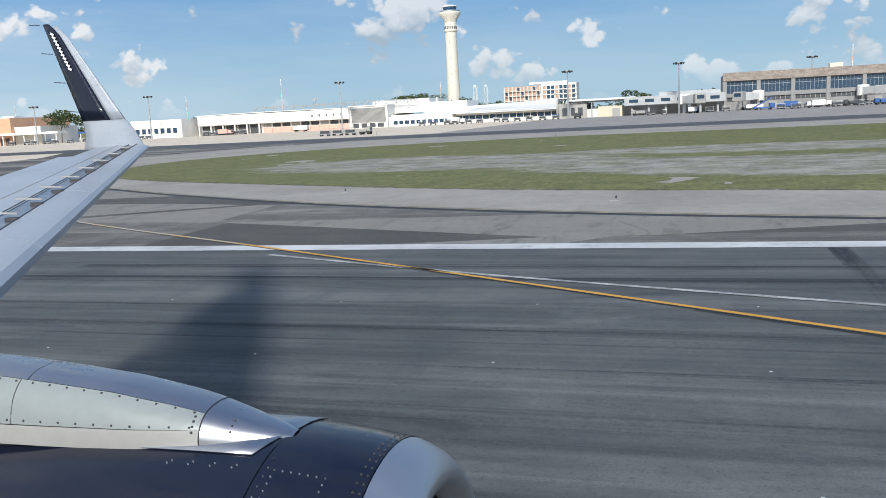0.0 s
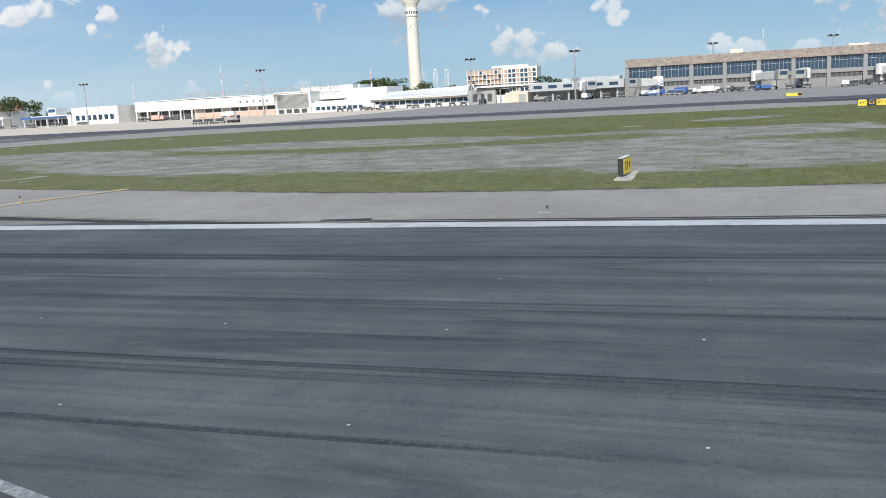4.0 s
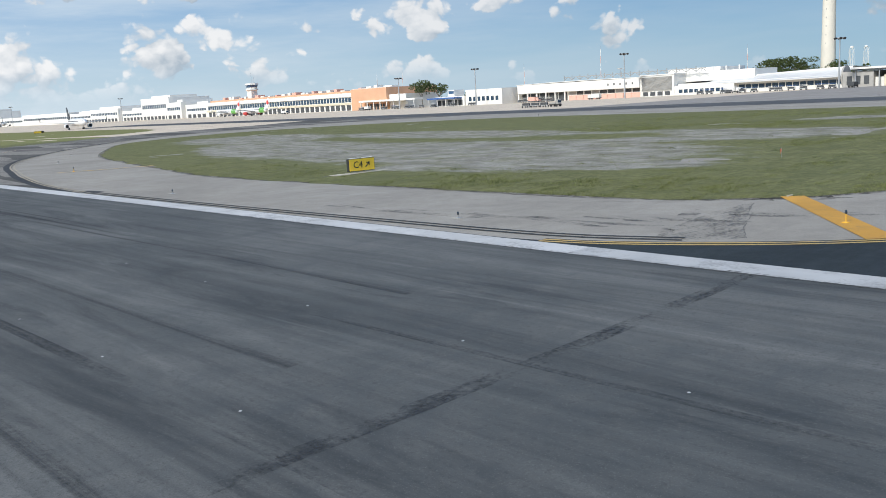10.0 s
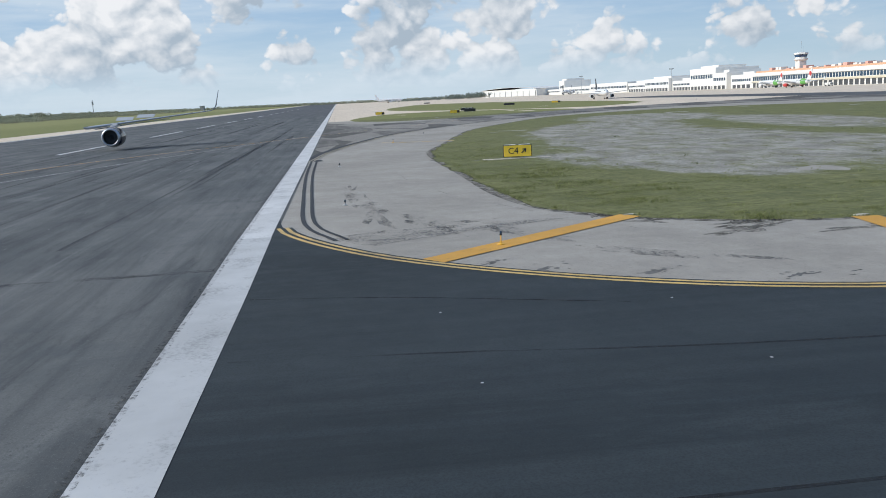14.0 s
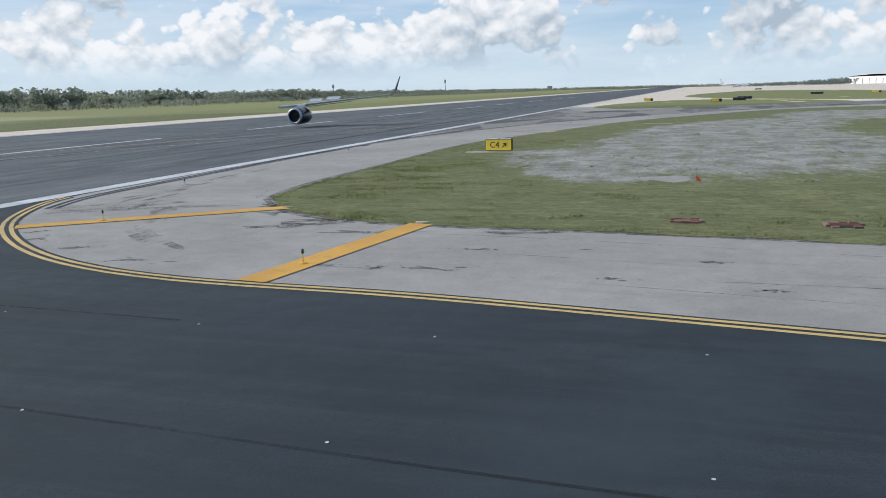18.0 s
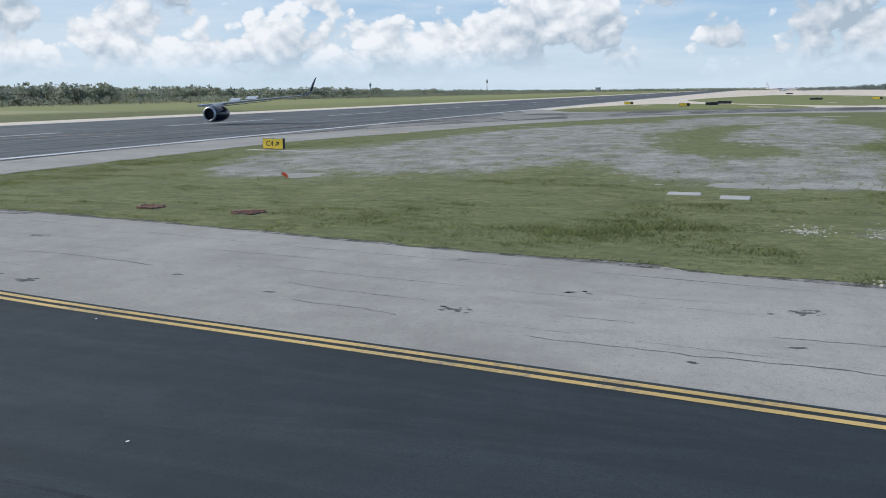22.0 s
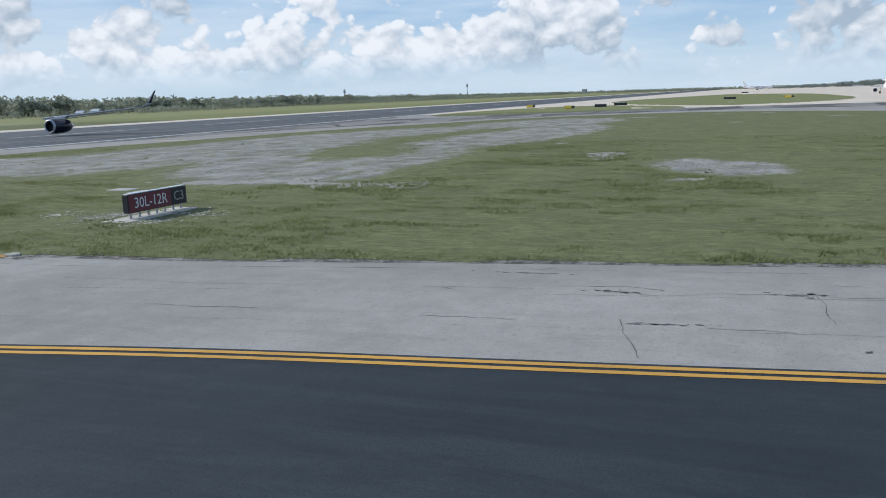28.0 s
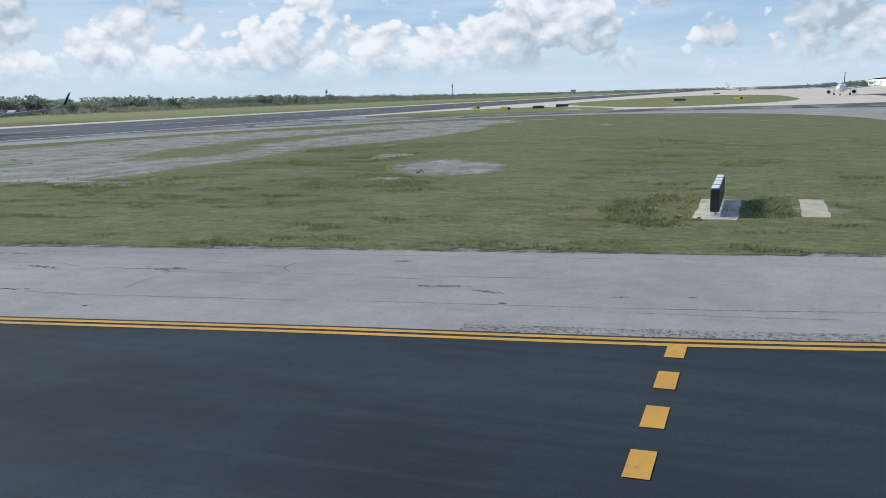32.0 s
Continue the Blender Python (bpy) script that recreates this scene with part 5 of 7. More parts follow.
def old_tower():
    t = empty("old_control_tower", -512, 376, 0, 0, "small white control tower with a blue glazed cab", "control tower")
    part("shaft", boxed(-3, 3, -3, 3, 0, 19.4, bevel=0.4), M_STUCCO, t)
    part("gallery", lathe([(18.6, 3.4), (19.6, 5.0), (20.4, 5.0), (20.4, 0.1)], 8), M_STUCCO, t)
    part("cab_wall", lathe([(20.4, 4.0), (21.5, 4.3)], 8), M_STUCCO, t)
    part("cab_glass", lathe([(21.5, 4.3), (23.4, 4.9)], 8), M_BLUEWIN, t)
    part("cab_roof", lathe([(23.4, 5.3), (24.6, 5.2), (25.2, 0.1)], 8), M_STUCCO, t)
    part("aerial", rods(((0, 0, 25), (0, 0, 33), 0.1), ((2, 1, 25), (2, 1, 29), 0.08), n=5), M_STEEL, t)


def canopy_building():
    t = empty("service_building", -283, 356, 0, 0, "small white service building with a blue canopy", "building")
    part("wall", boxed(0, 24, 3, 20, 0, 5.4), M_STUCCO, t)
    part("canopy", boxed(-1, 22, -3, 4, 4.2, 5.0), M_BLUEPAINT, t, "blue canopy")
    part("tower_block", boxed(8, 13, 6, 14, 5.4, 9.2), M_STUCCO, t)
    piece("tower_window", t, M_BLUEWIN, 8.4, 12.6, 5.9, 5.99, 7.0, 8.6)
    for x in (0, 7, 14, 21):
        piece("post", t, M_STUCCO, x, x + 0.4, -2.6, -2.2, 0, 4.2)
    windowed(t, M_DARKWALL, 1, 23, 2.95, 0.4, 3.4, 5, 0.25, "bay")
    part("side_wall", boxed(24.2, 52, 4, 22, 0, 8.6), M_STUCCO, t)
    windowed(t, M_WIN, 26, 50, 3.95, 2.2, 4.6, 7, 0.4)


stone_terminal()
for x, turn, ln in ((27, -118, 16), (66, -70, 22), (84, -100, 14), (112, -62, 26), (146, -110, 22)):
    jet_bridge(x, 377.0, turn, ln)
jet_bridge(-2, 364, -75, 20)
white_hall(), louvre_block(), low_concourse(), link_block(), walkway(), orange_block(), window_terminal(), stepped_terminal(), far_terminal(), hangar(), hotel(), control_tower(), old_tower(), canopy_building()


def flood_mast(x, y, h, group="apron floodlight masts"):
    m = empty("floodlight_mast", x, y, 0, 0, "tall grey apron mast with a ring of floodlights", "light mast", group)
    part("pole", rod(bmesh.new(), (0, 0, 0), (0, 0, h), 0.42, 0.2, 8), M_STEEL, m)
    part("ring", lathe([(h - 0.5, 0.9), (h - 0.1, 1.7), (h + 0.1, 1.7), (h + 0.1, 0.2)], 12), M_STEEL, m)
    for k in range(6):
        a = math.tau * k / 6
        part("floodlight", boxed(-0.45, 0.45, -0.25, 0.25, -0.35, 0.35, bevel=0.06), M_BLACK, m).matrix_local = pose(1.9 * math.cos(a), 1.9 * math.sin(a), h - 0.2, 25, 0, math.degrees(a) + 90)
    return m


for x, y, h in ((-241, 350, 19.5), (-146, 352, 20.5), (-47, 350, 19.0), (-4, 352, 19.6), (49, 392, 20.5), (96, 392, 20.5), (-305, 350, 18), (-700, 350, 21), (-1010, 350, 23)):
    flood_mast(x, y, h)


def red_white_mast(x, y, h):
    m = empty("aerial_mast", x, y, 0, 0, "thin red and white banded aerial mast behind the terminals", "mast", "aerial masts")
    n = 7
    for k in range(n):
        part("band", rod(bmesh.new(), (0, 0, h * k / n), (0, 0, h * (k + 1) / n), 0.15, 0.13, 6), M_SALMON if k % 2 else M_STUCCO, m)
    part("tip", rods(((0, 0, h), (0, 0, h + 2), 0.05), ((-0.8, 0, h * 0.8), (0.8, 0, h * 0.8), 0.06), n=5), M_STEEL, m)


for x, y, h in ((-205, 415, 27), (-120, 420, 21), (71, 432, 27), (-400, 412, 24), (-372, 412, 24), (-262, 415, 21)):
    red_white_mast(x, y, h)


def lattice(x, y, h, w):
    m = empty("lattice_tower", x, y, 0, 0, "white steel lattice mast beyond the concourse", "mast", "lattice masts")
    c = [(-w, -w), (w, -w), (w, w), (-w, w)]
    for k in range(4):
        (ax, ay), (bx, by) = c[k], c[(k + 1) % 4]
        part("leg", rod(bmesh.new(), (ax, ay, 0), (ax * 0.6, ay * 0.6, h), 0.17, 0.12, 5), M_STUCCO, m)
        part("bracing", rods(*[((ax, ay, h * j / 7), (bx, by, h * (j + 1) / 7), 0.07) for j in range(7)], n=4), M_STUCCO, m)
    part("head", lathe([(h, 1.1), (h + 0.8, 1.3), (h + 1.4, 0.2)], 8), M_STUCCO, m)


lattice(-157, 645, 24, 1.6), lattice(-151, 655, 24, 1.6)
dish = empty("satellite_dish", -176, 392, 10.9, 0, "white satellite dish on the hall roof", "dish")
part("bowl", lathe([(3.4, 0.05), (3.6, 0.9), (4.3, 1.7)], 16), M_STUCCO, dish)
part("stand", rods(((0, 0, -0.4), (0, 0, 3.4), 0.2), n=6), M_STEEL, dish)


def radio_mast(x, y, h):
    m = empty("radio_mast", x, y, 0, 0, "thin dark radio mast standing over the woodland", "mast", "radio masts")
    part("pole", rod(bmesh.new(), (0, 0, 0), (0, 0, h), 0.55, 0.3, 6), M_LOUVRE, m)
    part("aerial_head", boxed(-0.9, 0.9, -0.9, 0.9, h * 0.72, h * 0.92, bevel=0.2), M_LOUVRE, m)


radio_mast(-1035, -275, 21), radio_mast(-690, -290, 14)
t = empty("distant_block", -1700, -240, 0, 0, "small grey building on the distant skyline", "building")
part("wall", boxed(0, 14, -4, 4, 0, 8.6), M_CONC, t)
part("roof_edge", boxed(-0.4, 14.4, -4.4, 4.4, 8.6, 9.2), M_LOUVRE, t)
windowed(t, M_WIN, 1, 13, -4.05, 5, 7, 4, 0.3)

# ---- airfield signs, lamps and small works ----
FRONT = Matrix.Rotation(radians(90), 4, "X")     # letters upright, read from -Y


def arrow(size, turn, material, parent, m):
    """A flat arrow that points up when turn is 0."""
    outline = ((-0.07, -0.5), (0.07, -0.5), (0.07, 0.18), (0.26, -0.02), (0.36, 0.08), (0.0, 0.5), (-0.36, 0.08), (-0.26, -0.02), (-0.07, 0.18))
    bm = prism([(x * size, y * size) for x, y in outline], 0, 0.008)
    bmesh.ops.rotate(bm, verts=bm.verts, matrix=Matrix.Rotation(turn, 3, "Z"))
    part("arrow", bm, material, parent).matrix_local = m


def sign_box(x, y, turn, length, label, z0=0.22, z1=0.98, depth=0.26, group="", pad=0.5, caps=4, pad_label="pale concrete footing"):
    """A lit guidance sign: casing, lamp caps, legs and footing. Its front looks to its own -Y."""
    s = empty("taxiway_sign", x, y, 0.0, turn, label, "airfield sign", group)
    h = length / 2
    part("casing", boxed(-h, h, -depth / 2, depth / 2, z0, z1, bevel=0.025), M_BLACK, s)
    w = length / caps
    for k in range(caps):
        part("cap", boxed(-h + k * w + w * 0.12, -h + (k + 1) * w - w * 0.12, -depth / 2 + 0.02, depth / 2 - 0.02, z1, z1 + 0.035, bevel=0.012), M_SIGNWHITE, s)
        part("leg", rods(((-h + (k + 0.5) * w, 0, 0.02), (-h + (k + 0.5) * w, 0, z0 + 0.02), 0.045), n=8), M_STEEL, s)
        part("leg_flange", lathe([(0.06, 0.12), (0.085, 0.12), (0.085, 0.03)], 10, "Z", (-h + (k + 0.5) * w, 0, 0)), M_STEEL, s)
    return s


def footing(x0, x1, y0, y1, label, z=0.075, seed=1, material=None):
    r = random.Random(seed)
    ring = []
    for (ax, ay), (bx, by) in zip(((x0, y0), (x1, y0), (x1, y1), (x0, y1)), ((x1, y0), (x1, y1), (x0, y1), (x0, y0))):
        for k in range(6):
            t = k / 6
            ring.append((ax + (bx - ax) * t + r.uniform(-0.05, 0.05), ay + (by - ay) * t + r.uniform(-0.05, 0.05)))
    return tagged(part("concrete_footing", prism(ring, -0.2, z), material or M_PAD), label, "concrete pad")


def face(sign, x0, x1, z0, z1, material, depth=0.26, name="face"):
    return part(name, boxed(x0, x1, -depth / 2 - 0.012, -depth / 2, z0, z1), material, sign)


# exit sign, read from the east
s = sign_box(45.55, 43.3, 84, 2.0, "yellow exit sign with black arrow in the grass", z0=0.16, z1=0.98, depth=0.28, caps=2)
f = face(s, -0.96, 0.96, 0.19, 0.95, M_SIGNYEL, 0.28)
lettering("C4", 0.62, pose(-0.30, -0.153, 0.56) @ FRONT, M_BLACK, s)
arrow(0.46, radians(-45), M_BLACK, s, pose(0.44, -0.153, 0.56) @ FRONT)
footing(45.2, 46.1, 40.9, 45.6, "long narrow concrete footing under the exit sign", 0.072, 2)

# runway holding sign, read from the taxiway side
s = sign_box(75.3, 85.35, 180, 3.7, "dark red runway holding sign with white letters", z0=0.30, z1=1.04, depth=0.28, caps=7)
face(s, -1.80, 0.80, 0.33, 1.01, M_SIGNRED, 0.28)
face(s, 0.83, 1.80, 0.33, 1.01, M_BLACK, 0.28, "location_panel")
lettering("30L-12R", 0.60, pose(-0.48, -0.153, 0.66) @ FRONT, M_SIGNWHITE, s)
lettering("C3", 0.58, pose(1.30, -0.153, 0.66) @ FRONT, M_LOUVRE, s)
footing(73.3, 77.9, 84.75, 86.0, "broken pale concrete footing under the holding sign", 0.075, 3)


def rubble(name, spots, count, seed, label, z=0.054):
    """Crumbled concrete: many small flat stones, thicker in the middle."""
    r = random.Random(seed)
    bm = bmesh.new()
    for _ in range(count):
        cx, cy, rx, ry = r.choice(spots)
        x, y = r.gauss(cx, rx), r.gauss(cy, ry)
        w, h = 0.018 + 0.09 * r.random() ** 3, r.uniform(0.002, 0.014)
        lo, hi = [], []
        for k in range(5):
            a = k * 1.257 + r.uniform(-0.4, 0.4)
            e = w * r.uniform(0.6, 1.2)
            lo.append(bm.verts.new((x + e * math.cos(a), y + e * math.sin(a), 0.0)))
            hi.append(bm.verts.new((x + e * 0.7 * math.cos(a), y + e * 0.7 * math.sin(a), z + h)))
        bm.faces.new(hi)
        for k in range(5):
            bm.faces.new((lo[k], lo[(k + 1) % 5], hi[(k + 1) % 5], hi[k]))
    return tagged(part(name, bm, M_PAD), label, "rubble", kind="stuff")


rubble("concrete_rubble", ((76.6, 83.6, 0.75, 0.40), (75.4, 84.0, 0.9, 0.25), (76.2, 81.2, 0.5, 0.35), (77.3, 86.6, 0.6, 0.5), (75.0, 87.2, 0.5, 0.6)), 700, 31, "crumbled pale concrete strewn round the holding sign")
rubble("edge_rubble", ((83.8, 85.6, 0.30, 0.22), (83.4, 82.6, 0.18, 0.3), (84.2, 86.9, 0.08, 0.15)), 150, 32, "crumbled stones at the grass edge", 0.030)

# direction sign, read from the runway
s = sign_box(70.1, 123.6, 0, 5.1, "long yellow and black direction sign with white caps", z0=0.26, z1=1.06, depth=0.30, caps=4)
for x0, x1, m in ((-2.5, -1.42, M_SIGNYEL), (-1.38, -0.32, M_BLACK), (-0.28, 1.12, M_SIGNYEL), (1.16, 2.5, M_SIGNYEL)):
    face(s, x0, x1, 0.29, 1.03, m, 0.30)
lettering("C", 0.62, pose(-1.66, -0.165, 0.66) @ FRONT, M_BLACK, s)
arrow(0.42, radians(90), M_BLACK, s, pose(-2.14, -0.165, 0.66) @ FRONT)
lettering("C3", 0.58, pose(-0.85, -0.165, 0.66) @ FRONT, M_SIGNYEL, s)
lettering("B5", 0.60, pose(0.12, -0.165, 0.66) @ FRONT, M_BLACK, s)
arrow(0.42, 0, M_BLACK, s, pose(0.84, -0.165, 0.66) @ FRONT)
lettering("C", 0.62, pose(1.52, -0.165, 0.66) @ FRONT, M_BLACK, s)
arrow(0.42, radians(-90), M_BLACK, s, pose(2.08, -0.165, 0.66) @ FRONT)
footing(67.4, 73.1, 122.9, 124.4, "pale concrete pad under the direction sign", 0.072, 4)
footing(67.0, 72.0, 126.5, 127.4, "bare sandy concrete slab in the grass", 0.062, 5, M_SAND)

# smaller signs further off
for x, y, turn, ln, m, lab in ((-150, 43.2, 90, 2.6, M_SIGNYEL, "small yellow taxiway sign on the western grass"), (-120, 61.3, 90, 2.6, M_SIGNYEL, "yellow taxiway sign beside a dark sign"), (-132.6, 67.2, 90, 3.2, M_BLACK, "dark back of a taxiway sign"),
                               (-153, 69.5, 88, 3.8, M_BLACK, "dark back of a long taxiway sign"), (-228, 97.3, 80, 4.2, M_BLACK, "dark back of a taxiway sign at the far grass"), (66.5, 206, 0, 3.4, M_SIGNYEL, "yellow taxiway sign at the apron edge"),
                               (-234, 117.5, 80, 3.4, M_SIGNYEL, "yellow sign on the far grass"), (-534, 96.6, 80, 4.5, M_BLACK, "dark sign back far along the taxiway")):
    s = sign_box(x, y, turn, ln, lab, z0=0.25, z1=1.0, depth=0.3, caps=2)
    face(s, -ln / 2 + 0.05, ln / 2 - 0.05, 0.29, 0.96, m, 0.30)
    if m is M_SIGNYEL and ln < 5:
        part("black_panel", boxed(ln * 0.22, ln / 2 - 0.08, -0.172, -0.162, 0.33, 0.92), M_BLACK, s)


def edge_lamp(x, y, h, label, colour, group, base=0.0):
    """An elevated lamp on a frangible stem."""
    m = empty("edge_lamp", x, y, base, 0, label, "airfield lamp", group)
    part("base_plate", lathe([(0.0, 0.01), (0.0, 0.12), (0.02, 0.12), (0.04, 0.04), (0.04, 0.01)], 12), colour, m)
    part("stem", rods(((0, 0, 0.04), (0, 0, h - 0.12), 0.017), n=8), colour, m)
    part("collar", lathe([(h - 0.13, 0.022), (h - 0.11, 0.044), (h - 0.08, 0.044), (h - 0.08, 0.015)], 12), M_BLACK, m)
    part("globe", lathe([(h - 0.08, 0.032), (h - 0.04, 0.036), (h - 0.005, 0.026), (h, 0.004)], 12), M_WIN, m, smooth=True)
    return m


for x, y in ((43.9, 30.9), (66.9, 31.1), (-20.5, 49.2), (-3.4, 41.5)):
    edge_lamp(x, y, 0.26, "low runway edge lamp on a small white plate", M_STEEL, "runway edge lamps")
    tagged(part("lamp_plate", prism([(x - 0.34, y - 0.1), (x + 0.14, y - 0.12), (x + 0.15, y + 0.1), (x - 0.3, y + 0.08)], 0.0, 0.010), M_PAD), "thin pale plate under an edge lamp", "plate", "lamp plates")
for x, y in ((79.4, 35.7), (85.75, 46.95), (13.9, 36.6)):
    edge_lamp(x, y, 0.40, "yellow-stemmed taxiway edge lamp on the painted bar", M_YPOST, "taxiway edge lamps", 0.022)
for x, y, h in ((49.7, 135.6, 0.9), (45.5, 136.4, 0.7), (-80.6, 203, 0.9), (-75.5, 204, 0.9), (48.5, 224, 0.9), (46.5, 224, 0.8), (20, 204, 0.5), (-140, 204, 0.5), (-21, 140.5, 0.5), (-150, 140, 0.7)):
    edge_lamp(x, y, h, "short dark marker lamp at the parallel taxiway", M_BLACK, "marker lamps")


def guard_light():
    g = empty("guard_light", 88.8, 85.25, 0.004, 158, "runway guard light with two lenses on a yellow post", "guard light")
    part("base_plate", boxed(-0.52, 0.52, -0.30, 0.30, 0.0, 0.03, bevel=0.01), M_BLACK, g)
    part("flange", lathe([(0.03, 0.24), (0.06, 0.24), (0.07, 0.10), (0.07, 0.01)], 14), M_PAD, g)
    part("post", rods(((0, 0, 0.06), (0, 0, 0.56), 0.06), n=10), M_YPOST, g)
    part("bracket", boxed(-0.22, 0.22, -0.04, 0.04, 0.53, 0.58), M_YPOST, g)
    board = part("backboard", boxed(-0.50, 0.50, -0.05, 0.05, 0.57, 0.99, bevel=0.04), M_BLACK, g)
    for x in (-0.26, 0.26):
        lens = part("lens", lathe([(-0.06, 0.13), (-0.085, 0.125), (-0.10, 0.08), (-0.105, 0.005)], 18, "Z"), M_LAMPGLASS, board, "clear glass lens", smooth=True)
        lens.matrix_local = pose(x, 0.0, 0.79, -90, 0, 0) @ pose(0, 0, 0, 180, 0, 0)
        visor = part("visor", lathe([(0.05, 0.15), (0.28, 0.15), (0.28, 0.14), (0.05, 0.14)], 18, "Z"), M_BLACK, board, "black visor hood")
        bm = bmesh.new()
        bm.from_mesh(visor.data)
        bmesh.ops.delete(bm, geom=[v for v in bm.verts if v.co.y < -0.05], context="VERTS")
        bm.to_mesh(visor.data)
        bm.free()
        visor.matrix_local = pose(x, 0.0, 0.79, 90, 0, 0)
    part("cable", rods(((-0.3, 0.05, 0.58), (-0.33, 0.1, 0.3), 0.014), ((-0.33, 0.1, 0.3), (-0.28, 0.12, 0.03), 0.014), n=6), M_RUBBER, g)
    g.scale = (0.66, 0.66, 0.66)
    return g


guard_light()


def drain(x, y, turn, w, d):
    """A sunken drain in a rim of single bricks; a dark slab stands for the shade inside."""
    t = empty("brick_drain", x, y, 0.02, turn, "open drain framed by worn red bricks in the grass", "drain", "brick drains")
    part("lining", boxed(-w / 2, w / 2, -d / 2, d / 2, -0.1, 0.055), M_DARKWALL, t, "dark slab standing for the shade inside")
    r = random.Random(int(x * 10))
    brick = boxed(-0.12, 0.12, -0.06, 0.06, -0.05, 0.045, bevel=0.012)
    me = bpy.data.meshes.new("brick")
    brick.to_mesh(me)
    brick.free()
    me.materials.append(M_BRICK)
    for sx, n, along, off in ((0, int(w / 0.26), "x", -d / 2 - 0.06), (0, int(w / 0.26), "x", d / 2 + 0.06), (1, int(d / 0.26), "y", -w / 2 - 0.06), (1, int(d / 0.26), "y", w / 2 + 0.06)):
        span = w if along == "x" else d
        for k in range(n):
            if r.random() < 0.08:
                continue
            u = -span / 2 + (k + 0.5) * span / n
            b = new("brick", me)
            b.parent = t
            b.matrix_local = pose(u if along == "x" else off, off if along == "x" else u, 0.06 + r.uniform(-0.02, 0.025), r.uniform(-4, 4), r.uniform(-4, 4), (0 if along == "x" else 90) + r.uniform(-5, 5))
    for k in range(5):
        part("grate_bar", rods(((-w / 2, -d / 2 + (k + 0.5) * d / 5, 0.07), (w / 2, -d / 2 + (k + 0.5) * d / 5, 0.07), 0.015), n=5), M_BRICK, t, "rusty grate bar")


drain(77.2, 56.75, 90, 0.8, 0.6)
drain(77.5, 61.5, 90, 0.95, 0.75)
for i, (x0, x1, y0, y1) in enumerate(((66.6, 67.6, 75.9, 77.3), (67.4, 68.6, 78.1, 79.3))):
    tagged(part("manhole_slab", boxed(x0, x1, y0, y1, -0.05, 0.075, bevel=0.02), M_CONC), "flat square concrete manhole slab in the grass", "manhole cover", "manhole slabs")
for i, (x, y, r0) in enumerate(((83.35, 82.6, 0.36), (84.1, 86.9, 0.26), (78.4, 48.0, 0.32), (75.1, 41.2, 0.25))):
    rr = random.Random(40 + i)
    ring = [(x + r0 * rr.uniform(0.6, 1.1) * math.cos(a) * 0.45, y + r0 * rr.uniform(0.6, 1.1) * math.sin(a)) for a in np.linspace(0, math.tau, 11)[:-1]]
    tagged(part("stone_slab", prism(ring, -0.05, 0.055), M_PAD), "small pale broken slab at the grass edge", "slab", "broken slabs")


def marker_flag(x, y, turn, hang):
    g = empty("marker_flag", x, y, 0.02, turn, "small orange flag on a thin wire in the grass", "flag", "marker flags")
    part("wire", rods(((0, 0, -0.1), (0, 0.02, 0.62), 0.008), n=5), M_STEEL, g)
    bm = bmesh.new()
    bmesh.ops.create_grid(bm, x_segments=6, y_segments=4, size=0.5)
    for v in bm.verts:
        u, w = v.co.x + 0.5, v.co.y
        v.co = (u * 0.27, 0.04 * math.sin(u * 5), 0.48 + w * 0.18 - hang * u * u * 0.2)
    bmesh.ops.solidify(bm, geom=bm.faces[:], thickness=0.004)
    part("cloth", bm, M_FLAG, g)


marker_flag(67.4, 57.0, 140, 0.8)


# ---- vehicles and aircraft on the apron ----
def wheel_at(parent, x, y, r, w=0.3):
    part("wheel", lathe([(-w / 2, 0.05), (-w / 2, r * 0.9), (-w / 2 + 0.05, r), (w / 2 - 0.05, r), (w / 2, r * 0.9), (w / 2, 0.05)], 12, "X"), M_RUBBER, parent).matrix_local = pose(x, y, r, 0, 0, 90)


def service_truck(x, y, turn, body, label, length=7.0, h=2.8):
    t = empty("service_truck", x, y, 0.004, turn, label, "truck", "apron trucks")
    part("chassis", boxed(-length / 2, length / 2, -1.0, 1.0, 0.5, 0.8), M_BLACK, t)
    part("cargo_body", boxed(-length / 2, length * 0.18, -1.2, 1.2, 0.8, h, bevel=0.06), body, t)
    cab = part("cab", boxed(length * 0.22, length / 2, -1.1, 1.1, 0.6, 2.3, bevel=0.2), body, t)
    part("windscreen", boxed(length / 2 - 0.08, length / 2 + 0.02, -0.9, 0.9, 1.4, 2.1), M_WIN, cab)
    for sx in (-length * 0.3, length * 0.34):
        for sy in (-1.0, 1.0):
            wheel_at(t, sx, sy, 0.5)


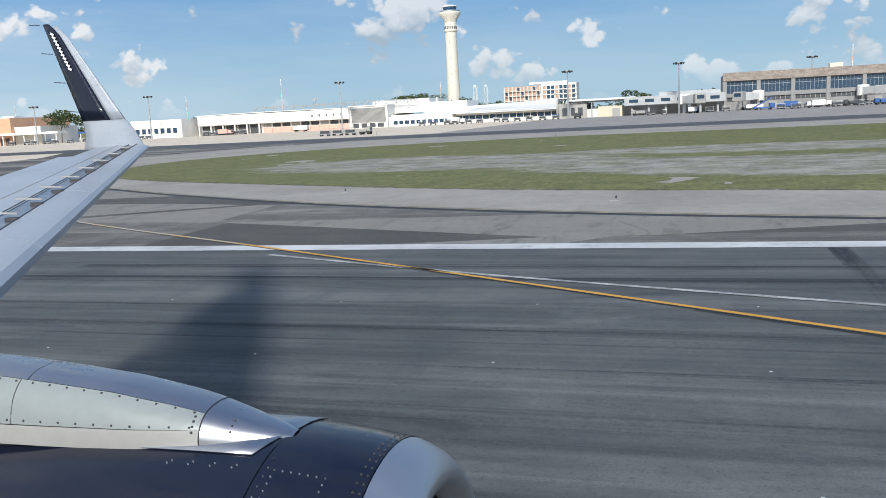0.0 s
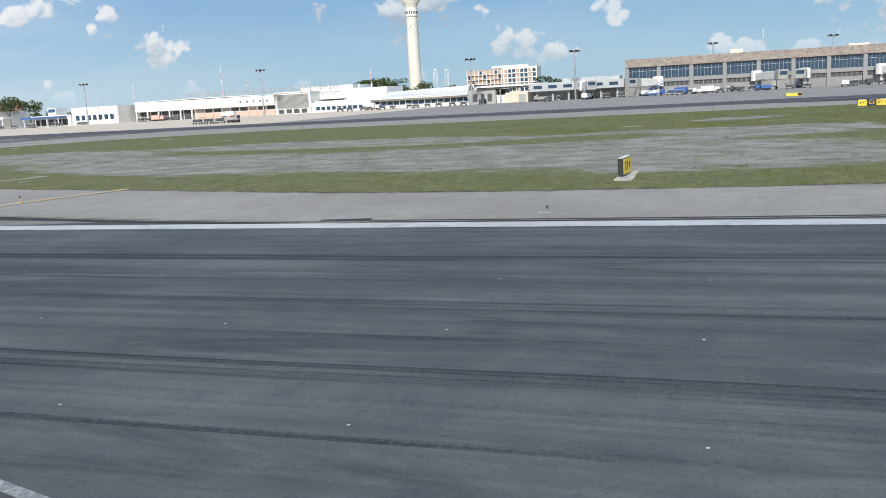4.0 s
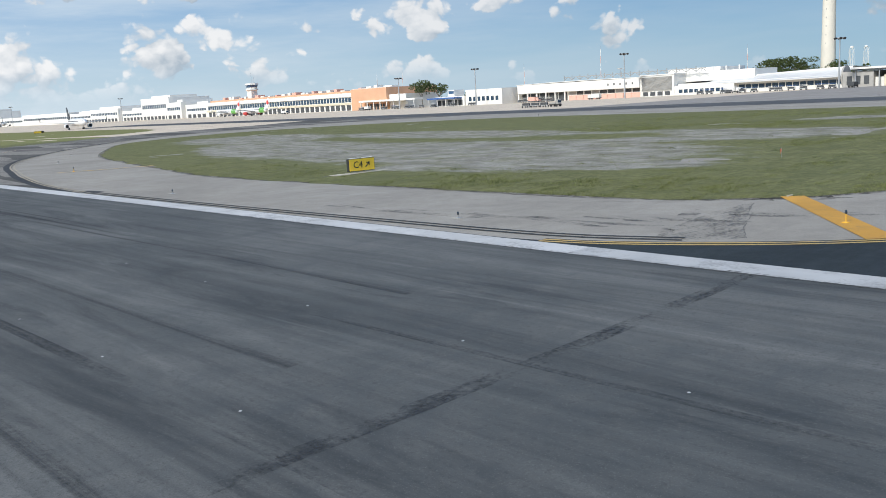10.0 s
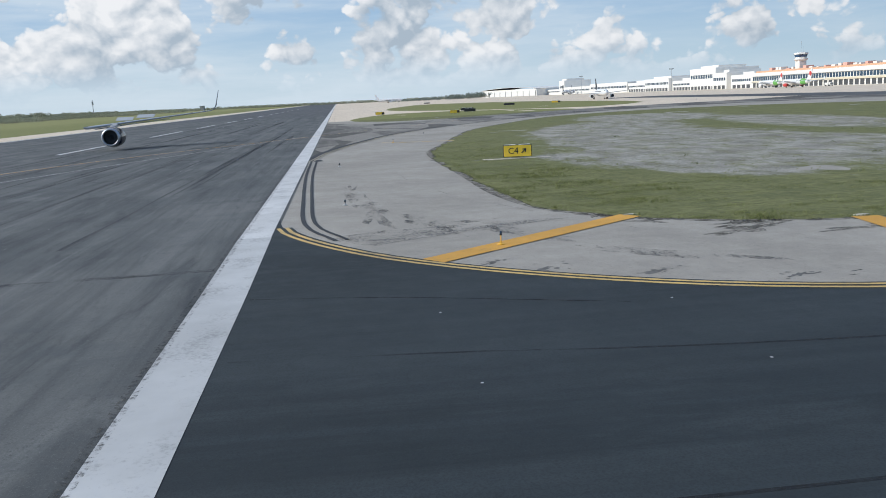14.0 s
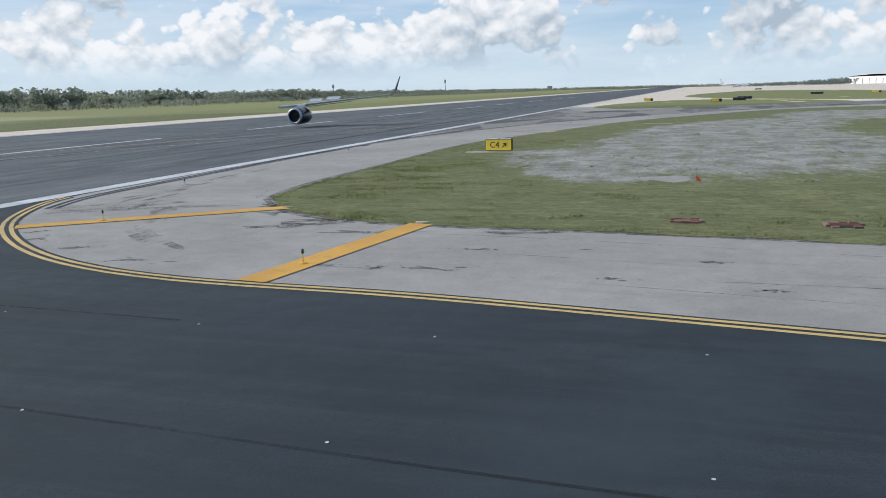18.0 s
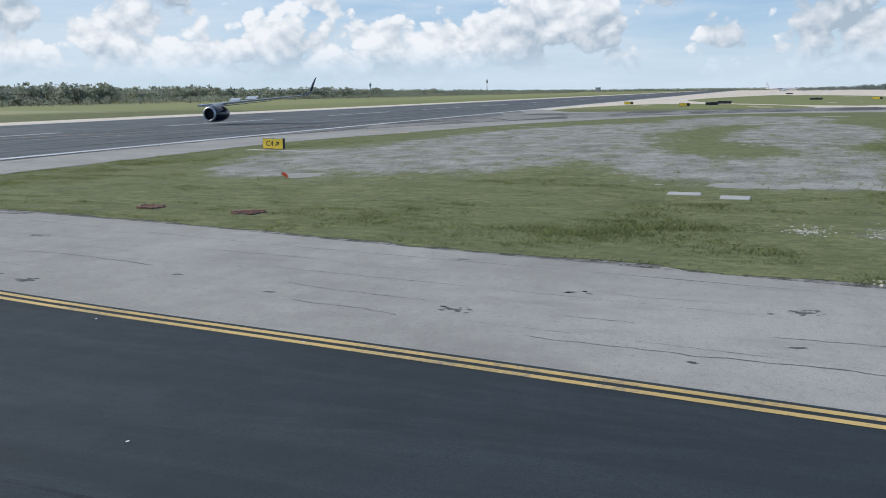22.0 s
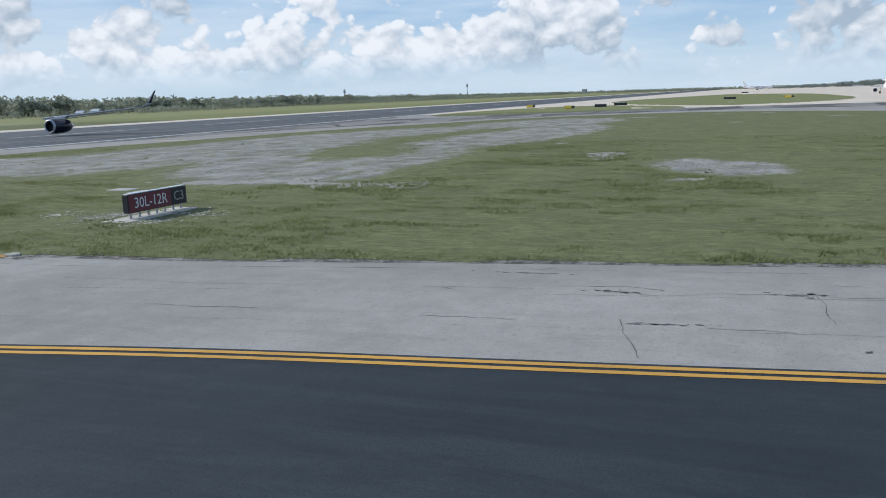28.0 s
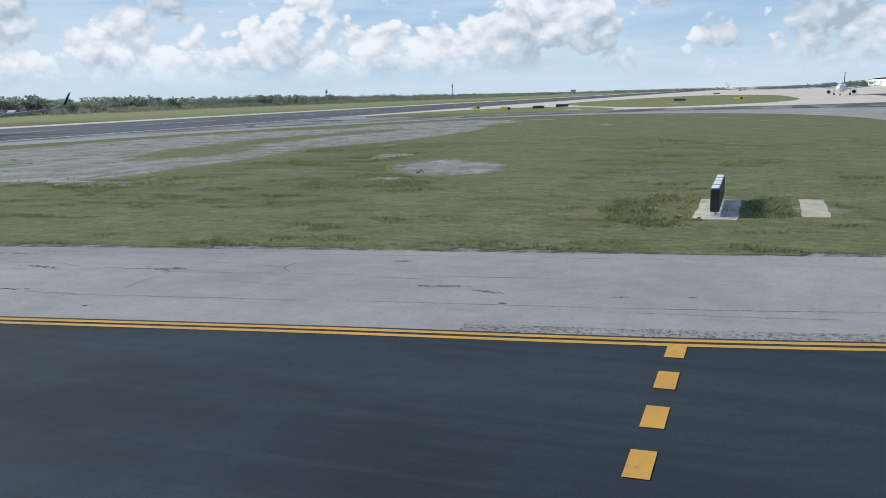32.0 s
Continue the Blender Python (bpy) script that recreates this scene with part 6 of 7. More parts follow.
def stair_truck(x, y, turn):
    t = empty("stair_truck", x, y, 0.004, turn, "blue passenger stair truck beside the terminal", "stair truck")
    part("chassis", boxed(-4, 4, -1.1, 1.1, 0.5, 1.1, bevel=0.06), M_BLUEPAINT, t)
    part("cab", boxed(2.2, 4.0, -1.1, 1.1, 1.1, 2.5, bevel=0.2), M_BLUEPAINT, t)
    st = bmesh.new()
    for k in range(14):
        box(st, -3.6 + k * 0.5, -3.05 + k * 0.5, -0.9, 0.9, 1.0 + k * 0.27, 1.3 + k * 0.27)
    part("stair", st, M_BLUEPAINT, t)
    part("rail", rods(((-3.6, -0.95, 2.2), (3.4, -0.95, 5.9), 0.06), ((-3.6, 0.95, 2.2), (3.4, 0.95, 5.9), 0.06), n=5), M_STEEL, t)
    for sx in (-2.6, 2.6):
        for sy in (-1.0, 1.0):
            wheel_at(t, sx, sy, 0.5)


def baggage_cart(x, y, turn, body):
    t = empty("baggage_cart", x, y, 0.004, turn, "roofed baggage cart parked on the apron", "cart", "baggage carts")
    part("bed", boxed(-1.6, 1.6, -0.8, 0.8, 0.5, 0.7), M_STEEL, t)
    part("roof", boxed(-1.6, 1.6, -0.8, 0.8, 2.0, 2.1), body, t)
    part("luggage", boxed(-1.3, 1.2, -0.6, 0.6, 0.7, 1.5, bevel=0.1), M_DARKWALL, t)
    for sx in (-1.5, 1.5):
        for sy in (-0.75, 0.75):
            part("post", rods(((sx, sy, 0.7), (sx, sy, 2.0), 0.05), n=5), M_STEEL, t)
            wheel_at(t, sx * 0.7, sy, 0.3, 0.15)


r = random.Random(21)
stair_truck(27, 352, 10)
service_truck(36, 355, 170, M_BLUEPAINT, "blue service truck by the stone terminal")
service_truck(48, 356, 5, M_STUCCO, "white service truck by the stone terminal")
service_truck(58, 354, 185, M_DARKWALL, "dark tug parked by the stone terminal", 5.0, 1.8)
service_truck(101, 352, 0, M_DARKWALL, "dark loader beside a jet bridge", 8, 2.0)
service_truck(-208, 360, 0, M_SALMON, "pale red truck at the loading bays")
service_truck(-170, 361, 180, M_STUCCO, "white truck at the salmon panels")
service_truck(-97, 362, 0, M_STUCCO, "white truck before the concourse", 8, 3.0)
service_truck(-44, 356, 90, M_DARKWALL, "dark ground power unit by the gate house", 5, 2.2)
service_truck(-420, 344, 0, M_STUCCO, "white truck beside the parked airliner", 6, 2.2)
service_truck(-332, 346, 180, M_STUCCO, "white van under the orange terminal", 6, 2.4)
for k in range(12):
    baggage_cart(-112 + k * 5.3 + r.uniform(-1, 1), 361 + r.uniform(-3, 3), r.uniform(-20, 20), M_BLUEPAINT if k % 3 else M_STUCCO)
for k in range(8):
    baggage_cart(40 + k * 3.9, 360 + r.uniform(-1, 2), r.uniform(-10, 10), M_LOUVRE if k % 2 else M_STUCCO)
paints = (M_STUCCO, M_STUCCO, M_BLUEPAINT, M_LOUVRE, M_DARKWALL)
for k in range(22):
    x, y, a = -22 + k * 7.6 + r.uniform(-2.5, 2.5), r.uniform(340, 362), r.choice((0, 180, 90)) + r.uniform(-15, 15)
    if k % 3:
        baggage_cart(x, y, a, r.choice(paints))
    else:
        service_truck(x, y, a, r.choice(paints), "small apron service vehicle near the jet bridges", r.uniform(4.2, 6.5), r.uniform(1.7, 2.6))
service_truck(-88, 228.8, 2, M_LOUVRE, "small grey tug pulling carts along the apron edge", 3.4, 1.3)
for k in range(3):
    baggage_cart(-92.6 - k * 3.9, 228.8, 2, M_LOUVRE)
for k in range(16):
    baggage_cart(-340 + k * 6.5 + r.uniform(-2, 2), r.uniform(344, 356), r.uniform(-20, 20), r.choice(paints))
for k in range(6):
    baggage_cart(-220 + k * 4.0, 362 + r.uniform(-1, 1), r.uniform(-10, 10), M_STUCCO)


def airliner(x, y, turn, tail, belly, label, cowl):
    """A parked single-aisle airliner; its nose points to its own +X."""
    t = empty("airliner", x, y, 0.004, turn, label, "airliner", "parked airliners")
    part("fuselage", lathe([(-19, 0.15), (-17, 0.7), (-12, 1.6), (-7, 1.97), (12, 1.97), (15.5, 1.7), (17.6, 1.0), (18.6, 0.35), (18.8, 0.02)], 20, "X", (0, 0, 3.6)), M_PLANE, t, smooth=True)
    for s in (-1, 1):
        w = prism([(3.6, 1.5 * s), (-3.4, 1.5 * s), (-5.6, 16.5 * s), (-4.0, 16.5 * s)], -0.12, 0.16)
        part("wing", w, M_WINGGREY, t).matrix_local = pose(0, 0, 2.9, 5 * s, 0, 0)
        part("winglet", prism([(-5.5, 0), (-4.2, 0), (-5.7, 2.1), (-6.2, 2.1)], -0.06, 0.06), tail, t).matrix_local = pose(0, 16.6 * s, 4.4, 90, 0, 0)
        part("tailplane", prism([(-15.0, 0.6 * s), (-17.6, 0.6 * s), (-18.6, 6.2 * s), (-17.4, 6.2 * s)], 4.2, 4.4), M_PLANE, t)
        e = part("engine", lathe([(4.6, 0.85), (4.9, 1.0), (4.4, 1.12), (2.2, 1.15), (0.6, 0.8)], 16, "X", (0, 5.7 * s, 1.75)), cowl, t, smooth=True)
        part("fan", lathe([(4.3, 0.9), (4.35, 0.02)], 16, "X", (0, 5.7 * s, 1.75)), M_BLACK, e)
        part("main_gear", rods(((-1.4, 3.7 * s, 0.5), (-1.4, 3.6 * s, 3.0), 0.14), n=6), M_STEEL, t)
        wheel_at(t, -1.4, 3.45 * s, 0.55, 0.35), wheel_at(t, -1.4, 3.95 * s, 0.55, 0.35)
    part("fin", prism([(-13.2, 5.0), (-18.0, 5.0), (-19.6, 11.6), (-17.8, 11.6)], -0.14, 0.14), tail, t, "coloured tail fin").matrix_local = pose(0, 0, 0, 90, 0, 0)
    if belly is M_GREEN:
        part("tail_disc", lathe([(-0.18, 0.02), (-0.18, 1.5), (0.18, 1.5), (0.18, 0.02)], 16), M_REDTAIL, t, "red disc on the fin").matrix_local = pose(-17.3, 0, 8.6, 90, 0, 0)
    part("tail_band", lathe([(-13.5, 1.42), (-10.5, 1.80), (-8.0, 1.95), (-8.0, 1.99), (-10.5, 1.84), (-13.5, 1.46)], 20, "X", (0, 0, 3.6)), belly, t)
    part("nose_gear", rods(((12.6, 0, 0.4), (12.6, 0, 2.2), 0.1), n=6), M_STEEL, t)
    wheel_at(t, 12.6, 0.2, 0.4, 0.25), wheel_at(t, 12.6, -0.2, 0.4, 0.25)
    part("cockpit_glass", boxed(16.2, 17.2, -0.9, 0.9, 4.25, 4.7, bevel=0.08), M_WIN, t)
    for s in (-1, 1):
        part("window_band", boxed(-10, 12, 1.93 * s - 0.03, 1.93 * s + 0.03, 4.0, 4.3), M_DARKWALL, t, "row of dark cabin windows")
    return t


airliner(-442, 334, 180, M_PLANE, M_GREEN, "white airliner with a red tail disc and green band", M_REDTAIL)
airliner(-498, 345, 178, M_PLANE, M_GREEN, "white airliner with a red tail disc at the gates", M_PLANE)
far = airliner(-305, 158, -8, M_NAVY, M_PLANE, "white airliner with a dark tail facing the taxiway", M_PLANE)
far.scale = (0.86, 0.86, 0.86)
airliner(-1010, 330, 150, M_NAVY, M_PLANE, "distant white airliner with dark tail at the pier", M_PLANE)
airliner(-960, 325, 160, M_NAVY, M_NAVY, "distant airliner with navy tail beside the pier", M_PLANE)
airliner(-1095, 102, 80, M_PLANE, M_PLANE, "small distant white airliner on the far taxiway", M_PLANE)

# ---- woods, trees and grass ----
def leaf_cloud(centres, radii, count, size, rng):
    """Leaf tufts, as small bent pairs of triangles, scattered on and in ellipsoids."""
    n = len(centres)
    total = n * count
    d = rng.normal(size=(total, 3))
    d /= np.linalg.norm(d, axis=1, keepdims=True)
    rad = np.repeat(radii, count, axis=0)
    p = np.repeat(centres, count, axis=0) + d * rad * rng.uniform(0.45, 1.0, (total, 1)) ** 0.6
    a, b = rng.normal(size=(total, 3)), rng.normal(size=(total, 3))
    s = (np.repeat(size, count) * rng.uniform(0.5, 1.3, total))[:, None]
    a, b = a / np.linalg.norm(a, axis=1, keepdims=True) * s, b / np.linalg.norm(b, axis=1, keepdims=True) * s
    v = np.stack([p - a * 0.5, p + b * 0.5, p + a * 0.5, p - b * 0.45 + (a + b) * 0.1], 1).reshape(-1, 3)
    return v, np.arange(total * 4).reshape(-1, 4)


def stuff_mesh(name, verts, faces, material, label, category):
    me = bpy.data.meshes.new(name)
    me.from_pydata(verts.tolist(), [], faces.tolist())
    me.materials.append(material)
    return tagged(new(name, me), label, category, kind="stuff")


def wood(name, x, y, h, seed, material, label, leaves=26):
    """Many trees of uneven height: each a few crown lobes and a thin trunk."""
    rng = np.random.default_rng(seed)
    n = len(x)
    lobes = 4
    cx = np.repeat(x, lobes) + rng.normal(0, 1.3, n * lobes)
    cy = np.repeat(y, lobes) + rng.normal(0, 1.3, n * lobes)
    hh = np.repeat(h, lobes)
    cz = hh * rng.uniform(0.22, 0.86, n * lobes)
    r = hh * rng.uniform(0.16, 0.27, n * lobes)
    v, f = leaf_cloud(np.stack([cx, cy, cz], 1), np.stack([r * 1.15, r * 1.15, r * 0.85], 1), leaves, r * 0.78, rng)
    ob = stuff_mesh(name, v, f, material, label, "woodland")
    tv, tf = [], []
    for i in range(n):
        w = 0.10 + h[i] * 0.012
        k = len(tv)
        for dx, dy in ((-w, 0), (w * 0.6, w), (w * 0.6, -w)):
            tv += [(x[i] + dx, y[i] + dy, -0.1), (x[i] + dx * 0.5, y[i] + dy * 0.5, h[i] * 0.62)]
        tf += [(k, k + 2, k + 3, k + 1), (k + 2, k + 4, k + 5, k + 3), (k + 4, k, k + 1, k + 5)]
    trunks = stuff_mesh("trunks", np.array(tv), np.array(tf), M_BARK, "", "")
    trunks.parent = ob


rng = np.random.default_rng(8)
n = 3500
wx = -rng.uniform(0, 1, n) ** 1.25 * 1750 + 60
wy = -255 - rng.uniform(0, 1, n) ** 1.6 * 90 + 12 * np.sin(wx * 0.02)
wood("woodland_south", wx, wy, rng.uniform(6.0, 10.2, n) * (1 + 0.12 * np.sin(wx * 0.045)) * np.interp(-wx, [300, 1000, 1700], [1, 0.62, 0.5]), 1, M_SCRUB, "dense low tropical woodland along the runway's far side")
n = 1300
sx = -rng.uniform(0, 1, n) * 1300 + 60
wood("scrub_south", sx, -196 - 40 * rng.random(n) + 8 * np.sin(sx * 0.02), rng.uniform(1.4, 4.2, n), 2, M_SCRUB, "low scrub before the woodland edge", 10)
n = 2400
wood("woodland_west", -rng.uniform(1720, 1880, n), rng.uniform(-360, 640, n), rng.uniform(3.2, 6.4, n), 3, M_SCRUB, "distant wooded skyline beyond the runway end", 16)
n = 260
ry = rng.uniform(110, 275, n)
wood("woodland_rise", -rng.uniform(1250, 1420, n), ry, rng.uniform(0.75, 1.2, n) * np.interp(ry, [110, 180, 275], [2.5, 5.0, 9.5]), 5, M_RISE, "trees on the distant rise behind the hangar, tinted blue-green for haze", 18)
n = 420
nx = rng.uniform(-1500, 260, n)
wood("woodland_north", nx, rng.uniform(520, 600, n), rng.uniform(6, 11.5, n) + 2.0 * np.sin(nx * 0.03), 4, M_LEAF, "green trees behind the terminal roofs", 22)


def tree(x, y, h, seed, label):
    """A single tree: tapered trunk, limbs and a broken crown of leaf tufts."""
    t = empty("tree", x, y, 0, 0, label, "tree", "trees by the terminals")
    r = random.Random(seed)
    g = np.random.default_rng(seed)
    bm = rod(bmesh.new(), (0, 0, -0.1), (0.2, 0.1, h * 0.55), 0.32, 0.18, 8)
    ends = []
    for k in range(7):
        a = k * 2.4 + r.uniform(-0.4, 0.4)
        e = Vector((math.cos(a) * h * r.uniform(0.2, 0.36), math.sin(a) * h * r.uniform(0.2, 0.36), h * r.uniform(0.55, 0.86)))
        rod(bm, (0.15, 0.08, h * r.uniform(0.3, 0.5)), e, 0.14, 0.05, 6)
        ends.append(e)
    part("trunk", bm, M_BARK, t)
    c = np.array([list(e) for e in ends] + [[0, 0, h * 0.84]])
    rad = h * g.uniform(0.12, 0.19, len(c))
    v, f = leaf_cloud(c, np.stack([rad * 1.3, rad * 1.3, rad * 0.8], 1), 90, rad * 0.42, g)
    finish("crown", v.tolist(), f.tolist(), M_LEAF, t)


for i, (x, y, h) in enumerate(((-309, 372, 17), (-300, 378, 14.5), (-318, 380, 13), (-120, 428, 12), (-113, 432, 11), (-104, 430, 10.5), (-24, 400, 11.5), (-20, 404, 10), (-215, 640, 21), (-205, 636, 22), (-196, 640, 23), (-188, 642, 21), (-166, 640, 18))):
    tree(x, y, h, 60 + i, "dense green tree beyond the terminal buildings")


# tufts of grass where the camera passes near
def grass_tufts():
    rng = np.random.default_rng(12)
    n = 380000
    x, y = rng.uniform(20, 84.5, n), rng.uniform(37.5, 135, n)
    near = np.clip(1.15 - np.hypot(x - 84, (y - 85) * 0.35) / 60, 0.12, 1)
    inside = side(ISLAND, x, y)
    patchy = soft_noise(x, y, 3.5, 9) * 0.6 + soft_noise(x, y, 1.1, 10) * 0.4
    bare = np.maximum.reduce([spot(x, y, 36, 60, 34, 15, -0.05), spot(x, y, 54, 50, 16, 5.5, 0.3), spot(x, y, 46, 78, 22, 12, 0.1), spot(x, y, 59, 82, 6, 8, 0.2), spot(x, y, 52.5, 106.5, 7.5, 4.2, 0.5)])
    keep = (inside > 0.15) & (rng.random(n) < near * np.clip(patchy * 1.8 - 0.10, 0.30, 1)) & ((bare < 0.05) | (rng.random(n) < 0.025))
    for x0, x1, y0, y1 in ((45, 46.4, 40.8, 45.7), (73, 78.2, 82.9, 86.3), (67.3, 73.2, 122.8, 124.5), (66.3, 72.6, 126.2, 127.7), (66.5, 68.7, 75.8, 79.4), (76.3, 77.7, 55.9, 57.5), (76.4, 78.1, 60.5, 62.2)):
        keep &= ~((x > x0) & (x < x1) & (y > y0) & (y < y1))
    x, y, patchy = x[keep], y[keep], patchy[keep]
    m = len(x)
    dark = np.maximum(spot(x, y, 70.5, 121.6, 4.5, 2.2), spot(x, y, 69.8, 125.4, 3.0, 1.0))
    clump = soft_noise(x, y / 2.4, 0.9, 21) * 0.6 + soft_noise(x, y / 2.0, 0.35, 22) * 0.4
    h = rng.uniform(0.012, 0.05, m) * (0.25 + 2.6 * np.clip(clump - 0.3, 0, 1)) * (0.5 + patchy) + 0.06 * np.clip((clump - 0.55) * 4, 0, 1) * rng.uniform(0.3, 1, m) + np.where(dark > 0, 0.05, 0)
    blades = 4
    px, py = np.repeat(x, blades) + rng.normal(0, 0.07, m * blades), np.repeat(y, blades) + rng.normal(0, 0.07, m * blades)
    hh = np.repeat(h, blades) * rng.uniform(0.6, 1.3, m * blades)
    a = rng.uniform(0, math.tau, m * blades)
    lean = rng.normal(0, 1.0, (m * blades, 2)) * (hh[:, None] + 0.02) + np.array([0.02, 0.03])
    w = 0.013 + hh * 0.09
    base = np.full(m * blades, 0.0)
    v = np.stack([np.stack([px - w * np.cos(a), py - w * np.sin(a), base], 1), np.stack([px + w * np.cos(a), py + w * np.sin(a), base], 1), np.stack([px + lean[:, 0], py + lean[:, 1], base + hh + 0.055], 1)], 1).reshape(-1, 3)
    return stuff_mesh("grass_tufts", v, np.arange(m * blades * 3).reshape(-1, 3), M_BLADE, "uneven tufts of green and straw grass", "grass")


grass_tufts()
rng = np.random.default_rng(14)
n = 80
bx, by = rng.uniform(24, 83, n), rng.uniform(39, 132, n)
ok = side(ISLAND, bx, by) > 0.8
bx, by = np.concatenate([bx[ok], rng.normal(71.5, 1.6, 16), rng.normal(69.2, 1.2, 9), rng.normal(78.6, 0.5, 6)]), np.concatenate([by[ok], rng.normal(121.3, 0.8, 16), rng.normal(125.4, 0.3, 9), rng.normal(85.4, 0.9, 6)])
rad = rng.uniform(0.06, 0.20, len(bx))
v, f = leaf_cloud(np.stack([bx, by, rad * 0.45], 1), np.stack([rad * 1.5, rad * 1.5, rad * 0.7], 1), 46, rad * 0.42, rng)
stuff_mesh("weeds", v, f, M_WEED, "low dark weeds scattered through the grass", "weeds")

# ---- the airliner's left wing and engine, as it stands at the start of the walk ----
def wing():
    """Swept wing from the body outwards; X_le and z rise evenly with Y."""
    w = empty("aircraft_wing", -6.0, 6.0, 0, 0, "grey airliner wing with open slats, raised spoiler and dark winglet", "aircraft wing")
    off = Vector((6.0, -6.0, 0))
    le = lambda y: (-10.16 + (14.6 - y) * 0.525, 3.42 + (y - 7.0) * 0.098)       # leading edge: X, z
    chord = lambda y: 1.55 + (14.6 - y) * 0.245

    def strip(y0, y1, c0, c1, top, thick, n=10, lift=0.0, rows=3):
        """A slab of the aerofoil between two spans, from chord share c0 to c1."""
        bm = bmesh.new()
        grid = []
        for j in range(rows + 1):
            y = y0 + (y1 - y0) * j / rows
            x, z = le(y)
            c = chord(y)
            up, lo = [], []
            for i in range(n + 1):
                s = c0 + (c1 - c0) * i / n
                hump = top * c * (1.9 * math.sqrt(max(s, 0)) - 1.9 * s + 0.12 * s) if s >= 0 else 0
                up.append(bm.verts.new(Vector((x - s * c, y, z + hump + lift)) + off))
                lo.append(bm.verts.new(Vector((x - s * c, y, z + hump + lift - thick * c * (0.35 + math.sin(math.pi * min(max(s, 0.02), 0.98))))) + off))
            grid.append((up, lo))
        for (u0, l0), (u1, l1) in zip(grid, grid[1:]):
            for i in range(n):
                bm.faces.new((u0[i], u0[i + 1], u1[i + 1], u1[i]))
                bm.faces.new((l0[i], l1[i], l1[i + 1], l0[i + 1]))
            bm.faces.new((u0[0], u1[0], l1[0], l0[0]))
            bm.faces.new((u0[n], l0[n], l1[n], u1[n]))
        for up, lo in (grid[0], grid[-1]):
            for i in range(n):
                bm.faces.new((up[i], lo[i], lo[i + 1], up[i + 1]))
        bmesh.ops.recalc_face_normals(bm, faces=bm.faces)
        return bm

    part("wing_box", strip(0.6, 14.75, 0.30, 0.78, 0.055, 0.05), M_WINGGREY, w, smooth=False)
    part("fixed_leading_edge", strip(0.6, 14.7, 0.17, 0.31, 0.055, 0.05, 5, -0.012), M_SILVER, w, "bare metal fixed leading edge")
    for y0, y1 in ((1.2, 4.2), (4.215, 6.9), (6.915, 9.6), (9.615, 12.2), (12.215, 14.72)):
        part("slat", strip(y0, y1, 0.0, 0.185, 0.060, 0.055, 8), M_WINGGREY, w, "grey extended slat", smooth=False)
    for k in range(13):
        y = 3.4 + k * 0.88
        x, z = le(y)
        c = chord(y)
        part("slat_track", boxed(-0.13, 0.02, -0.028, 0.028, -0.03, 0.018, bevel=0.006), M_RIVET, w).matrix_local = Matrix.Translation(Vector((x - 0.19 * c, y, z + 0.031 * c)) + off) @ pose(0, 0, 0, 0, 0, 16)
        part("segment_seam", boxed(-0.11 * c, 0.0, -0.006, 0.006, -0.01, 0.010), M_LOUVRE, w).matrix_local = Matrix.Translation(Vector((x - 0.20 * c, y + 0.05, z + 0.047 * c)) + off) @ pose(0, 0, 0, 0, 4, 16)
    for share, r, m in ((0.190, 0.016, M_RIVET), (0.312, 0.010, M_RIVET), (0.47, 0.007, M_LOUVRE)):
        seam = bmesh.new()
        for k in range(14):
            ends = []
            for y in (0.8 + k, 1.8 + k):
                x, z = le(y)
                c = chord(y)
                ends.append(Vector((x - share * c, y, z + 0.055 * c * (1.9 * math.sqrt(share) - 1.78 * share))) + off)
            rod(seam, ends[0], ends[1], r, n=5)
        part("panel_seam", seam, m, w)
    for y0, y1 in ((1.0, 5.4), (5.5, 9.6)):
        part("flap", strip(y0, y1, 0.80, 1.02, 0.02, 0.03, 4, -0.25), M_WINGGREY, w)
    part("aileron", strip(9.8, 13.6, 0.79, 1.0, 0.02, 0.025, 4), M_WINGGREY, w)
    for y0, y1 in ((3.4, 5.6), (5.75, 8.0)):
        x, z = le((y0 + y1) / 2)
        sp = boxed(-0.75, 0.0, y0 - (y0 + y1) / 2, (y1 - y0) / 2, -0.02, 0.02, bevel=0.008)
        part("spoiler", sp, M_WINGGREY, w, "raised grey spoiler panel").matrix_local = Matrix.Translation(Vector((x - 0.62 * chord((y0 + y1) / 2), (y0 + y1) / 2, z + 0.28)) + off) @ pose(0, 0, 0, 0, 32, -12)

    def edges(u):
        if u < 0.22:
            return -10.35 - 0.75 * u / 0.22, -11.75 - 0.37 * u / 0.22
        return -11.10 - 1.63 * (u - 0.22) / 0.78, -12.12 - 0.99 * (u - 0.22) / 0.78

    # winglet: a swept blade that curves up from the tip
    def blade(s0, s1, z0, z1, n=8):
        """Part of the blade, from chord share s0 to s1 and height share z0 to z1."""
        bm = bmesh.new()
        rows = []
        for j in range(n + 1):
            u = z0 + (z1 - z0) * j / n
            bend = 0.55 * (1 - (1 - min(u / 0.3, 1)) ** 2) + 0.42 * max(0, u - 0.3)
            y, z = 14.75 + bend, 4.16 + 2.66 * u
            front, back = edges(u)
            if u > 0.93:
                front -= 0.25 * ((u - 0.93) / 0.07) ** 2
            t = 0.075 * (1 - 0.7 * u)
            row = []
            for i in range(5):
                s = s0 + (s1 - s0) * i / 4
                x = front + (back - front) * s
                tt = t * math.sin(math.pi * min(0.97, max(0.06, s)))
                row.append((bm.verts.new(Vector((x, y - tt, z)) + off), bm.verts.new(Vector((x, y + tt, z)) + off)))
            rows.append(row)
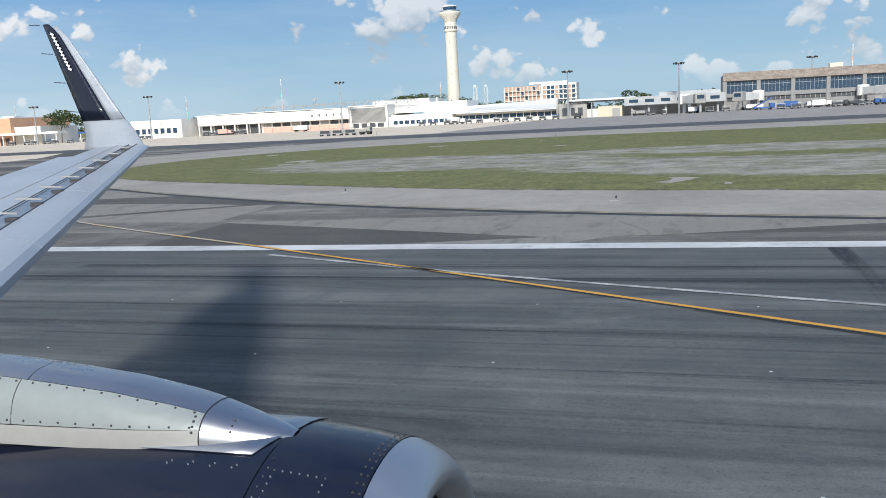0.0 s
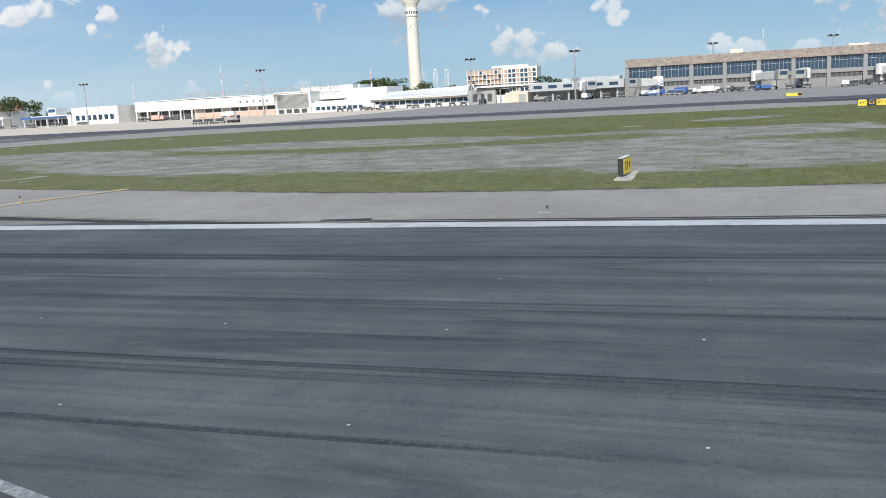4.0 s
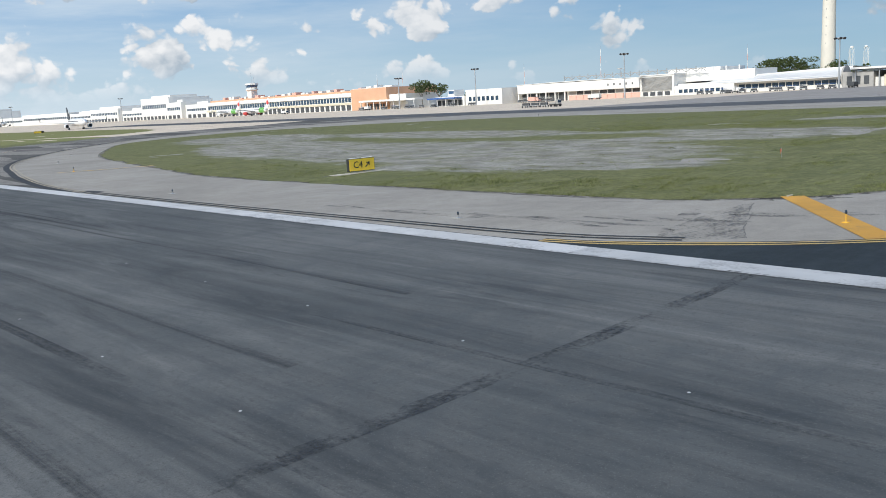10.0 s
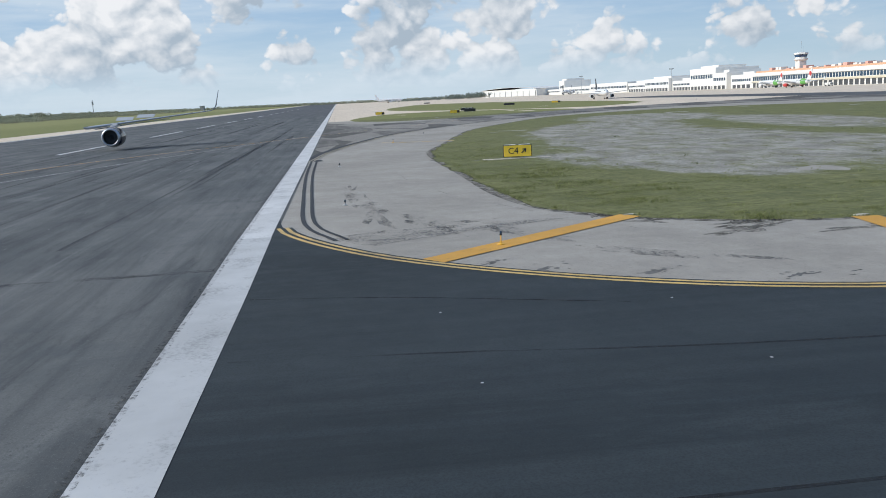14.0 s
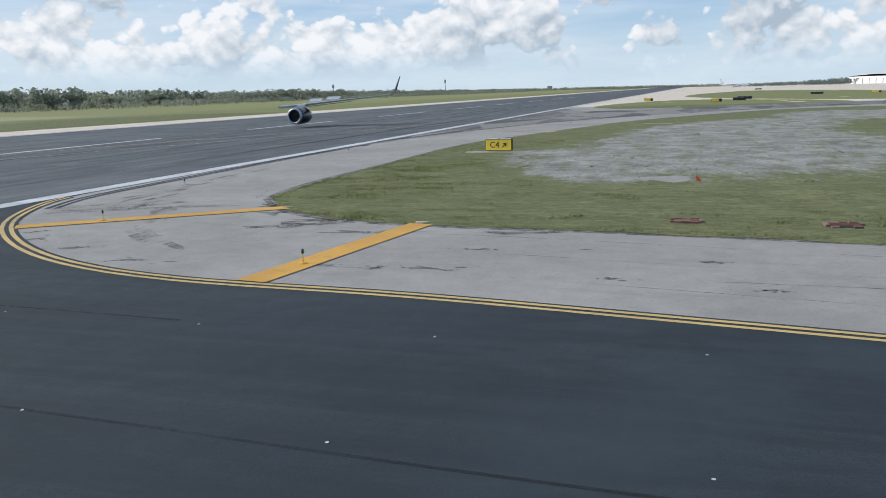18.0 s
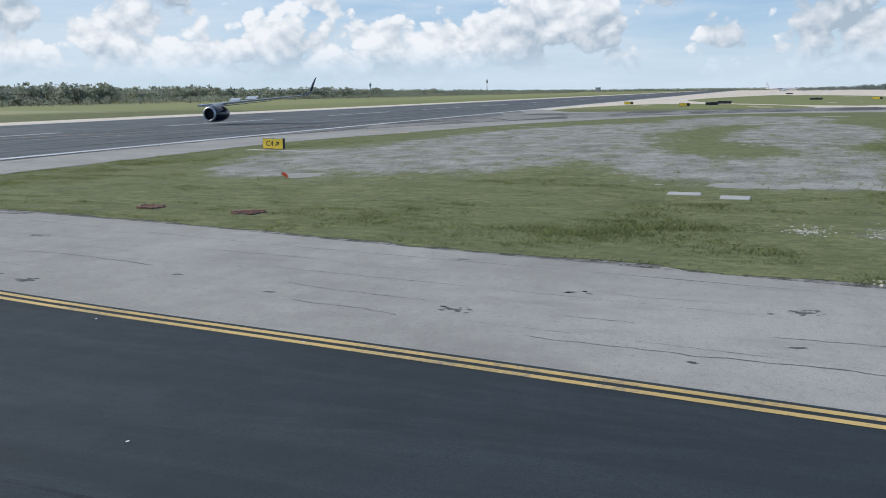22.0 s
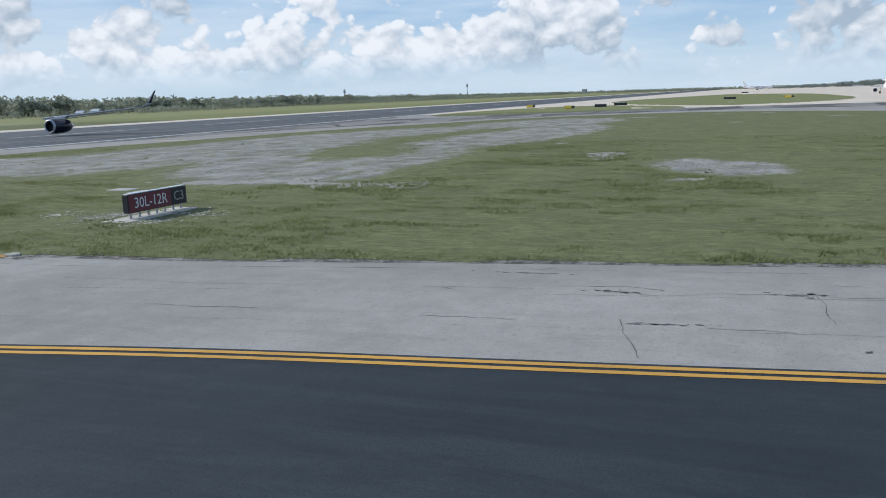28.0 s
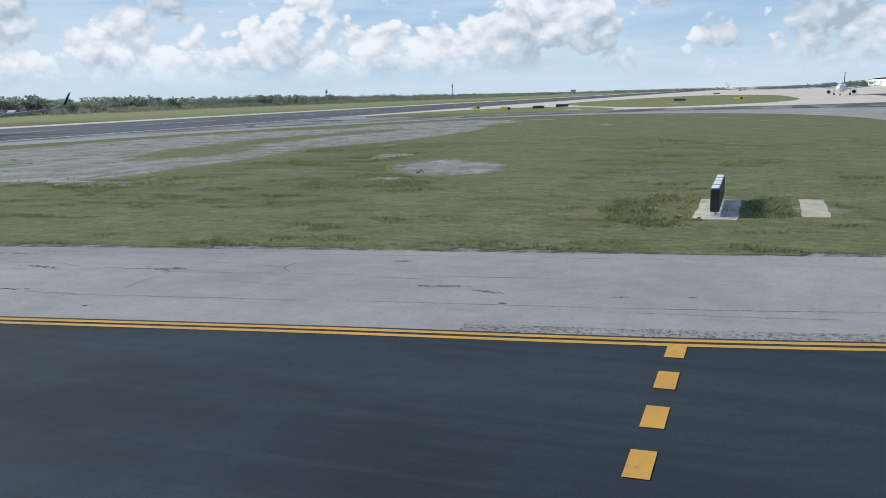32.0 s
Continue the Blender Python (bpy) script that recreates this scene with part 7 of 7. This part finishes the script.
        for r0, r1 in zip(rows, rows[1:]):
            for i in range(4):
                bm.faces.new((r0[i][0], r0[i + 1][0], r1[i + 1][0], r1[i][0]))
                bm.faces.new((r0[i][1], r1[i][1], r1[i + 1][1], r0[i + 1][1]))
            for i in (0, 4):
                bm.faces.new((r0[i][0], r1[i][0], r1[i][1], r0[i][1]))
        for r0 in (rows[0], rows[-1]):
            for i in range(4):
                bm.faces.new((r0[i][0], r0[i][1], r0[i + 1][1], r0[i + 1][0]))
        bmesh.ops.recalc_face_normals(bm, faces=bm.faces)
        return bm

    part("winglet_root", blade(0.0, 1.0, 0.0, 0.215), M_WINGGREY, w, "pale grey winglet root", smooth=True)
    part("winglet_edge", blade(0.0, 0.30, 0.216, 0.97), M_WINGGREY, w, "pale winglet leading edge", smooth=True)
    part("winglet_panel", blade(0.302, 1.0, 0.216, 0.99), M_NAVY, w, "dark blue winglet panel", smooth=True)
    for k in range(11):
        u = 0.905 - k * 0.028
        bend = 0.55 + 0.42 * (u - 0.3)
        a, b = edges(u)
        x = a + (b - a) * 0.62
        part("lettering_bar", boxed(-0.045, 0.045, -0.004, 0.004, -0.022, 0.022), M_SIGNWHITE, w, "illegible white lettering bar").matrix_local = Matrix.Translation(Vector((x, 14.75 + bend - 0.062, 4.16 + 2.66 * u)) + off) @ pose(0, 0, 0, 0, 28, 0)
    for k in range(4):
        u = 0.98 - k * 0.23
        part("static_wick", rods(((edges(u)[1], 15.2 + 0.3 * u, 4.16 + 2.66 * u), (edges(u)[1] - 0.28, 15.2 + 0.3 * u, 4.19 + 2.66 * u), 0.008), n=4), M_RIVET, w).location = off
    return w


def engine(wing_thing):
    """Nacelle under the wing, and the pylon fairing that grows out of its crown."""
    cz = 1.603
    place = (3.0, 0, cz)
    e = part("engine", lathe([(-2.165, 1.188), (-2.6, 1.19), (-3.4, 1.18), (-4.4, 1.10), (-5.2, 0.92), (-5.25, 0.85)], 64, "X", place), M_NAVY, wing_thing, "dark blue engine nacelle", smooth=True)
    e.matrix_local = pose(3.0, -1.85, 0)
    lip = lathe([(-1.575, 1.112), (-1.51, 1.090), (-1.44, 1.058), (-1.375, 1.010), (-1.33, 0.955), (-1.32, 0.915), (-1.345, 0.860), (-1.5, 0.82)], 64, "X", place)
    part("inlet_lip", lip, M_LIP, e, "polished inlet lip", smooth=True)
    part("inlet_duct", lathe([(-1.5, 0.82), (-2.2, 0.86)], 40, "X", place), M_BLACK, e, smooth=True)
    part("fan", lathe([(-2.15, 0.86), (-2.1, 0.3), (-1.8, 0.02)], 24, "X", place), M_BLACK, e)
    part("fan_cowl", lathe([(-1.58, 1.115), (-1.75, 1.143), (-2.0, 1.175), (-2.16, 1.187)], 64, "X", place), M_NAVY, e, "dark blue fan cowl", smooth=True)
    part("nozzle", lathe([(-5.2, 0.66), (-6.0, 0.48), (-6.6, 0.05)], 24, "X", place), M_SILVER, e, smooth=True)

    def on_cowl(x, a, up=0.0):
        """A place on the nacelle at a degrees round from its inner side."""
        r = float(np.interp(-x, [1.58, 1.75, 2.0, 2.165, 2.6, 3.4, 4.4, 5.2], [1.115, 1.143, 1.175, 1.188, 1.19, 1.18, 1.10, 0.92])) + up
        return x + 3.0, -r * math.cos(radians(a)), cz + r * math.sin(radians(a))

    def skin(name, x0, x1, low, high, up, material, label="", n=16, m=6):
        """A thin plate laid on the nacelle between two angles, which may change along it."""
        bm = bmesh.new()
        rows = [[bm.verts.new(on_cowl(x0(low + (high - low) * k / m) + (x1 - x0(low + (high - low) * k / m)) * i / n, low + (high - low) * k / m, up)) for k in range(m + 1)] for i in range(n + 1)]
        for r0, r1 in zip(rows, rows[1:]):
            for k in range(m):
                bm.faces.new((r0[k], r1[k], r1[k + 1], r0[k + 1]))
        bmesh.ops.recalc_face_normals(bm, faces=bm.faces)
        bmesh.ops.solidify(bm, geom=bm.faces[:], thickness=0.006)
        return part(name, bm, material, e, label, smooth=True)

    skin("pylon_sill", lambda a: -2.13 - 0.008 * max(0, 92 - a), -5.0, 76.5, 112, 0.010, M_SILVER, "bare metal skirt on the nacelle crown")

    # pylon fairing: upright sides, rounded crown
    def crown(x):
        return (float(np.interp(-x, [2.12, 2.24, 2.41, 2.64, 2.8, 3.17, 3.6, 4.09, 5.4], [0.055, 0.095, 0.145, 0.215, 0.255, 0.325, 0.375, 0.42, 0.46])),
                float(np.interp(-x, [2.12, 2.24, 2.41, 2.64, 3.0, 3.6, 5.4], [0.06, 0.125, 0.185, 0.245, 0.285, 0.305, 0.33])))

    def flank(x, a):
        """A place on the fairing; a runs over it from 0 to 1."""
        rise, half = crown(x)
        c, k = math.cos(math.pi * a), math.sin(math.pi * a)
        return x + 3.0, -half * math.copysign(abs(c) ** 0.80, c), cz + 1.14 + rise * abs(k) ** 0.80

    def foot(x):
        rise = crown(x)[0]
        return math.asin(min(1, (0.115 / rise)) ** 1.25) / math.pi if rise > 0.115 else 0.5

    def strip(name, x0, x1, a0, a1, material, label="", n=22, m=8):
        bm = bmesh.new()
        rows = []
        for i in range(n + 1):
            x = x0 + (x1 - x0) * i / n
            lo, hi = a0(x), a1(x)
            rows.append([bm.verts.new(flank(x, lo + (hi - lo) * k / m)) for k in range(m + 1)])
        for r0, r1 in zip(rows, rows[1:]):
            for k in range(m):
                bm.faces.new((r0[k], r1[k], r1[k + 1], r0[k + 1]))
        bmesh.ops.recalc_face_normals(bm, faces=bm.faces)
        return part(name, bm, material, e, label, smooth=True)

    TOP = 0.335
    strip("pylon_nose", -2.12, -2.60, lambda x: 0.0, lambda x: 1.0, M_SILVER, "bare metal pylon nose", m=18)
    # matt grey instead of metal: gap shade and nacelle reflection put into the colour
    strip("pylon_wall", -2.604, -5.4, lambda x: 0.0, foot, M_LOUVRE, "pylon foot, greyed for the dark gap along it")
    strip("pylon_side", -2.604, -3.78, lambda x: foot(x) + 0.004, lambda x: TOP, M_FAIRING, "pale grey riveted pylon panel")
    strip("pylon_side", -3.786, -5.4, lambda x: foot(x) + 0.004, lambda x: TOP, M_FAIRING, "pale grey riveted pylon panel")
    strip("pylon_cap", -2.604, -3.74, lambda x: TOP + 0.004, lambda x: 1.0, M_SILVER, "bare metal pylon cap", m=12)
    strip("pylon_cap", -3.746, -5.4, lambda x: TOP + 0.004, lambda x: 1.0, M_SILVER, "bare metal pylon cap", m=12)
    seam = bmesh.new()
    for a, b in ((0.01, 0.98),):
        for k in range(16):
            u, v = a + (b - a) * k / 16, a + (b - a) * (k + 1) / 16
            rod(seam, flank(-2.602, u), flank(-2.602, v), 0.0045, n=5)
    part("panel_seam", seam, M_RIVET, e)

    def dot_mesh(name, r, material):
        bm = bmesh.new()
        bmesh.ops.create_cone(bm, cap_ends=True, segments=7, radius1=r, radius2=r * 0.7, depth=0.008)
        me = bpy.data.meshes.new(name)
        bm.to_mesh(me)
        bm.free()
        me.materials.append(material)
        return me

    dark, pale = dot_mesh("rivet", 0.0085, M_RIVET), dot_mesh("pale_rivet", 0.0055, M_STEEL)

    def add_rivet(me, at, out):
        o = new("rivet", me)
        o.parent = e
        o.matrix_local = Matrix.Translation(at) @ Vector(out).to_track_quat("Z", "Y").to_matrix().to_4x4()

    for k in range(22):
        x = -2.66 - k * 0.115
        add_rivet(dark, flank(x, foot(x) + 0.022), (0, -1, 0.35))
        add_rivet(dark, flank(x, TOP - 0.018), (0, -0.7, 0.7))
    for k in range(4):
        add_rivet(dark, flank(-2.645, 0.13 + k * 0.05), (0, -1, 0.4))
    for k in range(3):
        add_rivet(dark, flank(-2.44, 0.18 + k * 0.08), (0, -1, 0.5))
    for k in range(34):
        a = 8 + k * 3.4
        for x in (-1.600, -1.635):
            at = on_cowl(x, a, 0.002)
            add_rivet(dark, at, (0, -math.cos(radians(a)), math.sin(radians(a))))
    for x0, x1, a0, a1 in ((-1.80, -2.08, 58, 72), (-2.12, -2.12, 56, 76)):
        for k in range(7):
            t = k / 6
            for x, a in ((x0 + (x1 - x0) * t, a0), (x0 + (x1 - x0) * t, a1), (x0, a0 + (a1 - a0) * t), (x1, a0 + (a1 - a0) * t)):
                add_rivet(pale, on_cowl(x, a, 0.002), (0, -math.cos(radians(a)), math.sin(radians(a))))
    for k in range(8):
        add_rivet(pale, on_cowl(-2.3 - 0.13 * (k // 2) - 0.02 * (k % 2), 72.5 - (k % 2), 0.002), (0, -0.3, 0.95))


engine(wing())
